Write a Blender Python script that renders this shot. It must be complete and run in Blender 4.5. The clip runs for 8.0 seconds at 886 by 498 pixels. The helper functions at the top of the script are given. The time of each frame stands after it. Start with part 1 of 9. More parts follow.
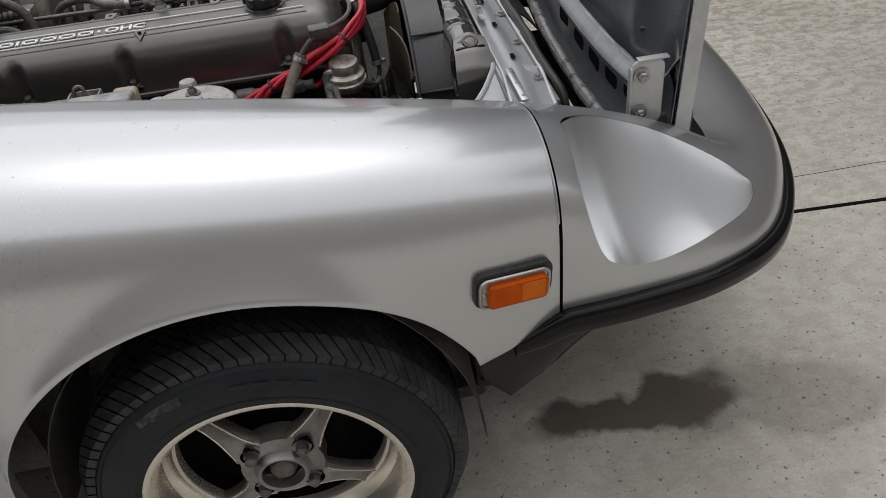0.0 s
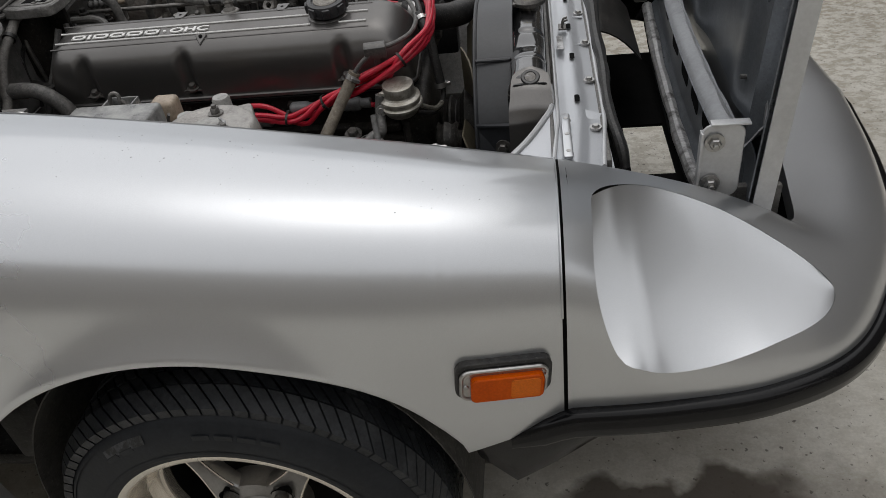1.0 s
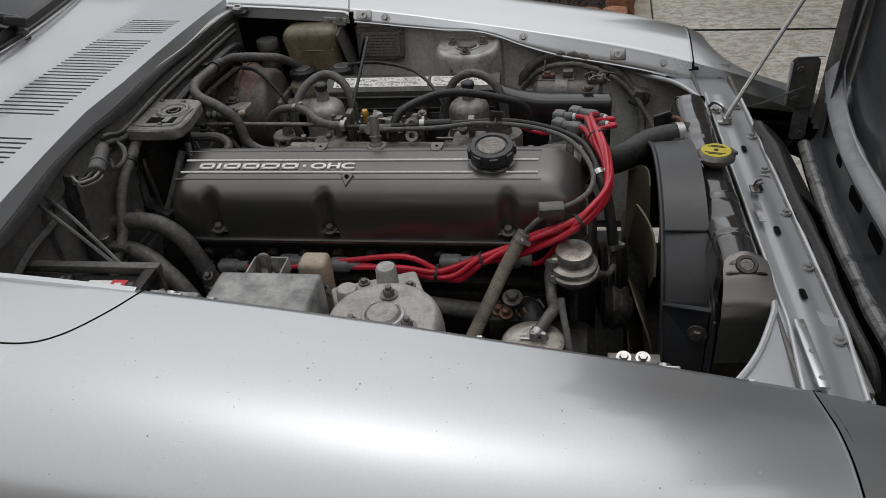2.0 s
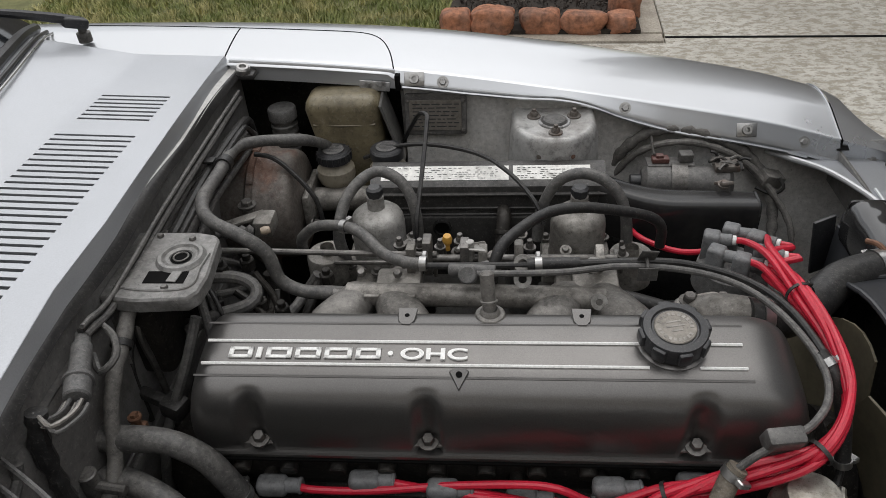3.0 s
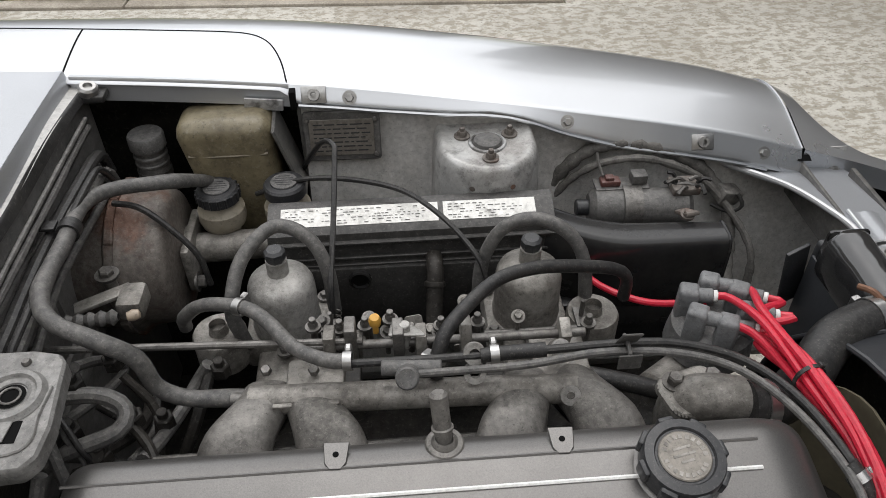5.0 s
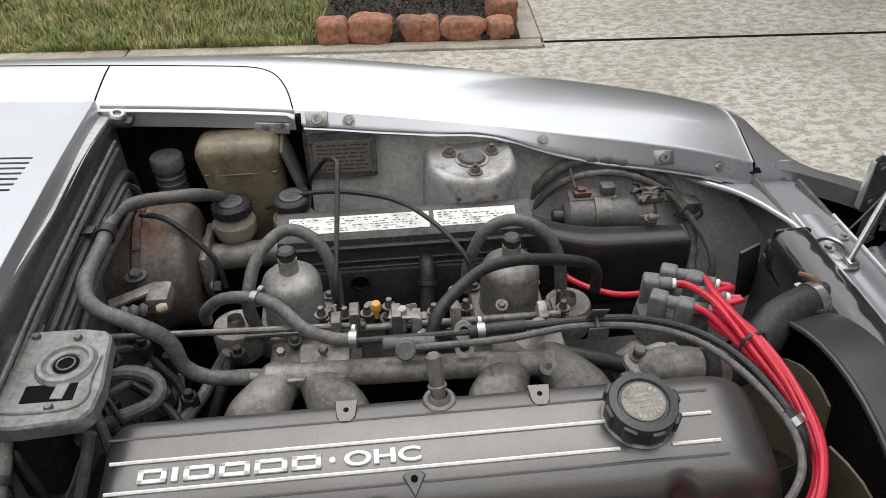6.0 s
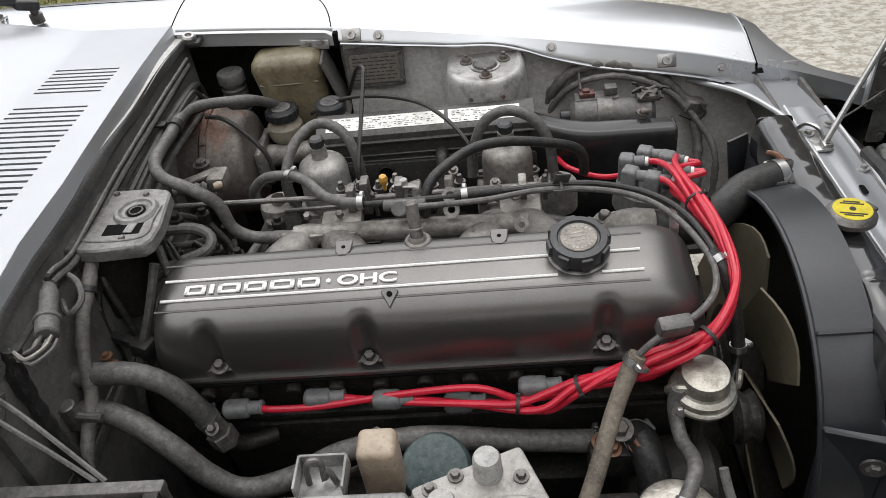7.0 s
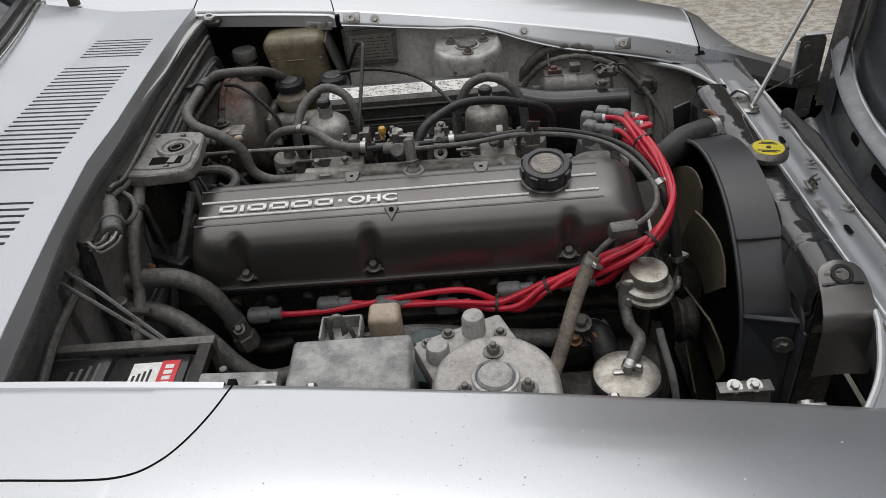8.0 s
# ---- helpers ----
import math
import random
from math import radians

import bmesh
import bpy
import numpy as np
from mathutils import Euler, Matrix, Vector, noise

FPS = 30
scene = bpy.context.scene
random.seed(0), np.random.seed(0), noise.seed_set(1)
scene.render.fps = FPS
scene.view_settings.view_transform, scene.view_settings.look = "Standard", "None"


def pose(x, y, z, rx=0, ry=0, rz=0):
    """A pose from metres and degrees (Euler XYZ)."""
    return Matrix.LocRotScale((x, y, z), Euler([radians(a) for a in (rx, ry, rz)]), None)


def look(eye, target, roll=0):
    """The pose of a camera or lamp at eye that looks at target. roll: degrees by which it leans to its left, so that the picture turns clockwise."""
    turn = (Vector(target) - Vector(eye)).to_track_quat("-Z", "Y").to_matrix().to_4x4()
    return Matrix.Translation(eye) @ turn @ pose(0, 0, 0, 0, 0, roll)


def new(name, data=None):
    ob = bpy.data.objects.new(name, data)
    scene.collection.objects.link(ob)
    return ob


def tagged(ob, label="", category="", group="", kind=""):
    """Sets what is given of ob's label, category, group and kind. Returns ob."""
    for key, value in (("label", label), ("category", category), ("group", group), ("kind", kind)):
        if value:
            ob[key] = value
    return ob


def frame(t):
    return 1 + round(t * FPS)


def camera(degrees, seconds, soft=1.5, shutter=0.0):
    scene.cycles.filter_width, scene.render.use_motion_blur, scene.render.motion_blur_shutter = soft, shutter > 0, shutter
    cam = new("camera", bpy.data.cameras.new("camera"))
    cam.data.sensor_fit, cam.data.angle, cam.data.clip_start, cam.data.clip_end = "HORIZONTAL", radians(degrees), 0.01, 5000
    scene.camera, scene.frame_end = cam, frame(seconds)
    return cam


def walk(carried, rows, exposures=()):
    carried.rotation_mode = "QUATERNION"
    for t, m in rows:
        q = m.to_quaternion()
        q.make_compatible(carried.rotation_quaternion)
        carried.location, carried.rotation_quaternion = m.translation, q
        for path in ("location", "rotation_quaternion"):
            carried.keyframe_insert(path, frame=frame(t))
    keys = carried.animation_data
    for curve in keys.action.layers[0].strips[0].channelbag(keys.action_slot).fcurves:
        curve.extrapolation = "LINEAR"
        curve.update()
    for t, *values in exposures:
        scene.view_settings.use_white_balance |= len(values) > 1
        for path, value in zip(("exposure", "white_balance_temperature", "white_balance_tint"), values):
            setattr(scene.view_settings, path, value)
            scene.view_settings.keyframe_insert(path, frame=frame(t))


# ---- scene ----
EXPOSURES = [(0, 0.48), (1.0, 0.33), (1.5, 0.25), (2.2, 0.17), (3.5, 0.92), (5.5, 0.98), (6.5, 1.13), (7.1, 1.15), (7.5, 1.38), (8, 0.52)]
cam = camera(60.9, 8.0, 0.8)
PATH = [
    (0, (0.253, -1.524, 1.289), (0.383, 0.043, 0.054), -6.9),
    (0.25, (0.357, -1.47, 1.279), (0.341, 0.073, 0.007), -9.0),
    (0.5, (0.44, -1.429, 1.275), (0.34, 0.108, -0.001), -10.1),
    (0.7, (0.471, -1.41, 1.295), (0.296, 0.126, 0.026), -10.2),
    (1, (0.459, -1.365, 1.287), (0.192, 0.183, 0.049), -8.3),
    (1.2, (0.418, -1.311, 1.304), (0.176, 0.206, 0.024), -5.9),
    (1.3, (0.389, -1.281, 1.32), (0.179, 0.221, 0.017), -4.5),
    (1.5, (0.327, -1.229, 1.35), (0.158, 0.311, 0.086), -2.5),
    (1.7, (0.275, -1.196, 1.363), (0.024, 0.417, 0.207), -3.8),
    (1.8, (0.251, -1.18, 1.366), (0.039, 0.438, 0.21), -3.8),
    (2, (0.203, -1.134, 1.367), (-0.108, 0.488, 0.239), -5.3),
    (2.2, (0.148, -1.054, 1.362), (-0.225, 0.544, 0.219), -6.1),
    (3.3, (-0.133, -0.565, 1.389), (-0.136, 1.028, 0.18), -1.3),
    (3.5, (-0.141, -0.508, 1.388), (-0.05, 1.07, 0.163), -0.2),
    (4, (-0.133, -0.42, 1.371), (-0.035, 1.106, 0.081), -1.2),
    (4.2, (-0.13, -0.403, 1.364), (-0.03, 1.096, 0.043), -1.2),
    (5.3, (-0.138, -0.445, 1.38), (-0.02, 1.079, 0.09), -0.1),
    (5.5, (-0.15, -0.479, 1.389), (-0.025, 1.076, 0.138), 0.0),
    (5.7, (-0.15, -0.51, 1.395), (-0.019, 1.078, 0.186), -0.3),
    (6, (-0.147, -0.551, 1.397), (-0.001, 1.035, 0.188), -0.8),
    (6.2, (-0.139, -0.588, 1.397), (-0.014, 0.974, 0.154), -1.5),
    (6.3, (-0.131, -0.609, 1.396), (-0.007, 0.929, 0.124), -1.6),
    (6.5, (-0.099, -0.655, 1.396), (-0.036, 0.893, 0.132), -3.2),
    (6.7, (-0.047, -0.703, 1.397), (-0.094, 0.868, 0.16), -5.6),
    (7, (0.004, -0.774, 1.401), (-0.159, 0.766, 0.135), -8.0),
    (7.2, (0.004, -0.82, 1.407), (-0.116, 0.742, 0.163), -7.0),
    (7.5, (0.001, -0.891, 1.412), (-0.078, 0.7, 0.203), -6.3),
    (7.7, (-0.004, -0.942, 1.411), (-0.098, 0.63, 0.178), -6.7),
    (8, (-0.016, -1.021, 1.408), (-0.108, 0.568, 0.196), -6.2),
]
walk(cam, [(t, look(eye, target, roll)) for t, eye, target, roll in PATH], EXPOSURES)

# ---- world and light: a bright overcast day ----
world = bpy.data.worlds.new("overcast")
scene.world = world
world.use_nodes = True
wn, wl = world.node_tree.nodes, world.node_tree.links
sky = wn.new("ShaderNodeTexSky")
sky.sky_type, sky.sun_disc = "NISHITA", False
sky.sun_elevation, sky.sun_rotation = radians(73), radians(9)
sky.air_density, sky.dust_density, sky.ozone_density = 1.0, 2.0, 1.0
haze = wn.new("ShaderNodeHueSaturation")
haze.inputs["Saturation"].default_value = 0.16
wl.new(sky.outputs[0], haze.inputs["Color"])
wl.new(haze.outputs[0], wn["Background"].inputs["Color"])
wn["Background"].inputs["Strength"].default_value = 0.10
sun = new("sun", bpy.data.lights.new("sun", "SUN"))
sun.data.energy, sun.data.angle, sun.data.color = 1.2, radians(155), (1.0, 0.98, 0.955)
sun.matrix_world = look((0.9, -0.4, 6), (0, 0, 0))


# ---- materials ----
def material(name, base, rough=0.5, metal=0.0, other=None, grain=40.0, patch=6.0, mix=0.5, bump=0.15, coat=0.0, dust=0.0,
             dust_colour=(0.24, 0.225, 0.205), vary=0.075, spread=(0.42, 0.62), rand=0.0, grime=None, shine=0.5):
    """A surface with two scales of variation: patches of a second colour, and fine grain in colour, gloss and relief."""
    m = bpy.data.materials.new(name)
    m.use_nodes = True
    n, l = m.node_tree.nodes, m.node_tree.links
    p = n["Principled BSDF"]
    tc = n.new("ShaderNodeTexCoord")
    big, fine = n.new("ShaderNodeTexNoise"), n.new("ShaderNodeTexNoise")
    for tex, scale, detail in ((big, patch, 5), (fine, grain, 3)):
        tex.inputs["Scale"].default_value, tex.inputs["Detail"].default_value = scale, detail
        tex.inputs["Roughness"].default_value = 0.62
        l.new(tc.outputs["Object"], tex.inputs["Vector"])
    ramp = n.new("ShaderNodeMapRange")
    ramp.inputs["From Min"].default_value, ramp.inputs["From Max"].default_value = spread
    ramp.inputs["To Max"].default_value = mix
    l.new(big.outputs["Fac"], ramp.inputs["Value"])
    blend = n.new("ShaderNodeMix")
    blend.data_type = "RGBA"
    other = other or [c * 0.7 for c in base]
    blend.inputs["A"].default_value, blend.inputs["B"].default_value = (*base, 1), (*other, 1)
    l.new(ramp.outputs[0], blend.inputs["Factor"])
    colour = blend.outputs["Result"]
    if dust:
        geo, sep = n.new("ShaderNodeNewGeometry"), n.new("ShaderNodeSeparateXYZ")
        l.new(geo.outputs["Normal"], sep.inputs[0])
        up = n.new("ShaderNodeMapRange")
        up.inputs["From Min"].default_value, up.inputs["From Max"].default_value, up.inputs["To Max"].default_value = 0.0, 1.0, dust
        up.inputs["To Min"].default_value = dust * 0.25
        l.new(sep.outputs["Z"], up.inputs["Value"])
        times = n.new("ShaderNodeMath")
        times.operation = "MULTIPLY"
        l.new(up.outputs[0], times.inputs[0])
        speck = n.new("ShaderNodeMapRange")
        speck.inputs["From Min"].default_value, speck.inputs["From Max"].default_value = 0.3, 0.62
        l.new(fine.outputs["Fac"], speck.inputs["Value"])
        l.new(speck.outputs[0], times.inputs[1])
        cover = n.new("ShaderNodeMix")
        cover.data_type = "RGBA"
        cover.inputs["B"].default_value = (*dust_colour, 1)
        l.new(times.outputs[0], cover.inputs["Factor"])
        l.new(colour, cover.inputs["A"])
        colour = cover.outputs["Result"]
    grime = grime if grime is not None else (0.5 if dust else 0.0)
    if grime:  # grime in blots of a middle size
        mid, dark, soil = n.new("ShaderNodeTexNoise"), n.new("ShaderNodeMapRange"), n.new("ShaderNodeMix")
        mid.inputs["Scale"].default_value, mid.inputs["Detail"].default_value, mid.inputs["Roughness"].default_value = patch * 4.5, 7, 0.7
        l.new(tc.outputs["Object"], mid.inputs["Vector"])
        dark.inputs["From Min"].default_value, dark.inputs["From Max"].default_value, dark.inputs["To Max"].default_value = 0.50, 0.68, grime
        l.new(mid.outputs["Fac"], dark.inputs["Value"])
        soil.data_type = "RGBA"
        soil.inputs["B"].default_value = (*[c * 0.35 for c in other], 1)
        l.new(dark.outputs[0], soil.inputs["Factor"])
        l.new(colour, soil.inputs["A"])
        colour = soil.outputs["Result"]
    if dust:  # fine pale flecks and dark pits
        for scale, low, high, tint, much in ((2.3, 0.56, 0.68, [min(0.6, 0.5 * c + 0.9 * d) for c, d in zip(base, dust_colour)], min(0.55, 0.2 + dust)), (3.1, 0.58, 0.70, [c * 0.25 for c in other], 0.6)):
            spot, edge, lay = n.new("ShaderNodeTexNoise"), n.new("ShaderNodeMapRange"), n.new("ShaderNodeMix")
            spot.inputs["Scale"].default_value, spot.inputs["Detail"].default_value, spot.inputs["Roughness"].default_value = grain * scale, 4, 0.7
            l.new(tc.outputs["Object"], spot.inputs["Vector"])
            edge.inputs["From Min"].default_value, edge.inputs["From Max"].default_value, edge.inputs["To Max"].default_value = low, high, much
            l.new(spot.outputs["Fac"], edge.inputs["Value"])
            lay.data_type = "RGBA"
            lay.inputs["B"].default_value = (*tint, 1)
            l.new(edge.outputs[0], lay.inputs["Factor"])
            l.new(colour, lay.inputs["A"])
            colour = lay.outputs["Result"]
    tone = n.new("ShaderNodeHueSaturation")
    val = n.new("ShaderNodeMapRange")
    val.inputs["To Min"].default_value, val.inputs["To Max"].default_value = 1 - vary * 1.6, 1 + vary * 1.6
    val.inputs["From Min"].default_value, val.inputs["From Max"].default_value = 0.3, 0.7
    l.new(fine.outputs["Fac"], val.inputs["Value"])
    if rand:
        info, plus, rm = n.new("ShaderNodeObjectInfo"), n.new("ShaderNodeMath"), n.new("ShaderNodeMapRange")
        rm.inputs["To Min"].default_value, rm.inputs["To Max"].default_value = -rand, rand
        l.new(info.outputs["Random"], rm.inputs["Value"])
        l.new(val.outputs[0], plus.inputs[0])
        l.new(rm.outputs[0], plus.inputs[1])
        l.new(plus.outputs[0], tone.inputs["Value"])
    else:
        l.new(val.outputs[0], tone.inputs["Value"])
    l.new(colour, tone.inputs["Color"])
    l.new(tone.outputs[0], p.inputs["Base Color"])
    rr = n.new("ShaderNodeMapRange")
    rr.inputs["To Min"].default_value, rr.inputs["To Max"].default_value = max(0.03, rough - 0.12), min(1, rough + 0.12)
    l.new(big.outputs["Fac"], rr.inputs["Value"])
    l.new(rr.outputs[0], p.inputs["Roughness"])
    p.inputs["Metallic"].default_value = metal
    p.inputs["Specular IOR Level"].default_value = shine
    if coat:
        p.inputs["Coat Weight"].default_value, p.inputs["Coat Roughness"].default_value = coat, 0.08
    if bump:
        b = n.new("ShaderNodeBump")
        b.inputs["Strength"].default_value, b.inputs["Distance"].default_value = min(1, bump * 1.5), 0.002
        l.new(fine.outputs["Fac"], b.inputs["Height"])
        l.new(b.outputs[0], p.inputs["Normal"])
    return m


PAINT = material("silver_paint", (0.57, 0.585, 0.605), 0.31, 0.78, (0.545, 0.56, 0.575), 900, 3, 0.5, 0.012, coat=1.0, vary=0.04)
# Dimmer, rougher copy of PAINT: flat panels get their lower brightness through the colour.
PAINT_SCUTTLE = material("dimmed_silver_paint", (0.49, 0.505, 0.53), 0.40, 0.7, (0.455, 0.47, 0.49), 700, 4, 0.6, 0.02, coat=0.4, vary=0.05)
PAINT_IN = material("silver_paint_worn", (0.60, 0.61, 0.62), 0.34, 0.35, (0.46, 0.465, 0.47), 160, 14, 0.5, 0.04, vary=0.03)
PAINT_WORN = material("silver_paint_flaking", (0.44, 0.44, 0.44), 0.45, 0.4, (0.10, 0.095, 0.09), 110, 28, 0.9, 0.3, vary=0.15, spread=(0.50, 0.62))
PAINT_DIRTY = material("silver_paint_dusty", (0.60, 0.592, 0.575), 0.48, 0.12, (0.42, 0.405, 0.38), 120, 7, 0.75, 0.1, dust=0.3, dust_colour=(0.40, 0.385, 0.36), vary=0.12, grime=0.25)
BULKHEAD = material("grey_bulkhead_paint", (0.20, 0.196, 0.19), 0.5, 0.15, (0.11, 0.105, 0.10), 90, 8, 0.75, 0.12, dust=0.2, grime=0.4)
LINER = material("muddy_arch_coating", (0.06, 0.058, 0.053), 0.8, 0.0, (0.03, 0.028, 0.026), 90, 9, 0.75, 0.4, dust=0.1)
# Inner paint with the bay's shade worked into a darker colour.
PAINT_DULL = material("darkened_inner_paint", (0.155, 0.152, 0.146), 0.46, 0.15, (0.065, 0.061, 0.056), 90, 8, 0.75, 0.12, dust=0.18)
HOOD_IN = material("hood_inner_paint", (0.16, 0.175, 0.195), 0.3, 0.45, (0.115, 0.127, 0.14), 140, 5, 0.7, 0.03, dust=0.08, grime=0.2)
CRINKLE = material("satin_black_paint", (0.168, 0.163, 0.158), 0.32, 0.75, (0.140, 0.135, 0.130), 620, 7, 0.5, 0.05, dust=0.05, vary=0.06, grime=0.0)
BLACK = material("black_paint", (0.018, 0.018, 0.019), 0.24, 0.0, (0.034, 0.033, 0.031), 130, 12, 0.6, 0.03, coat=0.3, grime=0.0, shine=0.35)
GLOSSY = material("glossy_black_rubber", (0.006, 0.006, 0.007), 0.1, 0.0, (0.009, 0.009, 0.009), 200, 8, 0.5, 0.02, shine=0.22)
PLASTIC = material("black_plastic", (0.024, 0.025, 0.028), 0.36, 0.0, (0.036, 0.037, 0.040), 160, 6, 0.5, 0.05, dust=0.05, grime=0.0)
# Oily dirt, darkened further to stand for the shade deep in the bay.
GRIME = material("oily_black_shaded_metal", (0.017, 0.0163, 0.0155), 0.45, 0.2, (0.046, 0.041, 0.036), 80, 14, 0.8, 0.4, dust=0.07, shine=0.3)
RUBBER = material("dusty_rubber_hose", (0.075, 0.074, 0.073), 0.5, 0.0, (0.125, 0.121, 0.114), 120, 22, 0.55, 0.25, dust=0.30, grime=0.35, vary=0.14)
RUBBER_DARK = material("black_rubber", (0.016, 0.016, 0.017), 0.42, 0.0, (0.034, 0.033, 0.031), 150, 18, 0.6, 0.15, dust=0.08, shine=0.4)
TAN_HOSE = material("weathered_brown_hose", (0.20, 0.168, 0.125), 0.75, 0.0, (0.07, 0.058, 0.045), 200, 30, 0.8, 0.25, dust=0.3)
TYRE = material("tyre_rubber", (0.017, 0.019, 0.022), 0.5, 0.0, (0.030, 0.033, 0.038), 140, 9, 0.6, 0.12, shine=0.2)
TREAD = material("worn_tread_rubber", (0.019, 0.021, 0.024), 0.42, 0.0, (0.045, 0.047, 0.051), 160, 18, 0.7, 0.2, shine=0.3, vary=0.2)
ALLOY = material("cast_aluminium", (0.44, 0.43, 0.41), 0.52, 0.45, (0.24, 0.23, 0.212), 170, 20, 0.75, 0.28, dust=0.25, grime=0.45, vary=0.11)
ALLOY_DARK = material("stained_aluminium", (0.32, 0.305, 0.28), 0.48, 0.4, (0.115, 0.105, 0.092), 110, 15, 0.8, 0.32, dust=0.25, grime=0.55, vary=0.13)
RAIL = material("grey_frame_paint", (0.33, 0.34, 0.355), 0.48, 0.3, (0.22, 0.225, 0.235), 160, 14, 0.6, 0.05, vary=0.05)
WHEEL_LIP = material("champagne_wheel_lip", (0.78, 0.73, 0.65), 0.27, 0.75, (0.70, 0.65, 0.57), 200, 5, 0.4, 0.01, coat=0.4, vary=0.02)
SPOKE = material("grey_wheel_spoke", (0.30, 0.295, 0.29), 0.32, 0.8, (0.17, 0.165, 0.16), 180, 9, 0.6, 0.06, vary=0.04, grime=0.2)
CHROME = material("bright_zinc", (0.47, 0.465, 0.455), 0.30, 0.9, (0.31, 0.305, 0.295), 150, 22, 0.6, 0.08)
TEAL = material("dull_teal_paint", (0.075, 0.115, 0.118), 0.5, 0.0, (0.05, 0.075, 0.076), 120, 14, 0.7, 0.08, dust=0.15)
BALLAST = material("red_brown_bakelite", (0.13, 0.048, 0.040), 0.5, 0.0, (0.075, 0.032, 0.028), 160, 40, 0.7, 0.15, dust=0.15)
PLATED = material("brushed_zinc_cap", (0.52, 0.50, 0.45), 0.40, 0.8, (0.27, 0.25, 0.21), 130, 34, 0.85, 0.25, dust=0.15, grime=0.35)
STEEL = material("dull_steel", (0.20, 0.193, 0.184), 0.48, 0.7, (0.095, 0.088, 0.08), 160, 25, 0.7, 0.15, dust=0.2)
RUSTY = material("rusted_dark_steel", (0.130, 0.115, 0.102), 0.55, 0.15, (0.155, 0.072, 0.044), 130, 9, 0.9, 0.4, spread=(0.54, 0.66), dust=0.15, vary=0.16)
RED_WIRE = material("red_silicone_lead", (0.60, 0.020, 0.046), 0.35, 0.0, (0.48, 0.015, 0.036), 200, 20, 0.5, 0.03, coat=0.2)
BOOT = material("grey_lead_boot", (0.17, 0.175, 0.18), 0.5, 0.0, (0.11, 0.11, 0.11), 150, 22, 0.6, 0.1, dust=0.15)
CAP_GREY = material("grey_bakelite", (0.115, 0.115, 0.115), 0.6, 0.0, (0.06, 0.058, 0.055), 160, 22, 0.7, 0.2, dust=0.25)
TANK = material("yellowed_tank_plastic", (0.20, 0.17, 0.105), 0.33, 0.0, (0.095, 0.077, 0.045), 60, 14, 0.9, 0.08, dust=0.1)
CREAM = material("yellowed_cream_plastic", (0.29, 0.26, 0.205), 0.45, 0.0, (0.24, 0.20, 0.13), 60, 16, 0.7, 0.08, dust=0.1)
BROWN_CAP = material("tan_plastic", (0.44, 0.355, 0.27), 0.36, 0.0, (0.30, 0.235, 0.17), 80, 26, 0.75, 0.08, dust=0.1, grime=0.3)
CLEAR_BOX = material("scuffed_clear_cover", (0.15, 0.15, 0.148), 0.3, 0.0, (0.36, 0.36, 0.345), 120, 34, 0.9, 0.08, dust=0.12, dust_colour=(0.45, 0.44, 0.42), coat=0.1, grime=0.1, shine=0.5)
WHITE = material("white_paint", (0.82, 0.82, 0.80), 0.4, 0.0, (0.62, 0.61, 0.58), 300, 40, 0.4, 0.05)
LABEL = material("scuffed_white_label", (0.85, 0.84, 0.80), 0.5, 0.0, (0.30, 0.29, 0.27), 160, 32, 0.8, 0.05, spread=(0.52, 0.66))
INK = material("black_ink", (0.03, 0.03, 0.03), 0.6)
YELLOW = material("yellow_label", (0.66, 0.55, 0.03), 0.4, 0.0, (0.5, 0.40, 0.02), 200, 40, 0.5, 0.03)
ORANGE = material("orange_knob", (0.60, 0.33, 0.06), 0.45, 0.0, (0.42, 0.22, 0.04), 150, 40, 0.6, 0.05)
AMBER = material("amber_lens", (0.56, 0.085, 0.001), 0.16, 0.0, (0.46, 0.06, 0.001), 300, 20, 0.4, 0.03, shine=0.12)
AMBER_PALE = material("amber_reflector", (0.68, 0.15, 0.005), 0.15, 0.0, (0.58, 0.12, 0.003), 500, 30, 0.5, 0.2, shine=0.2)
FAN = material("olive_fan_plastic", (0.16, 0.14, 0.095), 0.6, 0.0, (0.10, 0.088, 0.06), 100, 10, 0.6, 0.08)
PRINT_RED = material("red_print", (0.62, 0.03, 0.045), 0.4)
COPPER = material("rusted_copper", (0.24, 0.13, 0.08), 0.55, 0.4, (0.12, 0.06, 0.04), 150, 30, 0.7, 0.2)
# Near black for joints; also paints the shade in holes and recesses.
GAP = material("gap_and_recess_shade", (0.006, 0.006, 0.006), 0.9, shine=0.1)
TOWER_DUSTY = material("dust_dulled_silver", (0.37, 0.355, 0.335), 0.45, 0.25, (0.22, 0.205, 0.19), 120, 13, 0.8, 0.15, dust=0.25, dust_colour=(0.36, 0.34, 0.315), grime=0.45)
TOWER = material("scuffed_silver_tower", (0.50, 0.50, 0.49), 0.40, 0.35, (0.25, 0.235, 0.22), 120, 13, 0.8, 0.15, dust=0.15, dust_colour=(0.36, 0.345, 0.32), grime=0.6)
STONE = material("red_sandstone", (0.36, 0.155, 0.085), 0.85, 0.0, (0.17, 0.10, 0.075), 45, 8, 0.8, 0.6, vary=0.25, rand=0.22)
AIR_BOX = material("dusty_black_steel", (0.042, 0.041, 0.040), 0.40, 0.1, (0.026, 0.025, 0.024), 130, 16, 0.7, 0.1, dust=0.15, grime=0.3)
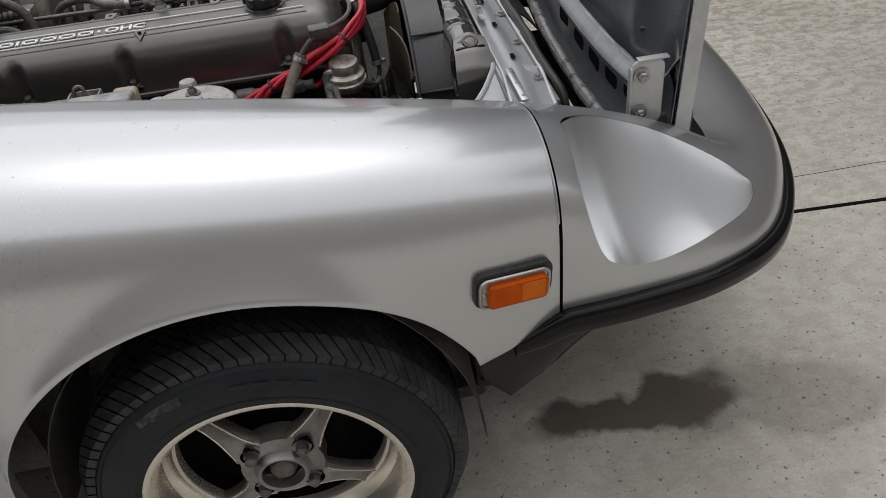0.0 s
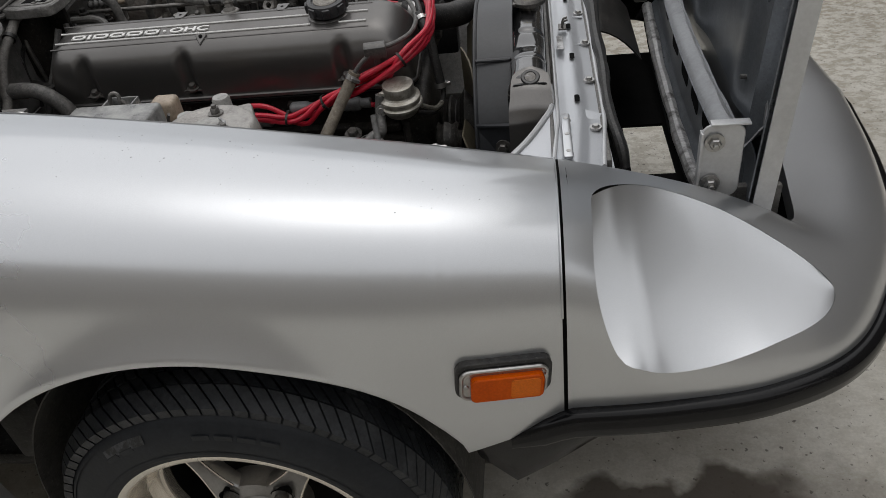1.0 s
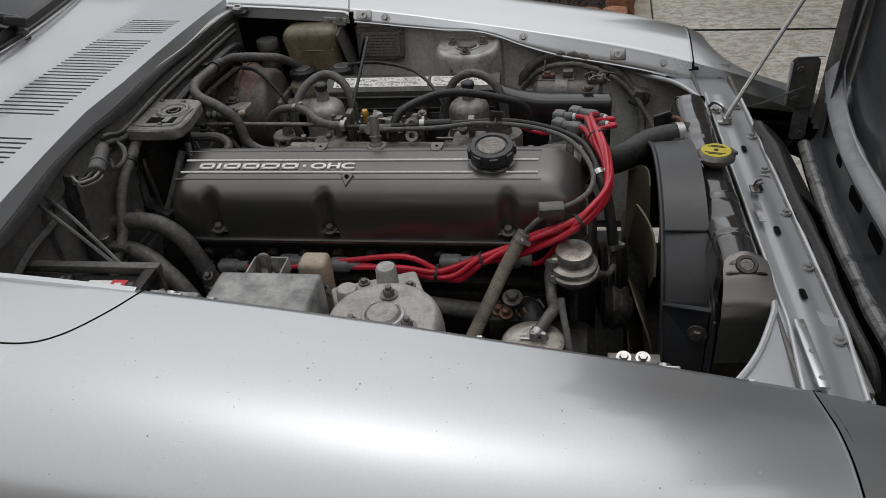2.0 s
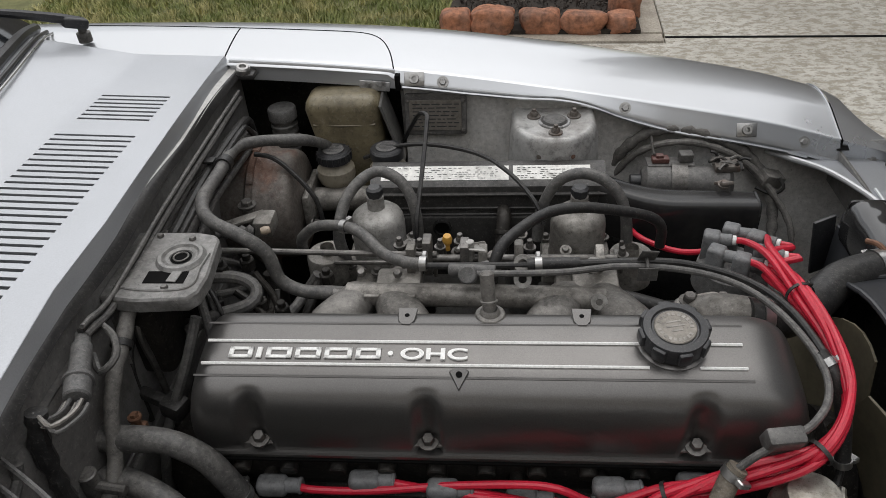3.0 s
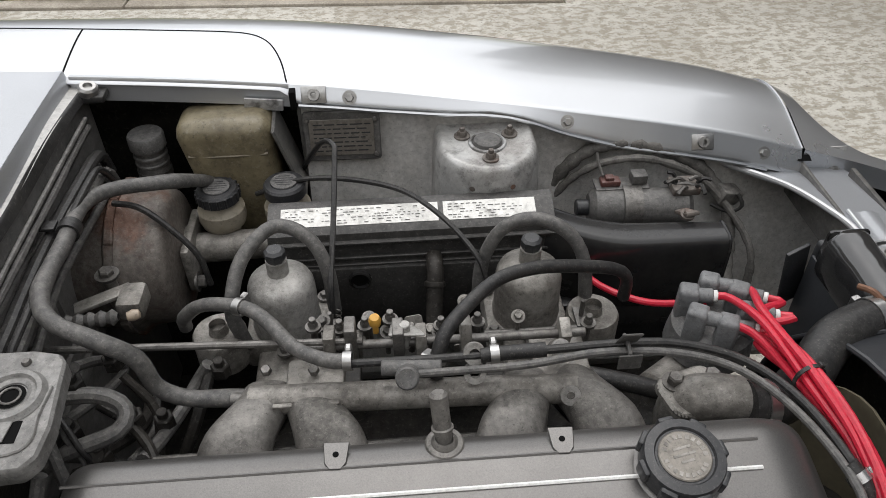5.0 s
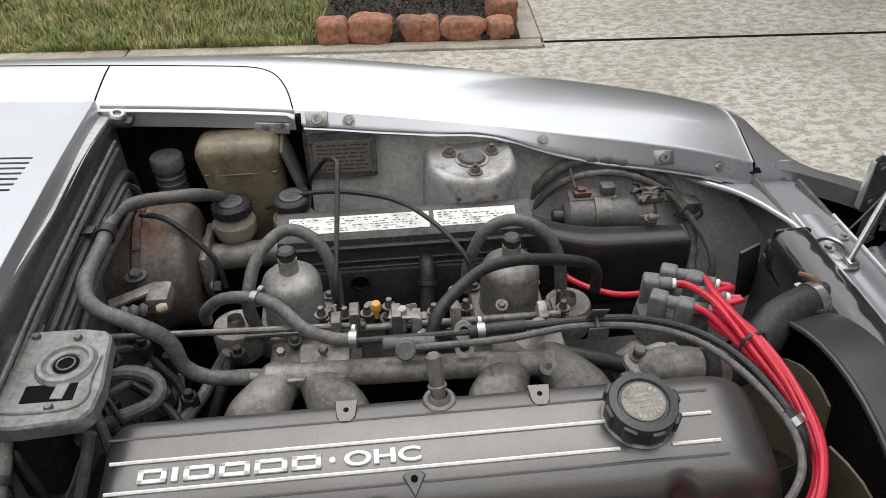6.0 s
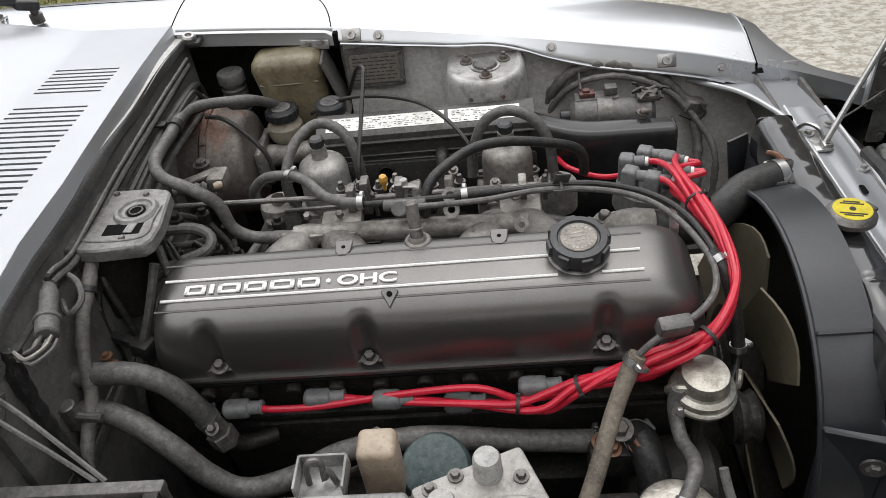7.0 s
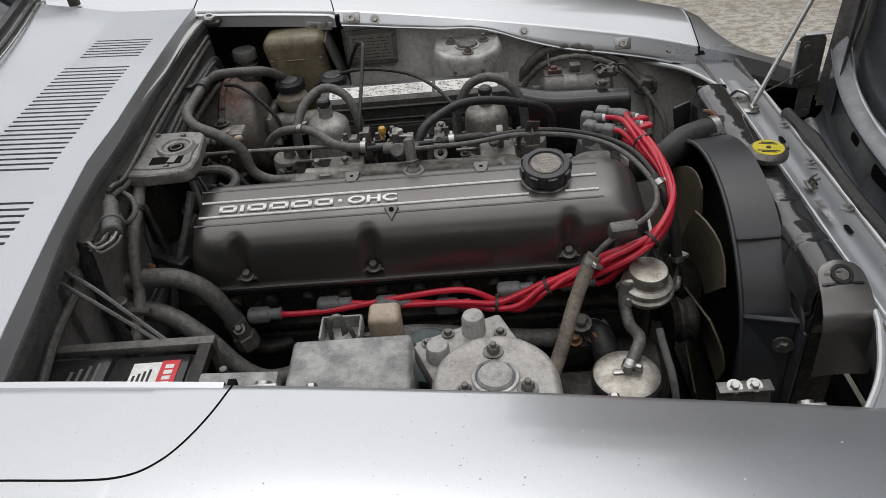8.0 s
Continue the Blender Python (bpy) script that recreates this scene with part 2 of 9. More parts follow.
LATCH_PLATE = material("dusty_silver_latch_plate", (0.25, 0.246, 0.238), 0.44, 0.3, (0.15, 0.146, 0.14), 120, 14, 0.75, 0.15, dust=0.2, dust_colour=(0.30, 0.285, 0.265), grime=0.35, vary=0.12)
LATCH = material("dusty_grey_latch", (0.125, 0.122, 0.118), 0.5, 0.2, (0.065, 0.063, 0.060), 120, 14, 0.75, 0.2, dust=0.18, grime=0.4, vary=0.12)
DROPS = material("clear_water_drops", (0.55, 0.565, 0.58), 0.1, 0.4, (0.5, 0.51, 0.52), 300, 40, 0.4, 0.0, coat=1.0)
CASTING = material("dusty_grey_casting", (0.21, 0.20, 0.186), 0.5, 0.4, (0.075, 0.07, 0.063), 130, 12, 0.75, 0.25, dust=0.22, grime=0.45, vary=0.13)
TAPE = material("dusty_loom_tape", (0.155, 0.148, 0.137), 0.6, 0.0, (0.075, 0.072, 0.068), 140, 26, 0.8, 0.25, dust=0.35)
BRONZE = material("bronzed_data_plate", (0.215, 0.197, 0.172), 0.42, 0.4, (0.14, 0.127, 0.11), 160, 18, 0.7, 0.08, dust=0.1)
GLOSS_TANK = material("glossy_black_tank", (0.02, 0.02, 0.021), 0.13, 0.0, (0.032, 0.032, 0.032), 140, 16, 0.6, 0.03, coat=1.0, grime=0.0)
SHROUD = material("blue_black_shroud", (0.030, 0.032, 0.036), 0.36, 0.0, (0.046, 0.047, 0.050), 160, 6, 0.5, 0.04, grime=0.0, shine=0.6)
PALE_CAP = material("dusty_pale_cap", (0.40, 0.395, 0.38), 0.5, 0.0, (0.27, 0.265, 0.25), 130, 14, 0.7, 0.12, dust=0.2, dust_colour=(0.45, 0.44, 0.42))
SOIL = material("dark_soil", (0.035, 0.030, 0.027), 0.95, 0.0, (0.07, 0.06, 0.05), 60, 12, 0.7, 0.6, shine=0.1)
MULCH = material("dark_mulch_chips", (0.045, 0.036, 0.031), 0.9, 0.0, (0.10, 0.085, 0.075), 30, 25, 0.8, 0.4, vary=0.3, shine=0.2)
TURF = material("turf_soil", (0.17, 0.17, 0.07), 0.95, 0.0, (0.10, 0.105, 0.045), 60, 9, 0.8, 0.5)
GRASS = material("grass_blades", (0.19, 0.23, 0.06), 0.6, 0.0, (0.38, 0.33, 0.15), 14, 7, 0.8, 0.0, vary=0.25)


def concrete(name, pale, dark):
    """Broom-finished driveway concrete: blotches, grit, hairline pits and one wet stain beside the car."""
    m = material(name, pale, 0.8, 0.0, dark, 150, 1.7, 0.7, 0.25, vary=0.06)
    n, l = m.node_tree.nodes, m.node_tree.links
    p = n["Principled BSDF"]
    before = p.inputs["Base Color"].links[0].from_socket
    tc = n["Texture Coordinate"]
    geo = n.new("ShaderNodeNewGeometry")
    blot = n.new("ShaderNodeTexNoise")
    blot.inputs["Scale"].default_value, blot.inputs["Detail"].default_value, blot.inputs["Roughness"].default_value = 21, 8, 0.74
    stretch = n.new("ShaderNodeMapping")
    stretch.inputs["Scale"].default_value = (0.9, 1.3, 1.0)
    l.new(geo.outputs["Position"], stretch.inputs["Vector"])
    l.new(stretch.outputs[0], blot.inputs["Vector"])
    cut = n.new("ShaderNodeMapRange")
    cut.inputs["From Min"].default_value, cut.inputs["From Max"].default_value, cut.inputs["To Max"].default_value = 0.46, 0.55, 0.74
    # the far side of the drive is weathered in blotches, the near side hardly
    where, far = n.new("ShaderNodeSeparateXYZ"), n.new("ShaderNodeMapRange")
    l.new(geo.outputs["Position"], where.inputs[0])
    far.inputs["From Min"].default_value, far.inputs["From Max"].default_value, far.inputs["To Min"].default_value = -0.2, 1.6, 0.3
    l.new(where.outputs["Y"], far.inputs["Value"])
    both = n.new("ShaderNodeMath")
    both.operation = "MULTIPLY"
    l.new(blot.outputs["Fac"], cut.inputs["Value"])
    l.new(cut.outputs[0], both.inputs[0])
    l.new(far.outputs[0], both.inputs[1])
    spots = n.new("ShaderNodeMix")
    spots.data_type = "RGBA"
    spots.inputs["B"].default_value = (0.265, 0.232, 0.175, 1)
    l.new(both.outputs[0], spots.inputs["Factor"])
    l.new(before, spots.inputs["A"])
    # pits and dark grit
    pit, thr, dots = n.new("ShaderNodeTexNoise"), n.new("ShaderNodeMapRange"), n.new("ShaderNodeMix")
    pit.inputs["Scale"].default_value, pit.inputs["Detail"].default_value = 75, 3
    l.new(geo.outputs["Position"], pit.inputs["Vector"])
    thr.inputs["From Min"].default_value, thr.inputs["From Max"].default_value, thr.inputs["To Max"].default_value = 0.635, 0.70, 0.8
    l.new(pit.outputs["Fac"], thr.inputs["Value"])
    dots.data_type = "RGBA"
    dots.inputs["B"].default_value = (0.09, 0.08, 0.07, 1)
    l.new(thr.outputs[0], dots.inputs["Factor"])
    l.new(spots.outputs["Result"], dots.inputs["A"])
    # the wet stain: a noisy ellipse on the slab
    warp = n.new("ShaderNodeTexNoise")
    warp.inputs["Scale"].default_value, warp.inputs["Detail"].default_value = 7, 4
    l.new(geo.outputs["Position"], warp.inputs["Vector"])
    add = n.new("ShaderNodeVectorMath")
    add.operation = "MULTIPLY_ADD"
    add.inputs[1].default_value = (0.22, 0.22, 0)
    l.new(warp.outputs["Color"], add.inputs[0])
    l.new(geo.outputs["Position"], add.inputs[2])
    stain = dots.outputs["Result"]
    for centre, size, depth in (((0.81, -0.425), (0.22, 0.058), 0.92), ((1.13, -0.46), (0.22, 0.10), 0.34), ((1.22, -0.665), (0.026, 0.018), 0.45)):
        mp = n.new("ShaderNodeMapping")
        mp.inputs["Location"].default_value = (-centre[0] / size[0], -centre[1] / size[1], 0)
        mp.inputs["Scale"].default_value = (1 / size[0], 1 / size[1], 0)
        l.new(add.outputs[0], mp.inputs["Vector"])
        ln = n.new("ShaderNodeVectorMath")
        ln.operation = "LENGTH"
        l.new(mp.outputs[0], ln.inputs[0])
        edge = n.new("ShaderNodeMapRange")
        edge.inputs["From Min"].default_value, edge.inputs["From Max"].default_value = 1.2, 0.82
        edge.inputs["To Max"].default_value = depth
        l.new(ln.outputs["Value"], edge.inputs["Value"])
        mx = n.new("ShaderNodeMix")
        mx.data_type = "RGBA"
        mx.inputs["B"].default_value = (0.085, 0.07, 0.056, 1)
        l.new(edge.outputs[0], mx.inputs["Factor"])
        l.new(stain, mx.inputs["A"])
        stain = mx.outputs["Result"]
    l.new(stain, p.inputs["Base Color"])
    return m


CONCRETE = concrete("driveway_concrete", (0.57, 0.55, 0.495), (0.395, 0.373, 0.328))
KERB = material("kerb_concrete", (0.42, 0.38, 0.32), 0.85, 0.0, (0.24, 0.21, 0.17), 120, 5, 0.7, 0.5, vary=0.15)


# ---- mesh helpers ----
def finish(ob, bm, mat, smooth=35):
    bmesh.ops.recalc_face_normals(bm, faces=bm.faces)
    bm.to_mesh(ob.data)
    bm.free()
    ob.data.materials.append(mat)
    ob.data.shade_smooth()
    ob.data.set_sharp_from_angle(angle=radians(smooth))
    return ob


def part(name, bm, mat, parent, label="", smooth=35):
    """One mesh object under a thing or a part."""
    ob = finish(new(name, bpy.data.meshes.new(name)), bm, mat, smooth)
    if parent:
        ob.parent = parent
    return tagged(ob, label)


def thing(name, bm, mat, label, category, group="", smooth=35, kind=""):
    """One mesh that is a top-level thing."""
    return tagged(part(name, bm, mat, None, "", smooth), label, category, group, kind)


def root(name, label, category, place=(0, 0, 0), group=""):
    ob = new(name)
    ob.empty_display_size = 0.05
    return tagged(ob, label, category, group)


def joined(*bms):
    """Several bmeshes in one."""
    out = bmesh.new()
    for b in bms:
        me = bpy.data.meshes.new("tmp")
        b.to_mesh(me)
        b.free()
        out.from_mesh(me)
        bpy.data.meshes.remove(me)
    return out


def moved(bm, m):
    bmesh.ops.transform(bm, matrix=m, verts=bm.verts)
    return bm


def box(lo, hi, bevel=0.003, seg=2):
    bm = bmesh.new()
    bmesh.ops.create_cube(bm, size=1)
    for v in bm.verts:
        v.co = [lo[k] + (v.co[k] + 0.5) * (hi[k] - lo[k]) for k in range(3)]
    if bevel:
        bmesh.ops.bevel(bm, geom=bm.edges[:], offset=bevel, segments=seg, affect="EDGES", profile=0.5)
    return bm


def aim(a, b):
    """A pose at a whose z runs to b."""
    return Matrix.Translation(a) @ (Vector(b) - Vector(a)).to_track_quat("Z", "Y").to_matrix().to_4x4()


def lathe(profile, m=None, n=32):
    """Rings of (radius, height) round z; a radius of 0 closes an end."""
    bm = bmesh.new()
    rings = []
    for r, z in profile:
        if r <= 1e-6:
            rings.append([bm.verts.new((0, 0, z))])
        else:
            rings.append([bm.verts.new((r * math.cos(2 * math.pi * k / n), r * math.sin(2 * math.pi * k / n), z)) for k in range(n)])
    for a, b in zip(rings, rings[1:]):
        for k in range(n):
            j = (k + 1) % n
            if len(a) == 1 and len(b) == 1:
                continue
            if len(a) == 1:
                bm.faces.new((a[0], b[k], b[j]))
            elif len(b) == 1:
                bm.faces.new((a[k], a[j], b[0]))
            else:
                bm.faces.new((a[k], a[j], b[j], b[k]))
    return moved(bm, m) if m else bm


def rod(a, b, r, n=14, bevel=0.15):
    """A round bar from a to b with softened ends."""
    d = (Vector(b) - Vector(a)).length
    e = min(r * bevel, d / 3)
    return lathe([(0, 0), (r - e, 0), (r, e), (r, d - e), (r - e, d), (0, d)], aim(a, b), n)


def smooth_path(pts, step=0.012):
    """Points along a smooth line through the given ones."""
    p = [Vector(q) for q in pts]
    p = [p[0] * 2 - p[1]] + p + [p[-1] * 2 - p[-2]]
    out = []
    for k in range(1, len(p) - 2):
        a, b, c, d = p[k - 1], p[k], p[k + 1], p[k + 2]
        count = max(3, int((c - b).length / step))
        for i in range(count):
            t = i / count
            out.append(0.5 * (2 * b + (c - a) * t + (2 * a - 5 * b + 4 * c - d) * t * t + (3 * b - a - 3 * c + d) * t**3))
    return out + [p[-2]]


def tube(pts, r, n=12, step=0.012, wobble=0.0, ridge=0.0, seed=0, raw=False):
    """A round hose along a smooth line. wobble: uneven lie; ridge: wrapped-tape ridges; r may be (start, end)."""
    path = [Vector(q) for q in pts] if raw else smooth_path(pts, step)
    r0, r1 = r if isinstance(r, tuple) else (r, r)
    bm = bmesh.new()
    rings, side = [], None
    for k, c in enumerate(path):
        t = (path[min(k + 1, len(path) - 1)] - path[max(k - 1, 0)]).normalized()
        side = (t.orthogonal() if side is None else side - t * side.dot(t)).normalized()
        up = t.cross(side)
        f = k / max(1, len(path) - 1)
        rad = (r0 + (r1 - r0) * f) * (1 + ridge * math.sin(k * 2.1) + wobble * noise.noise((k * 0.3 + seed, seed, 0.5)))
        if wobble:
            c = c + r0 * wobble * Vector((noise.noise((k * 0.11, seed, 1)), noise.noise((k * 0.11, seed, 5)), noise.noise((k * 0.11, seed, 9))))
        rings.append([bm.verts.new(c + rad * (math.cos(2 * math.pi * i / n) * side + math.sin(2 * math.pi * i / n) * up)) for i in range(n)])
    for a, b in zip(rings, rings[1:]):
        for i in range(n):
            bm.faces.new((a[i], a[(i + 1) % n], b[(i + 1) % n], b[i]))
    bm.faces.new(rings[0][::-1])
    bm.faces.new(rings[-1])
    return bm


def sheet(fn, nu, nv, closed_u=False):
    """A grid over fn(u, v), u and v from 0 to 1."""
    bm = bmesh.new()
    rows = [[bm.verts.new(fn(i / nu, j / nv)) for j in range(nv + 1)] for i in range(nu + (0 if closed_u else 1))]
    for i in range(nu):
        a, b = rows[i], rows[(i + 1) % len(rows)]
        for j in range(nv):
            bm.faces.new((a[j], b[j], b[j + 1], a[j + 1]))
    return bm


def thick(bm, t):
    """Gives a sheet a thickness."""
    bmesh.ops.recalc_face_normals(bm, faces=bm.faces)
    bmesh.ops.solidify(bm, geom=bm.faces[:], thickness=t)
    return bm


def plate(outline, t, m=None, bevel=0.0015):
    """A flat plate with the given outline in x and y, t thick downwards."""
    bm = bmesh.new()
    f = bm.faces.new([bm.verts.new((x, y, 0)) for x, y in outline])
    if f.normal.z < 0:
        f.normal_flip()
    up = bmesh.ops.extrude_face_region(bm, geom=[f])["geom"]
    bmesh.ops.translate(bm, vec=(0, 0, -t), verts=[v for v in up if isinstance(v, bmesh.types.BMVert)])
    bmesh.ops.recalc_face_normals(bm, faces=bm.faces)
    if bevel:
        bmesh.ops.bevel(bm, geom=bm.edges[:], offset=bevel, segments=1, affect="EDGES")
    return moved(bm, m) if m else bm


def rounded(x0, y0, x1, y1, r, n=5):
    """The outline of a rectangle with round corners."""
    pts = []
    for cx, cy, a in ((x1 - r, y1 - r, 0), (x0 + r, y1 - r, 90), (x0 + r, y0 + r, 180), (x1 - r, y0 + r, 270)):
        pts += [(cx + r * math.cos(radians(a + 90 * k / n)), cy + r * math.sin(radians(a + 90 * k / n))) for k in range(n + 1)]
    return pts


def bolt(a, way, r=0.006, h=0.005, washer=True):
    """A hexagon bolt head with a washer at a, facing along way."""
    b = Vector(a) + Vector(way)
    m = aim(a, b)
    hexa = lathe([(0, h + 0.001), (r * 0.8, h + 0.001), (r, h - 0.001), (r, 0), (0, 0)], m, 6)
    return joined(hexa, lathe([(0, 0.0015), (r * 1.6, 0.0015), (r * 1.6, -0.002), (0, -0.002)], m, 14)) if washer else hexa


def clamp(a, b, r, w=0.011):
    """A worm-drive hose clamp round the line from a to b, at its middle."""
    m = aim(a, b)
    band = lathe([(r, 0), (r + 0.0015, 0), (r + 0.0015, w), (r, w), (r, 0)], m, 20)
    screw = moved(box((r - 0.001, -0.009, w * 0.1), (r + 0.008, 0.009, w * 0.9), 0.0015, 1), m)
    return joined(band, screw)


def table(x, xs, ys):
    return float(np.interp(x, xs, ys))


def softly(x, xs, ys):
    """Smooth interpolation between given values."""
    k = max(0, min(len(xs) - 2, int(np.searchsorted(xs, x)) - 1))
    h = xs[k + 1] - xs[k]
    t = min(1, max(0, (x - xs[k]) / h))
    slope = lambda i: (ys[min(i + 1, len(xs) - 1)] - ys[max(i - 1, 0)]) / (xs[min(i + 1, len(xs) - 1)] - xs[max(i - 1, 0)])
    a, b = slope(k) * h, slope(k + 1) * h
    return (2 * t**3 - 3 * t * t + 1) * ys[k] + (t**3 - 2 * t * t + t) * a + (3 * t * t - 2 * t**3) * ys[k + 1] + (t**3 - t * t) * b


# ---- the driveway, kerb, lawn and planting bed ----
YARD = pose(0, 0.085, 0, 0, 0, -3.2)  # the driveway's joints run a little askew to the car


def build_ground():
    bm = bmesh.new()
    bm.faces.new([bm.verts.new(p) for p in ((-300, -300, -0.03), (300, -300, -0.03), (300, 300, -0.03), (-300, 300, -0.03))])
    tagged(part("ground", bm, TURF, None), "brown soil and turf round the driveway", "ground", kind="structure")
    drive = tagged(part("driveway", moved(box((-14, -9, -0.1), (14, 2.83, -0.014), 0), YARD), CONCRETE, None),
                   "grey broom-finished concrete driveway with stains", "driveway", kind="structure")
    rows = ((-8.9, -5.73), (-5.72, -2.86), (-2.85, -0.004))
    for y0, y1 in rows:
        for x0, x1 in ((-13.9, -4.61), (-4.6, 7.2), (7.21, 13.9)):
            part("concrete_slab", moved(box((x0, y0, -0.08), (x1, y1, 0.0), 0.004, 1), YARD), CONCRETE, drive)
    part("concrete_slab", moved(box((0.51, 2.812, -0.08), (13.9, 8.0, 0.0), 0.004, 1), YARD), CONCRETE, drive)
    for x0, x1, y1 in ((-13.9, -4.61, 2.73), (-4.6, 0.505, 2.73), (0.505, 7.2, 2.80), (7.21, 13.9, 2.80)):
        part("concrete_slab", moved(box((x0, 0.004, -0.08), (x1, y1, 0.0), 0.004 if x0 != 0.505 and x1 != 0.505 else 0.0, 1), YARD), CONCRETE, drive)
    part("joint_filler", moved(box((-13.9, -0.006, -0.014), (13.9, 0.006, 0.001), 0), YARD), GAP, drive, "dark joint between the slabs")
    part("joint_filler", moved(box((0.51, 2.794, -0.014), (13.9, 2.818, 0.0015), 0), YARD), GAP, drive, "dark joint between the slabs")
    crack = [(1.1 + 0.12 * k, 0.165 + 0.006 * math.sin(k * 1.7) + 0.008 * noise.noise((k * 0.7, 0, 0)), 0.0) for k in range(24)]
    part("crack", moved(tube([(x, y, -0.001) for x, y, z in crack], 0.0018, 5, 0.03), YARD), GAP, drive, "hairline crack in the slab")
    kerb = tagged(part("kerb", moved(box((-2.52, 2.735, -0.1), (-1.46, 2.825, 0.012), 0.006), YARD), KERB, None),
                  "narrow weathered concrete kerb strip beside the lawn", "kerb", kind="structure")
    for x0, x1 in ((-6.0, -2.528), (-1.452, 0.495)):
        part("kerb_stone", moved(box((x0, 2.735, -0.1), (x1, 2.825, 0.012), 0.006), YARD), KERB, kerb)
    bm = moved(box((0.395, 2.825, -0.1), (0.50, 6.0, 0.02), 0.01), YARD)
    part("kerb_return", bm, KERB, kerb)


def build_lawn():
    bm = moved(box((-6, 2.825, -0.1), (-0.56, 7.0, 0.004), 0), YARD)
    tagged(part("lawn_soil", bm, TURF, None), "patchy turf soil under the lawn", "soil", kind="structure")
    rng = random.Random(4)
    bm = bmesh.new()
    for k in range(24000):
        x, y = rng.uniform(-3.0, -0.57), 2.82 + 1.0 * rng.random() ** 1.4
        thin = noise.noise((x * 3, y * 3, 2))
        if thin < -0.35 and rng.random() < 0.4:
            continue
        h, w, a = rng.uniform(0.02, 0.055) * (1 + 0.5 * thin), rng.uniform(0.0016, 0.0034), rng.uniform(0, 6.28)
        lean = Vector((math.cos(a), math.sin(a), 0)) * h * rng.uniform(0.2, 1.1)
        s = Vector((-math.sin(a), math.cos(a), 0)) * w
        p = YARD @ Vector((x, y, 0.002))
        q = [bm.verts.new(v) for v in (p - s, p + s, p + s * 0.8 + lean * 0.4 + Vector((0, 0, h * 0.65)), p - s * 0.8 + lean * 0.4 + Vector((0, 0, h * 0.65)))]
        tip = bm.verts.new(p + lean + Vector((0, 0, h)))
        bm.faces.new(q)
        bm.faces.new((q[3], q[2], tip))
    thing("grass", bm, GRASS, "short patchy green and straw-coloured lawn grass", "grass", kind="stuff")


def build_bed():
    tagged(part("bed_soil", moved(box((-0.56, 2.825, -0.1), (0.395, 6.0, 0.03), 0), YARD), SOIL, None),
           "dark soil of the planting bed", "soil", kind="structure")
    rng = random.Random(9)
    bm = bmesh.new()
    for k in range(1500):
        x, y = rng.uniform(-0.54, 0.38), rng.uniform(2.93, 3.9)
        p = YARD @ Vector((x, y, 0.03 + 0.02 * rng.random()))
        m = Matrix.Translation(p) @ Euler([rng.uniform(0, 6.28) for _ in range(3)]).to_matrix().to_4x4()
        s = Vector((rng.uniform(0.006, 0.02), rng.uniform(0.004, 0.010), 0.003))
        vs = [bm.verts.new(m @ Vector((a * s.x, b * s.y, c * s.z))) for a, b, c in ((-1, 0, 0), (0, -1, 0.3), (1, 0.2, 0), (0.1, 1, -0.3), (0, 0, 1.6), (0, 0, -1.6))]
        for i in range(4):
            bm.faces.new((vs[i], vs[(i + 1) % 4], vs[4]))
            bm.faces.new((vs[(i + 1) % 4], vs[i], vs[5]))
    thing("mulch", bm, MULCH, "dark wood-chip mulch in the planting bed", "mulch", kind="stuff")


def rock(seed, place, size, turn, label):
    bm = bmesh.new()
    bmesh.ops.create_icosphere(bm, subdivisions=4, radius=1)
    for v in bm.verts:
        d = v.co.normalized()
        e = 4.5
        k = (abs(d.x) ** e + abs(d.y) ** e + abs(d.z) ** e) ** (-1 / e)
        big = 0.16 * noise.noise(d * 1.3 + Vector((seed * 7.1, 0, 0))) + 0.06 * noise.noise(d * 4 + Vector((seed * 3.3, 1, 0)))
        big += 0.02 * noise.noise(d * 12 + Vector((seed, 5, 0)))
        v.co = Vector((d.x * size[0], d.y * size[1], d.z * size[2])) * k * (0.9 + big)
    bm = moved(bm, YARD @ Matrix.Translation((place[0] - 0.16, place[1] - 0.07, size[2] * 0.84 + place[2])) @ pose(0, 0, 0, 0, 0, turn))
    thing("edging_rock", bm, STONE, label, "rock", "rocks edging the planting bed")


def build_rocks():
    for k, (x, y, z, sx, sy, sz, turn) in enumerate(((-0.335, 2.945, 0, 0.085, 0.075, 0.068, 6), (-0.155, 2.94, 0, 0.118, 0.078, 0.075, -3),
                                                    (0.075, 2.95, 0, 0.105, 0.075, 0.066, 4), (0.285, 2.94, 0, 0.115, 0.07, 0.062, -5),
                                                    (0.465, 2.95, 0, 0.078, 0.065, 0.056, 8), (0.49, 3.13, 0.01, 0.075, 0.09, 0.075, 20),
                                                    (0.50, 3.34, 0.01, 0.07, 0.10, 0.08, -10))):
        rock(k + 1, (x, y, z), (sx, sy, sz), turn, "rough red-brown sandstone rock on the planting bed's edge")


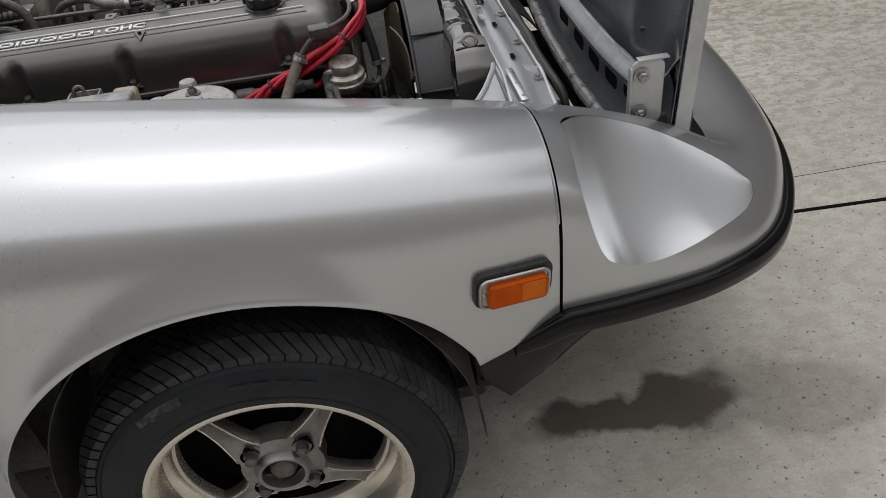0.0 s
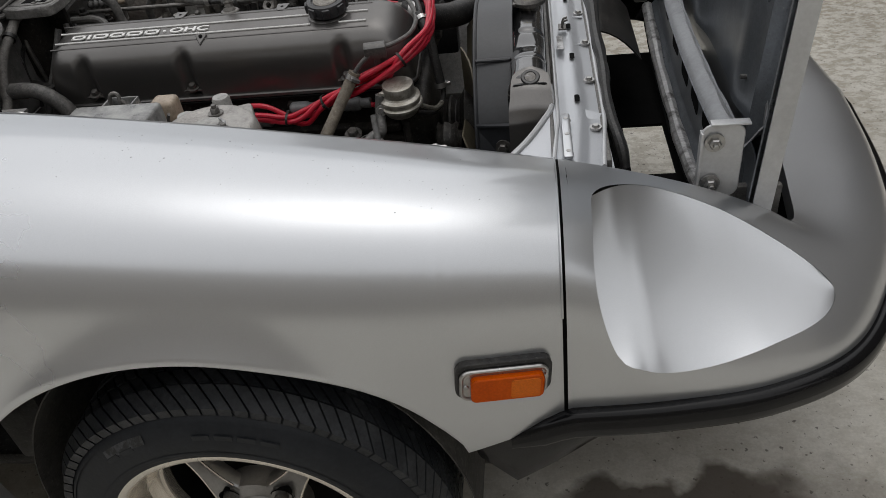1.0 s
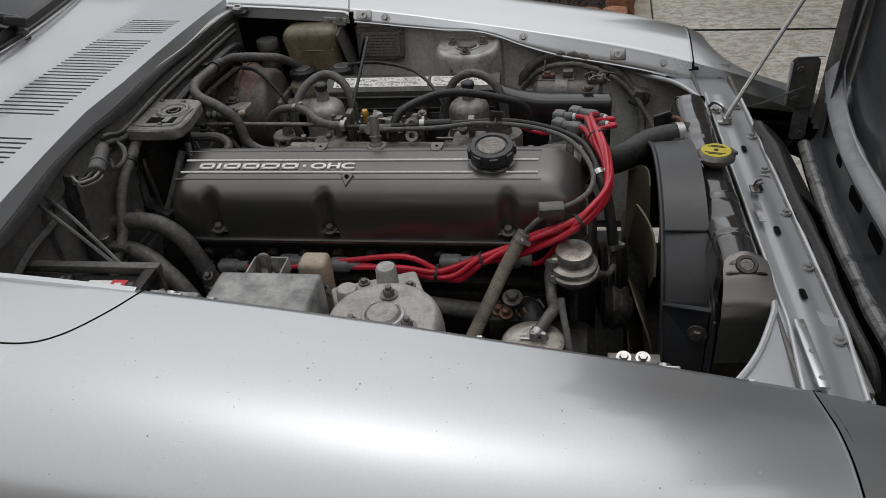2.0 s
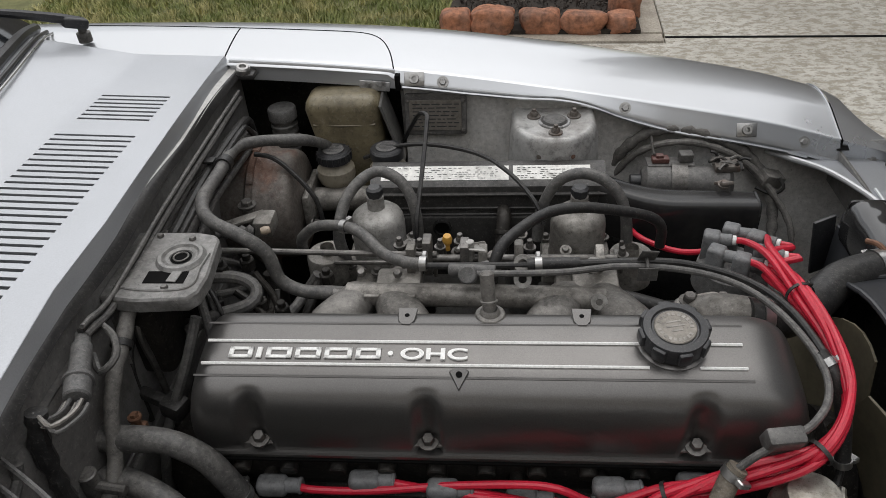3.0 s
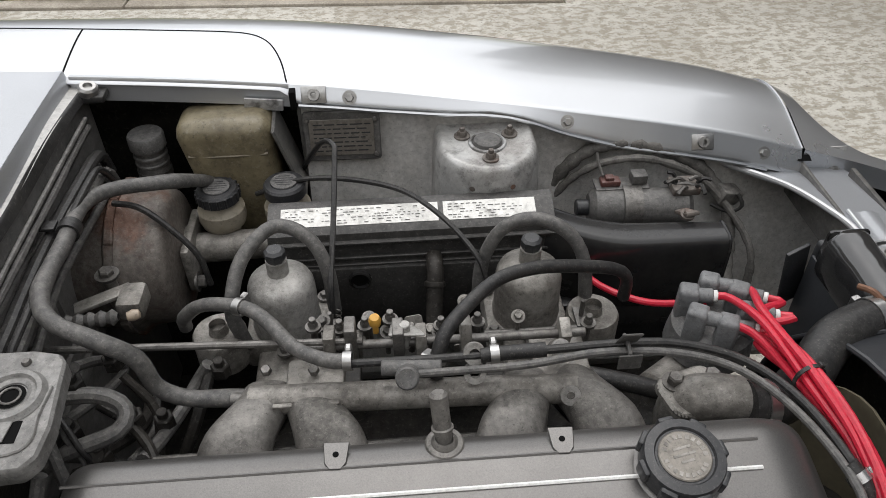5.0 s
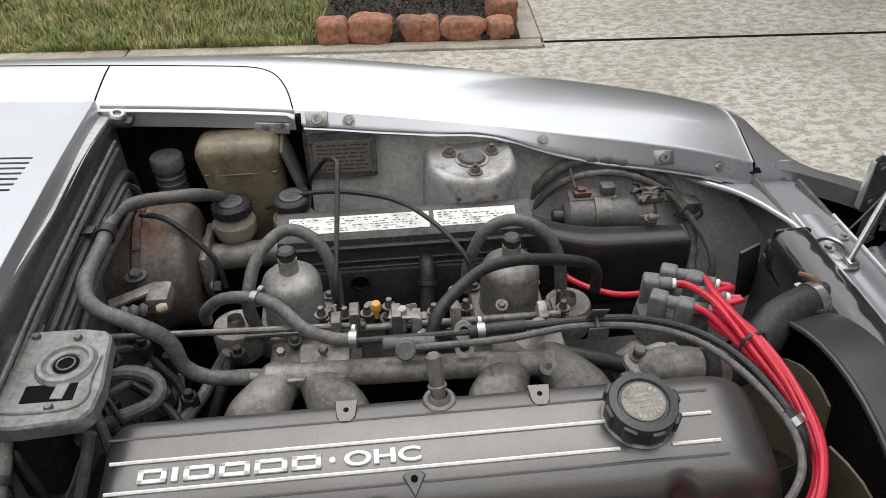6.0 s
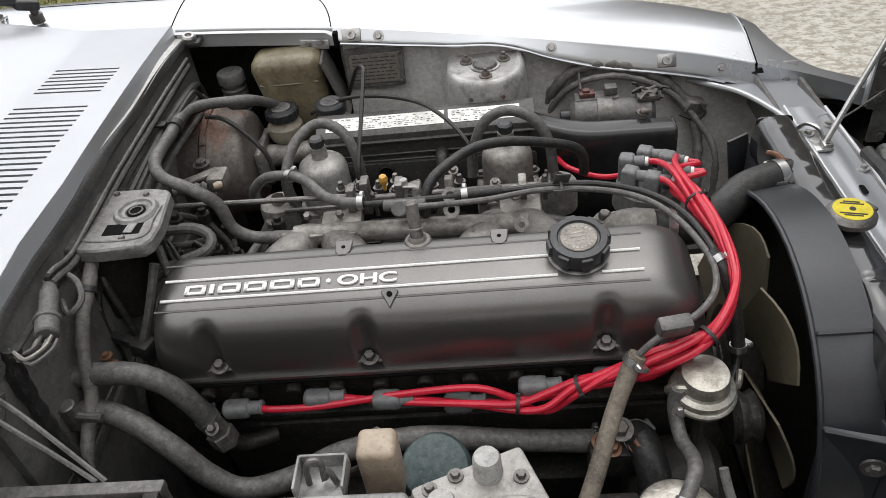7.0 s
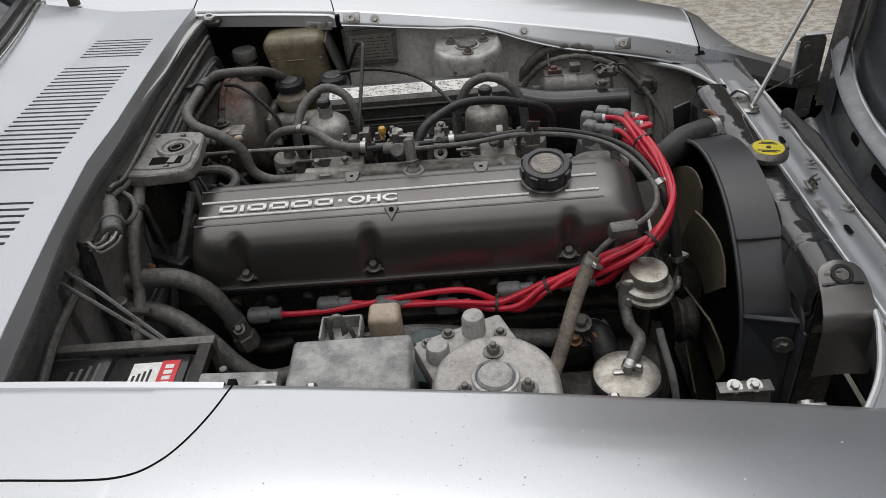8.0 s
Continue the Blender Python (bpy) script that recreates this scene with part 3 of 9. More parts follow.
def build_surroundings():
    """Plain unseen walls, added round the yard to shade it and darken the paint's reflections."""
    # Wall tones are chosen for how dark the silver paint should mirror them.
    wall = material("unseen_wall_dark", (0.17, 0.155, 0.14), 0.9, 0.0, (0.12, 0.11, 0.10), 20, 1.5, 0.6, 0.3)
    pale = material("unseen_wall_pale", (0.33, 0.305, 0.275), 0.9, 0.0, (0.26, 0.24, 0.215), 20, 1.5, 0.6, 0.3)
    tagged(part("wall_south", box((-14, -6.9, -0.05), (14, -6.6, 6.0), 0.01), pale, None), "plain pale unseen wall, added for what the wing's side mirrors", "wall", kind="structure")
    house = joined(box((1.75, 4.6, -0.05), (12.0, 4.9, 4.3), 0.01), box((1.25, 4.62, -0.05), (1.76, 4.9, 3.5), 0.01))
    tagged(part("wall_north", house, wall, None), "plain dark unseen wall, stands in for the house mirrored in the wings", "wall", kind="structure")
    back = joined(box((-8.3, -6.59, -0.05), (-8.0, 9.0, 5.2), 0.01), box((-8.3, 9.01, -0.05), (1.24, 9.3, 2.4), 0.01))
    tagged(part("wall_west", back, wall, None), "plain dark unseen wall, added to darken the scuttle's reflection", "wall", kind="structure")
    tagged(part("wall_east", box((4.6, -2.4, -0.05), (4.9, 4.59, 5.6), 0.01), wall, None), "plain dark unseen wall, added to darken the nose's reflection", "wall", kind="structure")


build_surroundings()
build_ground()
build_lawn()
build_bed()
build_rocks()

# ---- the car's body ----
CAR = root("car", "silver classic sports coupe with its bonnet open", "car")
ARCH_X, ARCH_Z, ARCH_R = 0.018, 0.342, 0.357
FX = [-1.7, -1.0, -0.60, -0.27, 0.0, 0.15, 0.27, 0.38, 0.48]
F_IN_Y = [0.53, 0.52, 0.513, 0.513, 0.509, 0.507, 0.504, 0.50, 0.492]
F_IN_Z = [0.925, 0.915, 0.900, 0.872, 0.833, 0.807, 0.785, 0.762, 0.737]
F_OUT_Y = [0.80, 0.812, 0.815, 0.812, 0.802, 0.794, 0.783, 0.766, 0.744]
F_OUT_Z = [0.62, 0.62, 0.62, 0.62, 0.60, 0.57, 0.55, 0.53, 0.515]
F_POW = [2.8, 3.0, 3.4, 4.0, 4.6, 4.9, 5.2, 5.8, 6.4]
F_CROWN = [0.014, 0.014, 0.015, 0.018, 0.02, 0.022, 0.025, 0.028, 0.03]


def fender_low(x):
    """The height of the wing's lower edge: the wheel arch, then the line down to the bumper strip."""
    if x > 0.345:
        return table(x, [0.345, 0.41, 0.48], [0.462, 0.484, 0.518])
    d = ARCH_R**2 - (x - ARCH_X) ** 2
    if d > 0:
        return max(0.20, ARCH_Z + math.sqrt(d)) if x > ARCH_X else ARCH_Z + math.sqrt(d)
    return 0.18


def shell_profile(yi, zi, yo, zo, power, crown, count=44):
    """From the inner edge over the crown and shoulder to the widest line: offsets outwards and heights."""
    pts = []
    for k in range(count + 1):
        a = math.pi / 2 * k / count
        fy, fz = math.sin(a) ** (2 / power), math.cos(a) ** (2 / power)
        pts.append((yi + (yo - yi) * fy, zo + (zi - zo) * fz + crown * math.sin(math.pi * min(1, fy)) * fz))
    return pts


def fender_profile(x, count=60):
    get = lambda ys: softly(x, FX, ys)
    pts = shell_profile(get(F_IN_Y), get(F_IN_Z), get(F_OUT_Y), get(F_OUT_Z), get(F_POW), get(F_CROWN), 80)
    low = fender_low(x)
    y, z = pts[-1]
    while z > 0.1:
        z -= 0.01
        y -= 0.0006 + 0.00009 * max(0, 0.55 - z) / 0.01
        pts.append((y, z))
    cut = next(k for k, p in enumerate(pts) if k > 10 and p[1] <= low)
    a, b = pts[cut - 1], pts[cut]
    f = (a[1] - low) / max(1e-6, a[1] - b[1])
    pts = pts[:cut] + [(a[0] + (b[0] - a[0]) * f, low)]
    run = np.r_[0, np.cumsum([math.dist(p, q) for p, q in zip(pts, pts[1:])])]
    s = np.linspace(0, run[-1], count)
    out = [(float(np.interp(t, run, [p[0] for p in pts])), float(np.interp(t, run, [p[1] for p in pts]))) for t in s]
    if x < 0.345:  # the lip that swells out round the wheel arch
        fade = min(1, max(0, (0.345 - x) / 0.26)) * min(1, max(0, (x + 0.50) / 0.24))
        swell = 0.019 * fade**3 * (10 - 15 * fade + 6 * fade * fade)
        out = [(y + swell * max(0, 1 - (run[-1] - t) / 0.06) ** 2, z) for (y, z), t in zip(out, s)]
    return out


def flange_drop(x):
    """How far the wing's inner flange hangs down: shallow past the strut tower, deep towards the nose."""
    return table(x, [-0.285, -0.265, -0.153, -0.06, 0.005, 0.049, 0.111, 0.192, 0.48], [0.007, 0.022, 0.021, 0.017, 0.010, 0.013, 0.028, 0.038, 0.037])


def fender(side):
    """side -1: the car's right wing, 1: its left."""
    xs = sorted(set([round(-1.7 + 0.05 * k, 3) for k in range(26)] + [round(-0.43 + 0.012 * k, 4) for k in range(76)]
                    + [-0.3400, -0.3388, -0.337, -0.334, -0.330, 0.340, 0.345, 0.350, 0.476]))
    xs = [x for x in xs if x <= 0.476]
    rows = []
    for x in xs:
        pr = fender_profile(x)
        y0, z0 = pr[0]
        d = flange_drop(x) if side > 0 else 0.036
        flange = [(y0 - f * (0.4 + 0.6 * min(1, d / 0.036)), z0 - d * g) for f, g in ((0.0175, 1.0), (0.0180, 0.86), (0.0170, 0.78), (0.0135, 0.60), (0.004, 0.20), (0.001, 0.05))]
        y1, z1 = pr[-1]
        lip = [(y1 - 0.001, z1 - 0.004), (y1 - 0.007, z1 - 0.005), (y1 - 0.022, z1 - 0.002)]
        rows.append([(x, side * y, z) for y, z in flange + pr + lip])
    n = len(rows[0])
    return sheet(lambda u, v: rows[round(u * (len(rows) - 1))][round(v * (n - 1))], len(rows) - 1, n - 1)


# the nose: a band from the bonnet's edge to the bumper line, bent round to the middle
N_S = [0.0, 0.14, 0.28, 0.42, 0.56, 0.68, 0.82, 1.0]
N_IX = [0.481, 0.580, 0.680, 0.765, 0.812, 0.835, 0.86, 0.89]
N_IY = [0.492, 0.488, 0.484, 0.479, 0.465, 0.36, 0.19, 0.0]
N_IZ = [0.737, 0.708, 0.672, 0.630, 0.598, 0.582, 0.574, 0.572]
N_OX = [0.481, 0.605, 0.735, 0.850, 0.930, 0.985, 1.022, 1.04]
N_OY = [0.744, 0.734, 0.708, 0.648, 0.538, 0.40, 0.21, 0.0]
N_OZ = [0.518, 0.518, 0.516, 0.514, 0.512, 0.51, 0.51, 0.51]
N_POW = [6.4, 2.6, 1.9, 1.9, 2.3, 2.9, 3.2, 3.2]
N_CROWN = [0.03, 0.008, 0.002, 0.001, 0.002, 0.003, 0.003, 0.003]


def nose_point(s, v, side):
    get = lambda ys: softly(s, N_S, ys)
    a = math.pi / 2 * v
    power = get(N_POW)
    fy, fz = math.sin(a) ** (2 / power), math.cos(a) ** (2 / power)
    ix, iy, iz, ox, oy, oz = (get(q) for q in (N_IX, N_IY, N_IZ, N_OX, N_OY, N_OZ))
    z = oz + (iz - oz) * fz + get(N_CROWN) * math.sin(math.pi * min(1, fy)) * fz
    return Vector((ix + (ox - ix) * fy, side * (iy + (oy - iy) * fy), z))


COVER_LINE = ((0.043, 0.149), (0.051, 0.068), (0.096, 0.044), (0.187, 0.078), (0.290, 0.155), (0.378, 0.315), (0.418, 0.520), (0.380, 0.655), (0.278, 0.746), (0.187, 0.827), (0.105, 0.899), (0.068, 0.883), (0.047, 0.714), (0.039, 0.448), (0.043, 0.149))


def scoop_rim():
    """The rim of the headlamp scoop in the nose panel's own coordinates."""
    return [(p.x, p.y) for p in smooth_path([(q[0], q[1], 0) for q in COVER_LINE], 0.012)[:-1]]


def nose(side):
    """The nose panel, with the headlamp scoop's opening cut out along its rim."""
    rim = scoop_rim()
    nu, nv = 150, 96
    a, b = np.array(rim), np.roll(np.array(rim), -1, axis=0)
    scale = np.array([nu, nv])
    d = (b - a) * scale
    bm = bmesh.new()
    grid, inside = {}, {}
    for i in range(nu + 1):
        for j in range(nv + 1):
            s, v = i / nu, j / nv
            on = False
            if s < 0.46:
                q = np.array((s, v))
                w = (q - a) * scale
                f = np.clip((w * d).sum(1) / np.maximum(1e-9, (d * d).sum(1)), 0, 1)
                near = a + (b - a) * f[:, None]
                dist = (((near - q) * scale) ** 2).sum(1)
                k = int(dist.argmin())
                crosses = ((a[:, 1] > v) != (b[:, 1] > v)) & (s < (b[:, 0] - a[:, 0]) * (v - a[:, 1]) / np.where(b[:, 1] == a[:, 1], 1e-9, b[:, 1] - a[:, 1]) + a[:, 0])
                on = crosses.sum() % 2 == 1
                if dist[k] < 0.5:
                    s, v = near[k]
                    on = True
            inside[i, j] = on
            grid[i, j] = bm.verts.new(nose_point(s, min(1.0, max(0.0, v)), side))
    for i in range(nu):
        for j in range(nv):
            keys = ((i, j), (i + 1, j), (i + 1, j + 1), (i, j + 1))
            if not all(inside[k] for k in keys):
                bm.faces.new([grid[k] for k in keys])
    under = [bm.verts.new(nose_point(i / nu, 0.0, side) + Vector((0, 0, -0.035))) for i in range(nu + 1)]
    for i in range(nu):
        bm.faces.new((grid[i, 0], grid[i + 1, 0], under[i + 1], under[i]))
    bmesh.ops.delete(bm, geom=[v for v in bm.verts if not v.link_faces], context="VERTS")
    return bm


def headlamp_scoop(side):
    """The hollow in the wing's front: a trough that falls steeply from the inner rim and runs out flat to the outer one, and on under the skin at its back."""
    rim = scoop_rim()
    tip = max(range(len(rim)), key=lambda k: rim[k][0])
    last = rim[tip][0]
    rows = np.linspace(0.09, last - 0.002, 24)
    fits, edges = [], []
    for side_v in (rim[:tip + 1], rim[tip:]):
        line = sorted(p for p in side_v if p[0] > 0.085)
        true = lambda r, line=line: nose_point(r, float(np.interp(r, [p[0] for p in line], [p[1] for p in line])), side)
        pts = np.array([true(r) for r in rows])
        fits.append([np.polyfit(rows, pts[:, k], 2) for k in range(3)])
        edges.append(true)

    def fn(u, w):
        r = 0.012 + (last - 0.0125) * (1 - (1 - u) ** 1.4)
        a, b = (Vector([float(np.polyval(f, r)) for f in fit]) for fit in fits)
        c = a.lerp(b, 0.46)
        c.z = b.z + 0.36 * (a.z - b.z)
        sink = 0.0005 + 0.010 * max(0.0, 1 - r / 0.12)
        # the surface is one smooth hollow, drawn to the rim only close to it
        near, hold = max(0.09, r), min(1.0, max(0.0, (r - 0.03) / 0.06))
        da, db = (edge(near) - Vector([float(np.polyval(f, near)) for f in fit]) for edge, fit in zip(edges, fits))
        pull = (da * (1 - w) ** 5 + db * w**5) * hold
        return a * (1 - w) ** 2 + c * 2 * w * (1 - w) + b * w * w + pull - Vector((0, side * sink * 1.3 * w, sink))
    return sheet(fn, 60, 30)


def nose_strip(side):
    """The black rubber strip under the nose's edge."""
    def fn(u, v):
        back = u < 0.05
        s = max(0, (u - 0.05) / 0.95)
        p = nose_point(s, 1.0, side)
        if back:
            p = p + Vector((-(0.05 - u) / 0.05 * 0.075, 0.0, -(0.05 - u) / 0.05 * 0.036))
        e = 0.004
        t = (nose_point(min(1, s + e), 1, side) - nose_point(max(0, s - e), 1, side)).normalized()
        out = Vector((t.y * side, -t.x * side, 0)).normalized() * (1 if side < 0 else 1)
        if out.y * side < 0 and s < 0.4 or out.x < 0 and s >= 0.4:
            out = -out
        a = 2 * math.pi * v
        end = min(1, 0.55 + u / 0.03 * 0.45)
        w, h = 0.014 * end, 0.0225 * end
        c, sn = math.cos(a), math.sin(a)
        return p + out * (0.006 + w * math.copysign(abs(c) ** 0.7, c)) + Vector((0, 0, -0.013 + h * math.copysign(abs(sn) ** 0.7, sn)))
    return sheet(fn, 70, 16)


def valance(side):
    """The apron below the strip, tucked in towards the ground."""
    def fn(u, v):
        p = nose_point(max(0, u * 1.06 - 0.06), 1.0, side)
        if u < 0.0567:
            p = p + Vector((-(0.0567 - u) / 0.0567 * 0.125, 0.0, -(0.0567 - u) / 0.0567 * 0.05))
        inward = Vector((-0.20 * u, -side * (0.040 - 0.01 * u), 0)) * (v**1.4)
        low = min(p.z - 0.03, table(p.x, [0.36, 0.385, 0.42, 0.49, 0.58, 0.64, 1.1], [0.36, 0.285, 0.31, 0.362, 0.425, 0.447, 0.455]))
        return p + inward + Vector((0, 0, -0.02 - (p.z - 0.02 - low) * v)) + Vector((0, -side * 0.006, 0))
    return thick(sheet(fn, 40, 12), 0.002)


def seam_line(points, side, r=0.0014):
    """A thin dark panel gap, following the wing's skin at the given (x, y) points."""
    line = []
    for x, y in smooth_pairs(points):
        x -= 0.010 if side > 0 and x > -0.5 else 0.0
        pr = fender_profile(x, 120)[:70]
        line.append((x, side * y, float(np.interp(y, [p[0] for p in pr], [p[1] for p in pr])) - r * 0.35))
    return tube(line, r, 6, 0.01)


def smooth_pairs(points):
    return [(p.x, p.y) for p in smooth_path([(a, b, 0) for a, b in points], 0.02)]


def build_shell():
    for side, word in ((-1, "right"), (1, "left")):
        wing = part("front_wing", fender(side), PAINT, CAR, "silver metallic front wing with a round wheel arch", 60)
        nose_ob = part("nose_panel", nose(side), PAINT, CAR, "silver nose panel", 60)
        part("headlamp_scoop", headlamp_scoop(side), PAINT, nose_ob, "smooth silver headlamp scoop sunk into the wing", 60)
        part("rubber_strip", nose_strip(side), GLOSSY, nose_ob, "glossy black rubber strip", 60)
        part("front_apron", valance(side), GLOSSY, CAR, "dark front apron below the rubber strip")
        part("strip_end_clip", rod((0.398, side * 0.741, 0.480), (0.410, side * 0.744, 0.484), 0.011), RUBBER_DARK, nose_ob)
        part("panel_gap", seam_line([(-0.266, 0.513), (-0.276, 0.558), (-0.290, 0.594), (-0.306, 0.616), (-0.328, 0.629), (-0.365, 0.633), (-0.45, 0.632), (-0.6, 0.633), (-0.9, 0.64)], side), GAP, wing)
        # the dark backing behind the seam at the headlamp
        pr = fender_profile(0.474, 40)
        part("seam_backing", sheet(lambda u, v: Vector((0.470 + 0.02 * u, side * (pr[round(v * 39)][0] - 0.006 - 0.006 * (side > 0)), pr[round(v * 39)][1] - 0.006 - 0.008 * (side > 0))), 1, 39), GAP, wing)
        part("seam_edge", tube([(0.4765, side * (y + 0.0005), z + 0.0006) for y, z in pr[:26]], 0.0014, 6, raw=True), PAINT, wing, "bright panel edge at the seam")
        # the lid's turned-down edge between wing and scuttle
        def lid_face(u, v):
            x = -0.556 + 0.282 * u
            y0, z0 = softly(x, FX, F_IN_Y), softly(x, FX, F_IN_Z)
            return Vector((x, side * (y0 + table(v, [0, 0.35, 0.42, 1], [0.005, -0.003, -0.0045, -0.0085])), z0 + table(v, [0, 0.35, 0.42, 1], [0.0006, 0.0014, -0.001, -0.030])))
        part("lid_edge", thick(sheet(lid_face, 24, 20), 0.0015), PAINT, wing, "crisp turned-down edge of the side lid")
        part("lid_notch", box((-0.2735, side * 0.505 - 0.010, 0.842), (-0.265, side * 0.505 + 0.004, 0.869), 0.001), GAP, wing, "dark notch at the lid's corner")
        part("panel_gap", seam_line([(-0.566, 0.513), (-0.5665, 0.55), (-0.567, 0.59), (-0.568, 0.632)], side, 0.0016), GAP, wing)


def build_inner_wings():
    for side in (-1, 1):
        start = -0.58 if side < 0 else -0.262
        def wall(u, v):
            x = start + (0.56 - start) * u
            z = softly(x, FX, F_IN_Z) - (0.035 if side < 0 else 0.010)
            y = 0.505 + 0.028 * math.sin(math.pi * min(1, v * 1.2)) if side < 0 else 0.512 - 0.13 * max(0.0, v - 0.12) ** 1.1
            return Vector((x, side * (y + 0.02 * (v > 0.98)), z - (z - 0.36) * v))
        # The right wall takes the darker copy, which carries its shade as colour.
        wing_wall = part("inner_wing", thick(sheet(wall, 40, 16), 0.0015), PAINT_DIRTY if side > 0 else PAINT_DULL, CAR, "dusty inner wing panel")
        if side > 0:
            # The cavity's shade is put into this sheet's dark colour.
            part("cavity_wall", thick(sheet(lambda u, v: Vector((-0.70 + 0.46 * u, 0.600 - 0.04 * v, 0.865 - 0.66 * v)), 6, 6), 0.002), GRIME, wing_wall, "cavity wall behind the washer tank, dark for the shade there")
            part("cavity_end", box((-0.268, 0.512, 0.45), (-0.262, 0.600, 0.835), 0.001), PAINT_DULL, wing_wall)
            part("lid_tab", moved(box((-0.026, -0.002, -0.009), (0.026, 0.002, 0.008), 0.0015), pose(-0.309, 0.500, 0.851, 0, 6, 0)), PAINT_WORN, wing_wall, "small grey tab under the lid's edge")
        # strut tower: a round-fronted turret that grows out of the inner wing, with a rolled rim round a dished top
        cx, cy, cz = -0.007, side * 0.458, 0.800
        reach = 0.066
        def ring(scale, z):
            pts = [Vector((cx + scale * reach * 1.02 * math.cos(math.pi * k / 24), cy - side * scale * reach * math.sin(math.pi * k / 24), z)) for k in range(25)]
            return [Vector((pts[0].x, side * 0.535, z))] + pts + [Vector((pts[-1].x, side * 0.535, z))]
        steps = ((0.62, cz - 0.0015), (0.78, cz - 0.0015), (0.88, cz + 0.0005), (0.95, cz), (1.01, cz - 0.005), (1.05, cz - 0.013), (1.08, cz - 0.026), (1.11, cz - 0.06), (1.18, cz - 0.16), (1.3, cz - 0.38))
        rows = [ring(f, z) for f, z in steps]
        shell = sheet(lambda u, v: rows[round(u * (len(rows) - 1))][round(v * 26)], len(rows) - 1, 26)
        floor = bmesh.new()
        floor.faces.new([floor.verts.new(p) for p in rows[0]])
        tower = part("strut_tower", joined(shell, floor), TOWER if side > 0 else TOWER_DUSTY, CAR, "worn silver strut tower", 50)
        part("tower_cap", lathe([(0, 0.006), (0.014, 0.006), (0.0185, 0.0045), (0.0205, 0.000), (0, 0.000)], pose(cx, cy, cz), 28), PALE_CAP if side < 0 else CAP_GREY, tower, "dished grey cap")
        part("cap_ring", lathe([(0.0205, -0.001), (0.0225, 0.0015), (0.0255, 0.0008), (0.027, -0.0015)], pose(cx, cy, cz), 28), PAINT_WORN, tower)
        for a in (90, 210, 330):
            p = Vector((cx + 0.0385 * math.cos(radians(a)), cy - side * 0.0385 * math.sin(radians(a)), cz - 0.0005))
            part("stud_nut", joined(bolt(p, (0, 0, 1), 0.0072, 0.008), rod(p, p + Vector((0, 0, 0.014)), 0.0038, 10)), RUSTY if side > 0 else STEEL, tower, "steel stud nut")
        for k in range(7 if side > 0 else 0):
            a = math.pi * (0.12 + 0.76 * k / 6)
            q = Vector((cx + 1.085 * reach * math.cos(a), cy - side * 1.085 * reach * math.sin(a), cz - 0.030 - 0.008 * (k % 2)))
            part("rust_pit", lathe([(0, 0.0008), (0.0035, 0.0006), (0.0048, -0.001)], aim(q, q + Vector((math.cos(a), -side * math.sin(a), 0.15))), 10), RUSTY, tower)
        for k in range(5):
            x = (-0.50 if side < 0 else -0.16) + (0.23 if side < 0 else 0.15) * k
            part("rib", box((x - 0.006, side * 0.524 - 0.004, 0.45), (x + 0.006, side * 0.524 + 0.004, 0.74), 0.003), PAINT_DIRTY, CAR)


def build_wing_bolts():
    """Bolts and stamped clips along the flange of the left wing, and those of the right."""
    for side in (-1, 1):
        rolled = [(x, side * (softly(x, FX, F_IN_Y) - 0.0185), softly(x, FX, F_IN_Z) - (flange_drop(x) if side > 0 else 0.036)) for x in [-0.262 + 0.036 * k for k in range(20)]]
        part("rolled_flange_edge", tube(rolled, 0.0026, 6, 0.02), PAINT, CAR, "bright rolled edge of the wing flange")
        for x, kind in ((-0.241, "clip"), (-0.193, "bolt"), (0.113, "bolt"), (0.318, "clip"), (0.415, "bolt")):
            d = flange_drop(x) if side > 0 else 0.036
            y, z = side * (softly(x, FX, F_IN_Y) - 0.0085), softly(x, FX, F_IN_Z) - 0.44 * d
            if kind == "bolt":
                part("flange_bolt", bolt((x, y, z), (0, -side, 0.6), 0.0062, 0.006), CHROME, CAR, "zinc flange bolt")
            else:
                tilt = aim((x, y, z), (x, y - side, z + 0.6))
                b = joined(moved(box((-0.012, -0.017, -0.003), (0.012, 0.017, 0.004), 0.002), tilt @ pose(0, 0, 0, 0, 0, 0 if abs((tilt.to_3x3() @ Vector((0, 1, 0))).x) > 0.5 else 90)),
                           lathe([(0.004, 0.008), (0.008, 0.008), (0.009, 0.003), (0, 0.003)], tilt, 14))
                part("flange_clip", b, CHROME, CAR, "stamped zinc clip")


def cowl_z(x, y):
    return 0.902 + 0.045 * (1 - (y / 0.55) ** 2) * 0.35 + 0.05 * max(0, -0.555 - x) + 0.45 * max(0, -0.715 - x) * max(0, 1 - (y / 0.62) ** 2)


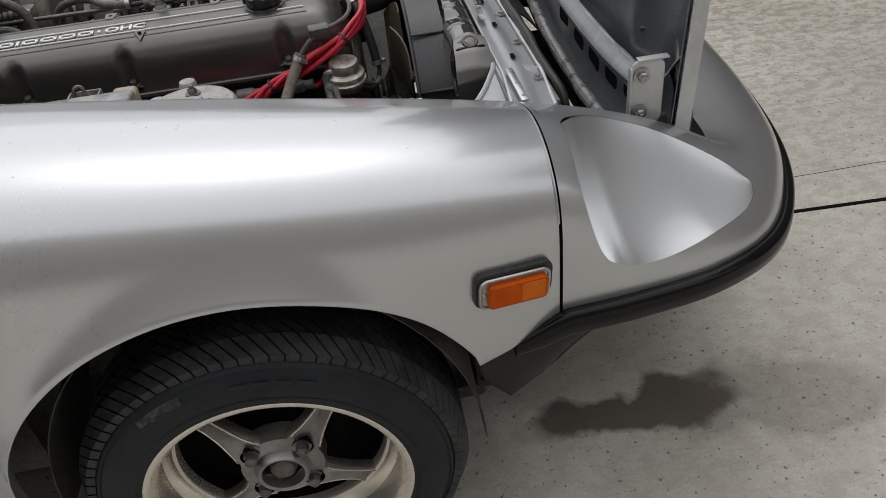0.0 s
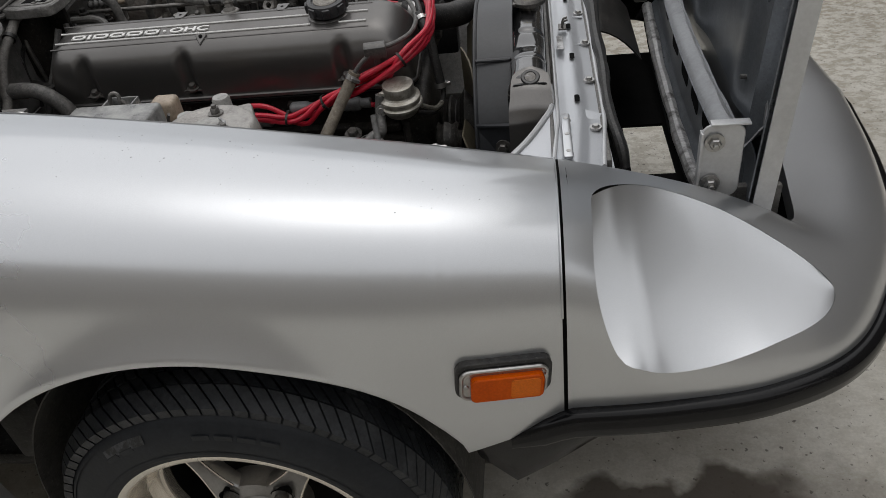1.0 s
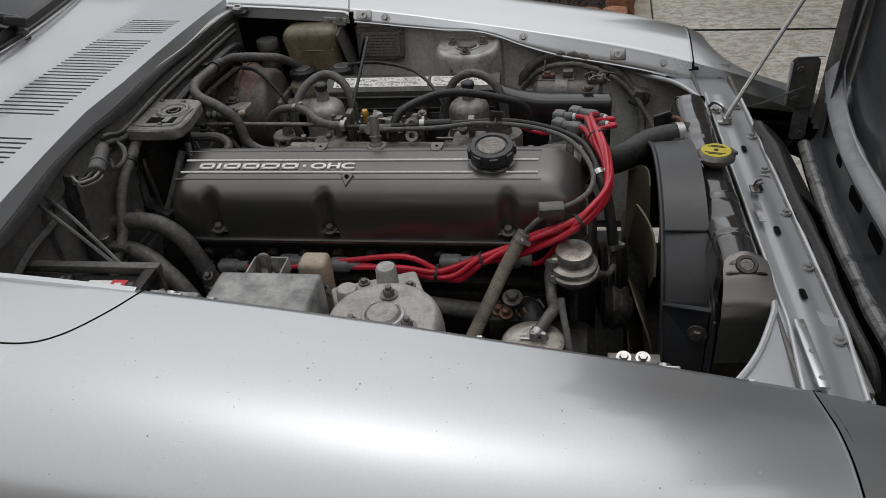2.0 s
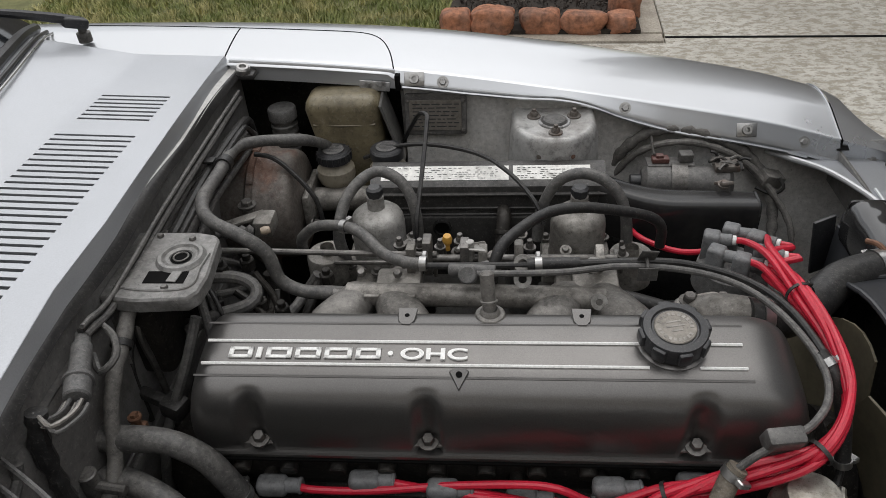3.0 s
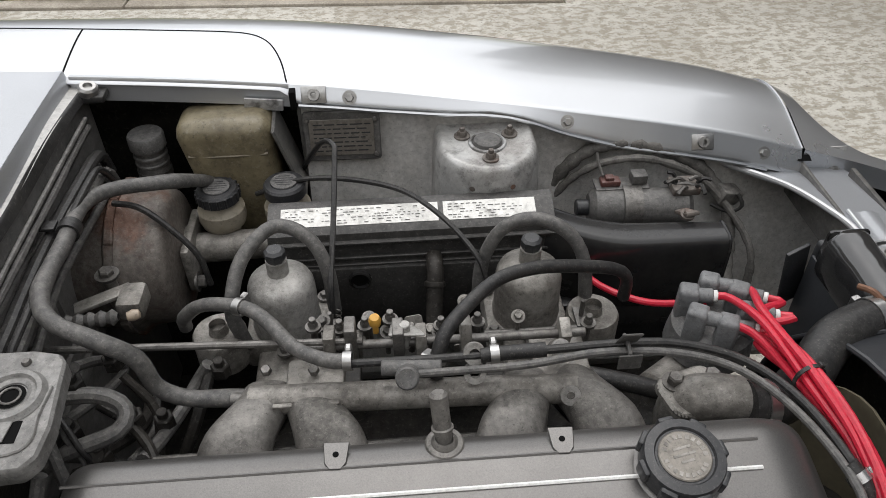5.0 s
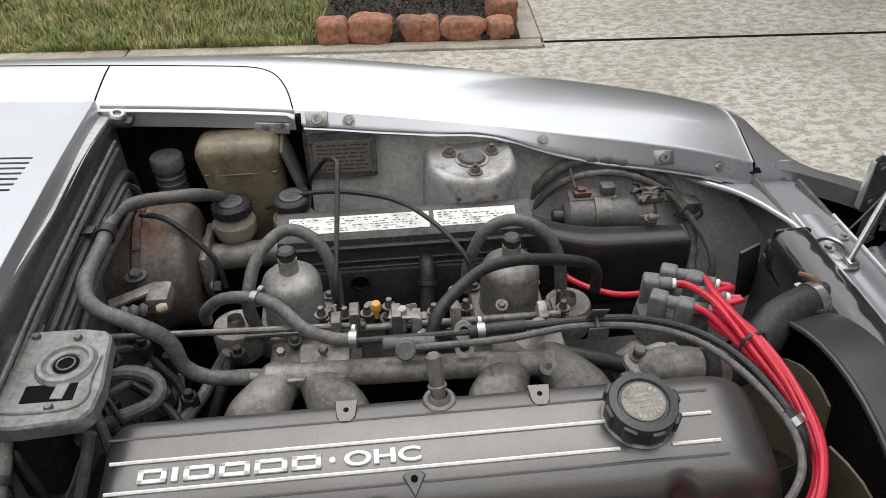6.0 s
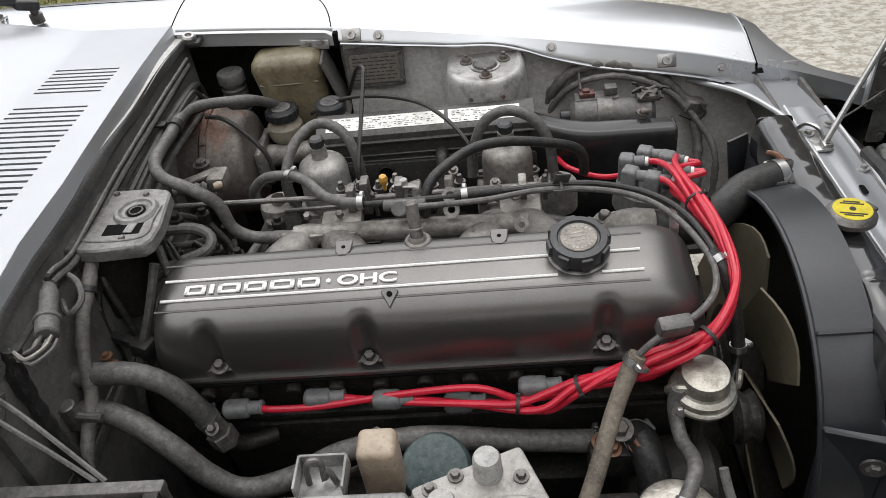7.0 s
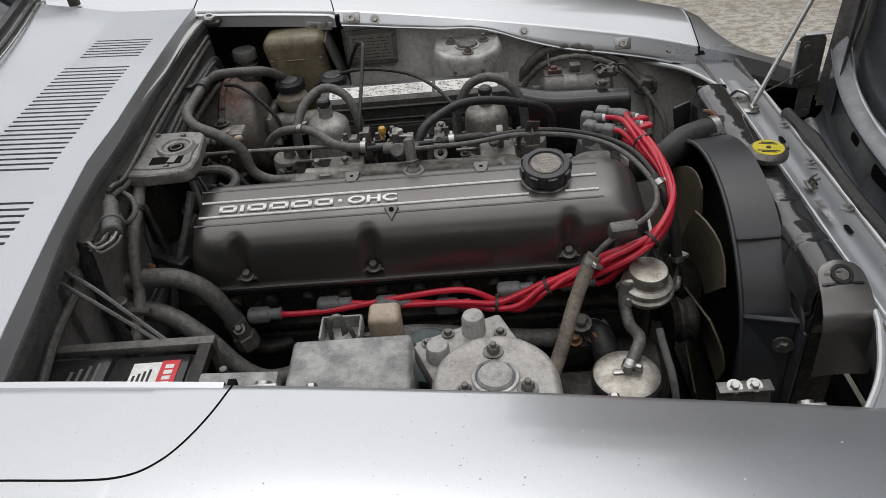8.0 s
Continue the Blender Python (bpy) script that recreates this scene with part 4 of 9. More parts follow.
def build_cowl():
    """The scuttle panel with its louvre slots cut through, its front gutter and the bulkhead below."""
    edge = lambda y: table(y, [-0.512, -0.445, -0.25, -0.12, 0.0, 0.25, 0.512], [0.045, 0.036, 0.018, 0.008, 0.010, 0.000, -0.010])
    groups = ((-0.695, -0.590, 0.252, 0.345, 7), (-0.703, -0.590, -0.137, 0.215, 25), (-0.695, -0.577, -0.47, -0.205, 19))
    ys = {-0.512, 0.512}
    slots = []
    for x0, x1, y0, y1, n in groups:
        for k in range(n):
            a = y0 + (y1 - y0) * k / n
            slots.append((x0, x1, a, a + 0.0052))
            ys |= {a, a + 0.0052}
    for k in range(33):
        ys.add(-0.512 + 1.024 * k / 32)
    ys = sorted(ys)
    ys = [y for k, y in enumerate(ys) if k == 0 or y - ys[k - 1] > 0.0012 or any(abs(y - e) < 1e-6 for s in slots for e in s[2:])]
    xs = sorted({-0.95, -0.90, -0.86, -0.82, -0.78, -0.745, -0.72, -0.553} | {e for g in groups for e in g[:2]} | {-0.63})
    bm = bmesh.new()
    grid = {}

    def vert(x, y):
        if (x, y) not in grid:
            bow = edge(y) if x > -0.56 else 0.0  # the front edge runs aslant
            grid[(x, y)] = bm.verts.new((x + bow, y, cowl_z(x, y) - 0.15 * bow))
        return grid[(x, y)]

    for xa, xb in zip(xs, xs[1:]):
        for ya, yb in zip(ys, ys[1:]):
            if any(s[0] - 1e-6 <= xa and xb <= s[1] + 1e-6 and s[2] - 1e-6 <= ya and yb <= s[3] + 1e-6 for s in slots):
                continue
            bm.faces.new((vert(xa, ya), vert(xb, ya), vert(xb, yb), vert(xa, yb)))
    cowl = part("scuttle_panel", thick(bm, 0.004), PAINT_SCUTTLE, CAR, "silver scuttle panel with rows of louvre slots", 30)
    # The shade under the slots is painted on as a black floor.
    part("duct_floor", box((-0.95, -0.512, 0.80), (-0.56, 0.512, 0.835), 0), GAP, cowl, "air duct floor under the louvres, black for the shade there")
    fall = lambda u: 0.018 + 0.004 * math.sin(3.2 * math.pi * u + 0.6) ** 2
    reach = lambda u: 0.0035 + 0.003 * math.sin(2.6 * math.pi * u + 0.9) ** 2
    foot_x = lambda u: -0.553 + edge(-0.512 + 1.024 * u) + reach(u)
    foot_z = lambda u: cowl_z(-0.553, -0.512 + 1.024 * u) - 0.15 * edge(-0.512 + 1.024 * u) - fall(u)

    def lip_skin(u, v):
        return Vector((foot_x(u) - reach(u) * (1 - v) ** 0.8, -0.512 + 1.024 * u, foot_z(u) + fall(u) * (1 - v**1.3)))
    part("scuttle_lip", thick(sheet(lip_skin, 60, 8), 0.0015), PAINT_SCUTTLE, cowl, "silver folded front edge of the scuttle")
    # the gutter's pale dirty shelf, with a wavy dark rubber edge before it
    shelf = lambda u: 0.001 + 0.011 * table(u, [0.0, 0.52, 0.72, 1.0], [0, 0, 1, 1]) + 0.010 * max(0.0, (u - 0.8) / 0.2) ** 1.5
    gut = sheet(lambda u, v: Vector((foot_x(u) - 0.002 + shelf(u) * v, -0.512 + 1.024 * u, foot_z(u) + 0.001 - 0.002 * v + 0.0012 * math.sin(u * 23))), 60, 6)
    part("gutter_shelf", thick(gut, 0.002), PAINT_DIRTY, CAR, "dirty pale gutter shelf along the bulkhead")
    lap = sheet(lambda u, v: Vector((foot_x(u) + shelf(u) - 0.004 + (0.005 + 0.003 * math.sin(2.4 * math.pi * u + 0.4) ** 2 + 0.005 * table(u, [0.0, 0.52, 0.72, 1.0], [1, 1, 0, 0])) * v, -0.512 + 1.024 * u,
                                     foot_z(u) + 0.001 + 0.003 * math.sin(math.pi * v) - (0.010 + 0.006 * math.sin(3.1 * math.pi * u) ** 2) * v)), 60, 6)
    part("weather_seal", thick(lap, 0.003), RUBBER_DARK, CAR, "wavy black rubber weather strip")
    wall = joined(box((-0.575, -0.52, 0.30), (-0.545, 0.52, 0.872), 0.004), box((-0.546, -0.50, 0.62), (-0.538, 0.50, 0.64), 0.003),
                  box((-0.548, -0.30, 0.66), (-0.534, -0.06, 0.84), 0.012), box((-0.548, 0.10, 0.68), (-0.536, 0.24, 0.83), 0.012))
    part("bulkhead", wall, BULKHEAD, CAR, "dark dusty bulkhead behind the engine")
    part("buffer_bracket", box((-0.545, 0.478, 0.874), (-0.508, 0.506, 0.884), 0.003), RUBBER_DARK, CAR, "black buffer bracket")
    part("bump_stop", lathe([(0, 0.004), (0.005, 0.004), (0.006, 0.008), (0.010, 0.008), (0.0125, 0.005), (0.013, -0.004), (0, -0.004)], pose(-0.528, 0.490, 0.888, 10, 12, 0), 20), CHROME, CAR, "pale bonnet buffer")
    # windscreen, its rubber and the two wipers
    foot = lambda y: Vector((-0.800 - 0.38 * y * y, y, cowl_z(-0.800 - 0.38 * y * y, y) + 0.006))
    for px, py, tip in ((-0.822, 0.555, (-1.02, 0.36, 1.03)), (-0.790, 0.120, (-0.93, -0.12, 1.07))):
        wiper = root("wiper", "black windscreen wiper arm parked on the scuttle", "wiper", group="pair of wipers")
        base = Vector((px, py, cowl_z(px, py)))
        end = Vector(tip)
        part("pivot", lathe([(0.012, -0.004), (0.012, 0.012), (0.007, 0.014), (0.007, 0.024), (0, 0.024)], Matrix.Translation(base), 20), STEEL, wiper, "dull metal wiper spindle")
        way = (end - base).normalized()
        knuckle = base + Vector((0, 0, 0.030))
        head = joined(moved(box((-0.014, -0.012, -0.008), (0.014, 0.030, 0.010), 0.005, 3), aim(knuckle, knuckle + way) @ pose(0, 0, 0, 90)), tube([knuckle, knuckle + way * 0.05 + Vector((0, 0, 0.004)), knuckle + way * 0.16, end], (0.010, 0.004), 8, 0.02))
        part("arm", head, PLASTIC, wiper)
        part("blade", tube([end + Vector((0.03, 0.22, 0.0)), end + Vector((0.004, 0.05, 0.004)), end, end + Vector((-0.004, -0.16, -0.002))], 0.006, 8, 0.02), RUBBER_DARK, wiper)
    glass = material("windscreen_glass", (0.015, 0.017, 0.019), 0.05, 0.0, (0.02, 0.022, 0.024), 20, 4, 0.3, 0.0, vary=0.02)
    part("windscreen", thick(sheet(lambda u, v: foot(-0.60 + 1.2 * u) + Vector((-0.42 * v, 0.10 * v * (1 - 2 * u), 0.34 * v + 0.004)), 24, 8), 0.005), glass, CAR, "raked dark windscreen")
    for d, r, mat in ((0.0, 0.010, RUBBER_DARK), (0.020, 0.0035, RUBBER_DARK), (0.030, 0.0022, CHROME)):
        part("screen_seal", tube([foot(-0.60 + 0.1 * k) + Vector((d, 0, -0.001 - 0.3 * d)) for k in range(13)], r, 8, 0.03), mat, CAR, "black windscreen rubber" if d < 0.03 else "thin bright screen trim")
    # the rest of the body, closing it behind and below
    part("cabin_side", joined(box((-1.9, -0.74, 0.2), (-1.05, 0.74, 0.88), 0.03)), PAINT, CAR)
    part("underbody", box((-1.0, -0.60, 0.20), (0.38, 0.60, 0.235), 0.01), GRIME, CAR, "grimy underbody")
    part("cross_member", box((0.381, -0.45, 0.20), (0.60, 0.45, 0.235), 0.01), GRIME, CAR, "dark tray under the radiator")
    for y in (-0.32, 0.32):
        part("chassis_rail", box((-0.56, y - 0.04, 0.22), (0.52, y + 0.04, 0.36), 0.01), GRIME, CAR, "grimy chassis rail")


def build_hood():
    """The bonnet, hinged at the nose and standing open: outer skin, pressed inner frame, hinge plates and side flanges."""
    hood = root("bonnet", "", "")
    hood.parent = CAR
    tagged(hood, "open bonnet, silver outside with a grey pressed inner frame")
    lean = lambda z: 0.745 + 0.045 * (z - 0.6)
    half = lambda z: 0.480 - 0.01 * (z - 0.6)
    low = lambda y: 0.485 + 0.30 * y * y  # the front edge bows forwards, so it hangs lowest in the middle
    fold_line = lambda y: Vector((0.722, y, low(y)))
    ridge_z = lambda y: 0.614 + 0.20 * y * y + 0.055 * abs(y / 0.44) ** 7
    bead_z = lambda y: 0.631 + 0.16 * y * y + 0.075 * abs(y / 0.44) ** 7

    def outer(u, v):
        y = half(1.2) * (2 * u - 1)
        z = low(y) + (1.80 - low(y)) * v
        return Vector((lean(z) + 0.030 + 0.03 * (1 - (2 * u - 1) ** 2), y, z))
    part("bonnet_skin", thick(sheet(outer, 24, 30), 0.002), PAINT, hood)

    def inner(u, v):
        y = 0.42 * (2 * u - 1)
        z = bead_z(y) + (1.75 - bead_z(y)) * v
        dent = 0.004 * noise.noise((y * 6, z * 5, 1.0)) + 0.010 * math.exp(-((abs(y) - 0.17 - 0.1 * v) / 0.05) ** 2)
        return Vector((lean(z) + 0.033 + 0.018 * (1 - (2 * u - 1) ** 2) - dent, y, z))
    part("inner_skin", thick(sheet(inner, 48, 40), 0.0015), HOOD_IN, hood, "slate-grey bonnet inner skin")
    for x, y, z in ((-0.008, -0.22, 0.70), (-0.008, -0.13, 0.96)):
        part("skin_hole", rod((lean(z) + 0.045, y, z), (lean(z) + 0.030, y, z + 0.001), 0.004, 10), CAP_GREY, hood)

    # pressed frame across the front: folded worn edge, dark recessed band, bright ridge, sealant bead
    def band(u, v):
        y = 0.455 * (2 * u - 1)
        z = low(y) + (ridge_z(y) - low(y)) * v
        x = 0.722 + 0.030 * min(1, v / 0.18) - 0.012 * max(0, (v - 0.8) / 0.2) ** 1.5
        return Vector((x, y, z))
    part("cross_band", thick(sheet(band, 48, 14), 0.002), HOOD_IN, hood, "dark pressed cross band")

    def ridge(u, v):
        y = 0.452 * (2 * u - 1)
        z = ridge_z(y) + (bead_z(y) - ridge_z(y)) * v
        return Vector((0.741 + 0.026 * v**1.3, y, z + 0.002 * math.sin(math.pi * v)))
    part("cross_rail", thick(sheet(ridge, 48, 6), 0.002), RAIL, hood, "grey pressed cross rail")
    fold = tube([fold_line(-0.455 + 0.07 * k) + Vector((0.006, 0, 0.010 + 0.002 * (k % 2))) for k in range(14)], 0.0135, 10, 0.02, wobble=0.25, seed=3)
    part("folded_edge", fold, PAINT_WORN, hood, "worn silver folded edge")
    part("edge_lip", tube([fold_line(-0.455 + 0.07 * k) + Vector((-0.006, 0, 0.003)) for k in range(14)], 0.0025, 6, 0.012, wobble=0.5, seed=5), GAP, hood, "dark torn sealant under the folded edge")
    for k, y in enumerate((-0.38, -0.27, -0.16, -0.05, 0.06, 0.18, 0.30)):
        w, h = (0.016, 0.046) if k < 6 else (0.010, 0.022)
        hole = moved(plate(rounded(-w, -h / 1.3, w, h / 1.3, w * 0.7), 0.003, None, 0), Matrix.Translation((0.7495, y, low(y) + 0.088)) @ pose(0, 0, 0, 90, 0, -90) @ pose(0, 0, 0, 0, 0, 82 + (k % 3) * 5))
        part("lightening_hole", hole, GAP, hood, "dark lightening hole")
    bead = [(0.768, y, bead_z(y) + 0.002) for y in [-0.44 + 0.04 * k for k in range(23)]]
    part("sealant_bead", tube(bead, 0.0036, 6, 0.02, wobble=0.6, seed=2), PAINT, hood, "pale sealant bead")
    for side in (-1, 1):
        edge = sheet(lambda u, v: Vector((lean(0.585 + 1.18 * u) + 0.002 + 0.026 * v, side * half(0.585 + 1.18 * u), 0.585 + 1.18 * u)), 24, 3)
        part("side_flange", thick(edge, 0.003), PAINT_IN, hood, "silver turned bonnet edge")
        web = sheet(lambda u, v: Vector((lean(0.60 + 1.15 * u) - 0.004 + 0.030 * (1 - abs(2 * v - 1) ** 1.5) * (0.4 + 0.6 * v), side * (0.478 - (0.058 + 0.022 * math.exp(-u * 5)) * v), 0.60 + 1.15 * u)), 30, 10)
        # Left channel uses the darker copy: its shade is in the colour.
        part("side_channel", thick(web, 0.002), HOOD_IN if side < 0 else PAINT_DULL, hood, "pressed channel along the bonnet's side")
        beads = [(lean(z) + 0.012, side * (0.405 + 0.035 * math.exp(-(z - 0.70) * 9)), z) for z in (0.70, 0.74, 0.79, 0.9, 1.1, 1.4, 1.72)]
        part("sealant_bead", tube(beads, 0.0036, 6, 0.03), PAINT, hood, "pale sealant bead")
        # hinge plate with two bolts
        y = side * 0.462
        # Same for the left hinge plate, shaded by a darker paint colour.
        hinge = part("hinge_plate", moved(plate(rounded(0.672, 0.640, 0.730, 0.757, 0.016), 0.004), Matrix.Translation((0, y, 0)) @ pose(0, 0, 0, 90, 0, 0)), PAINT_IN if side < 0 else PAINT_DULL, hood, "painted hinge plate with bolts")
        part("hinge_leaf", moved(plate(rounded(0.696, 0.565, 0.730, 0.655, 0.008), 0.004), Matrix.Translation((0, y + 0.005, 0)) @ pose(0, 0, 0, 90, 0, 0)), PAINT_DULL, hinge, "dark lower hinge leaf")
        part("hinge_lip", joined(box((0.672, y - 0.003, 0.650), (0.676, y + 0.010, 0.745), 0.001), box((0.684, y - 0.003, 0.7555), (0.735, y + 0.012, 0.7585), 0.001)), PAINT_IN, hinge)
        for z in (0.732, 0.667):
            p = (0.690, y - 0.004, z)
            b = joined(bolt(p, (0, -1, 0), 0.0085, 0.007), rod(p, (0.690, y - 0.018, z), 0.004, 10)) if side < 0 else bolt(p, (0, -1, 0), 0.008, 0.005)
            part("hinge_bolt", b, CHROME if side < 0 else STEEL, hinge, "hinge bolt")
        part("hinge_bolt", bolt((0.714, y - 0.001, 0.585), (0, -1, 0), 0.007, 0.005), STEEL, hinge)
    stay = root("bonnet_stay", "thin silver stay rod propping the bonnet open", "stay rod")
    part("stay_rod", tube([(0.505, 0.233, 0.728), (0.512, 0.237, 0.740), (0.588, 0.298, 0.85), (0.693, 0.381, 1.0), (0.756, 0.431, 1.09)], 0.0045, 8, 0.05), CHROME, stay)
    part("stay_bracket", joined(box((0.484, 0.218, 0.722), (0.515, 0.278, 0.726), 0.001), bolt((0.492, 0.266, 0.727), (0, 0, 1), 0.006), bolt((0.506, 0.224, 0.727), (0, 0, 1), 0.005), box((0.499, 0.220, 0.726), (0.515, 0.240, 0.733), 0.003),
                                tube([(0.482, 0.282, 0.729), (0.488, 0.268, 0.744), (0.500, 0.250, 0.744), (0.506, 0.243, 0.732)], 0.0035, 6)), CHROME, stay)
    part("tie_wire", tube([(0.53, 0.30, 0.715), (0.60, 0.36, 0.70), (0.70, 0.44, 0.70)], 0.0018, 5), STEEL, stay)


def build_front_panel():
    """The radiator support across the bay's front, its gussets, seal and the dark space in front of it."""
    def fn(u, v):
        y = -0.485 + 0.845 * u
        x = 0.485 + 0.071 * v
        z = 0.722 - 0.008 * v + (0.002 if 0.28 < v < 0.62 else 0)
        if abs(y) > 0.36:
            x -= 0.01 * (abs(y) - 0.36) / 0.12
        return Vector((x, y, z))
    part("radiator_support", thick(sheet(fn, 30, 11), 0.003), PAINT_SCUTTLE, CAR, "bright silver radiator support panel")
    for v, r in ((0.02, 0.0028), (0.98, 0.0030)):
        part("rolled_edge", tube([fn(k / 20, v) + Vector((0, 0, 0.0022)) for k in range(21)], r, 8, 0.03, wobble=0.15, seed=int(v * 50)), PAINT_IN, CAR, "rolled edge of the radiator support")
    for u, v in ((0.12, 0.80), (0.30, 0.78), (0.47, 0.82), (0.63, 0.76), (0.78, 0.80), (0.93, 0.74)):
        p = fn(u, v) + Vector((0, 0, 0.003))
        part("support_bolt", bolt(p, (0, 0, 1), 0.0055, 0.004), CHROME, CAR, "zinc support bolt")
    for u in (0.22, 0.40, 0.55, 0.71):
        p = fn(u, 0.46) + Vector((0, 0, 0.0036))
        part("support_slot", moved(plate(rounded(-0.004, -0.011, 0.004, 0.011, 0.0038), 0.0006, None, 0), Matrix.Translation(p)), GAP, CAR, "dark slot in the radiator support")
    part("support_web", joined(box((0.474, -0.50, 0.655), (0.480, 0.50, 0.722), 0.002), box((0.548, -0.47, 0.52), (0.556, 0.47, 0.716), 0.002)), PAINT_DULL, CAR)
    for side in (-1, 1):
        g = bmesh.new()
        g.faces.new([g.verts.new(p) for p in ((0.479, side * 0.30, 0.7215), (0.553, side * 0.34, 0.716), (0.560, side * 0.47, 0.700), (0.55, side * 0.497, 0.699), (0.365, side * 0.507, 0.708), (0.430, side * 0.43, 0.719), (0.466, side * 0.36, 0.7215))])
        gus = part("gusset", thick(g, 0.003), PAINT_SCUTTLE, CAR, "silver corner gusset")
        part("gusset_rib", tube([(0.478, side * 0.25, 0.7215), (0.4785, side * 0.315, 0.722), (0.464, side * 0.362, 0.7225), (0.430, side * 0.432, 0.7195), (0.365, side * 0.512, 0.708)], 0.0045, 8), PAINT_IN, gus)
        for k in range(3 if side < 0 else 0):
            part("panel_bolt", bolt((0.497, side * (0.375 + 0.045 * k), 0.7285), (0, 0, 1), 0.0045, 0.003), CHROME, CAR)
    for side in (-1, 1):
        part("nose_bolt", bolt((0.537, side * 0.4905, 0.700), (0, -side, 0.3), 0.006, 0.005), CHROME, CAR)
    part("support_strip", box((0.49, -0.48, 0.7275), (0.503, -0.36, 0.732), 0.002), PAINT, CAR)
    part("bay_seal", tube([(0.560, 0.21, 0.722), (0.566, 0.05, 0.722), (0.566, -0.15, 0.720), (0.564, -0.33, 0.716), (0.572, -0.40, 0.700), (0.578, -0.42, 0.67)], (0.012, 0.008), 10, 0.02, wobble=0.35, seed=7), RUBBER_DARK, CAR, "perished black rubber bay seal")
    # Worn pale streak on the support, partly a reflection laid on as colour.
    part("pale_streak", box((0.494, -0.135, 0.7305), (0.505, -0.08, 0.7318), 0.0004, 1), PAINT_WORN, CAR)
    for y in (0.03, -0.09):
        t = bmesh.new()
        t.faces.new([t.verts.new(p) for p in ((0.545, y - 0.005, 0.718), (0.545, y + 0.005, 0.718), (0.528, y, 0.7185))])
        part("paint_tab", thick(t, 0.001), PAINT, CAR)
    clip = joined(tube([(0.505, -0.03, 0.728), (0.508, -0.032, 0.742), (0.515, -0.03, 0.744)], 0.002, 6), tube([(0.505, -0.042, 0.728), (0.508, -0.044, 0.742), (0.515, -0.042, 0.744)], 0.002, 6),
                  box((0.499, -0.048, 0.7275), (0.513, -0.024, 0.731), 0.001))
    part("wire_clip", clip, STEEL, CAR)
    part("lower_crossmember", box((0.56, -0.47, 0.30), (0.62, 0.47, 0.36), 0.01), GRIME, CAR)
    part("nose_bracket", box((0.56, -0.44, 0.56), (0.80, -0.425, 0.64), 0.006), PAINT_DULL, CAR)
    pan = joined(box((0.57, 0.07, 0.45), (0.93, 0.42, 0.456), 0), box((0.57, -0.42, 0.45), (0.90, -0.12, 0.456), 0), box((0.715, -0.12, 0.45), (0.93, 0.07, 0.456), 0), box((0.57, -0.12, 0.45), (0.632, 0.07, 0.456), 0))
    # Black instead of grime, to hold the shade under the nose.
    part("nose_pan", pan, GAP, CAR, "undertray with an opening, painted black as its shade")
    part("horn_panel", thick(sheet(lambda u, v: Vector((0.57 + 0.10 * v, 0.10 + 0.28 * u, 0.66 - 0.07 * v * v)), 6, 6), 0.003), GRIME, CAR)


def build_marker():
    """The side marker lamp on the right wing."""
    m = Matrix.Translation((0.405, -0.7605, 0.6175)) @ pose(0, 0, 0, 88, 0, 11.4) @ pose(0, 0, 0, 0, 0, -5)
    lamp = part("side_marker", moved(plate(rounded(-0.058, -0.034, 0.057, 0.0225, 0.014), 0.016, None, 0.0015), m @ Matrix.Translation((0, 0, 0.009))), RUBBER_DARK, CAR, "amber side marker lamp with a chrome rim on a black gasket")
    part("lamp_base", moved(plate(rounded(-0.052, -0.030, 0.050, 0.013, 0.009), 0.006, None, 0.001), m @ Matrix.Translation((0, 0, 0.0125))), CHROME, lamp, "bright lamp base")
    part("chrome_rim", moved(lathe_rect(0.0505, 0.0215, 0.010, 0.005), m @ Matrix.Translation((-0.001, -0.0085, 0.012))), CHROME, lamp, "chrome rim")
    part("lens", moved(plate(rounded(-0.041, -0.0305, 0.046, 0.0065, 0.007), 0.014, None, 0.0015), m @ Matrix.Translation((0, 0, 0.0205))), AMBER, lamp, "amber lens")
    part("reflector", moved(plate(rounded(0.006, -0.0275, 0.042, 0.0025, 0.003), 0.004, None, 0.001), m @ Matrix.Translation((0, 0, 0.0210))), AMBER_PALE, lamp, "paler ribbed reflector")
    for x, y in ((-0.0465, -0.010), (0.0485, -0.004)):
        part("screw", moved(lathe([(0, 0.003), (0.003, 0.002), (0.004, 0), (0, 0)], None, 10), m @ Matrix.Translation((x, y, 0.0125))), CHROME, lamp)


def lathe_rect(hx, hy, r, t):
    """A rounded rectangular ring of round section."""
    pts = [(x, y, 0) for x, y in rounded(-hx, -hy, hx, hy, r, 4)]
    pts.append(pts[0])
    return tube(pts, t * 0.55, 8, raw=True)


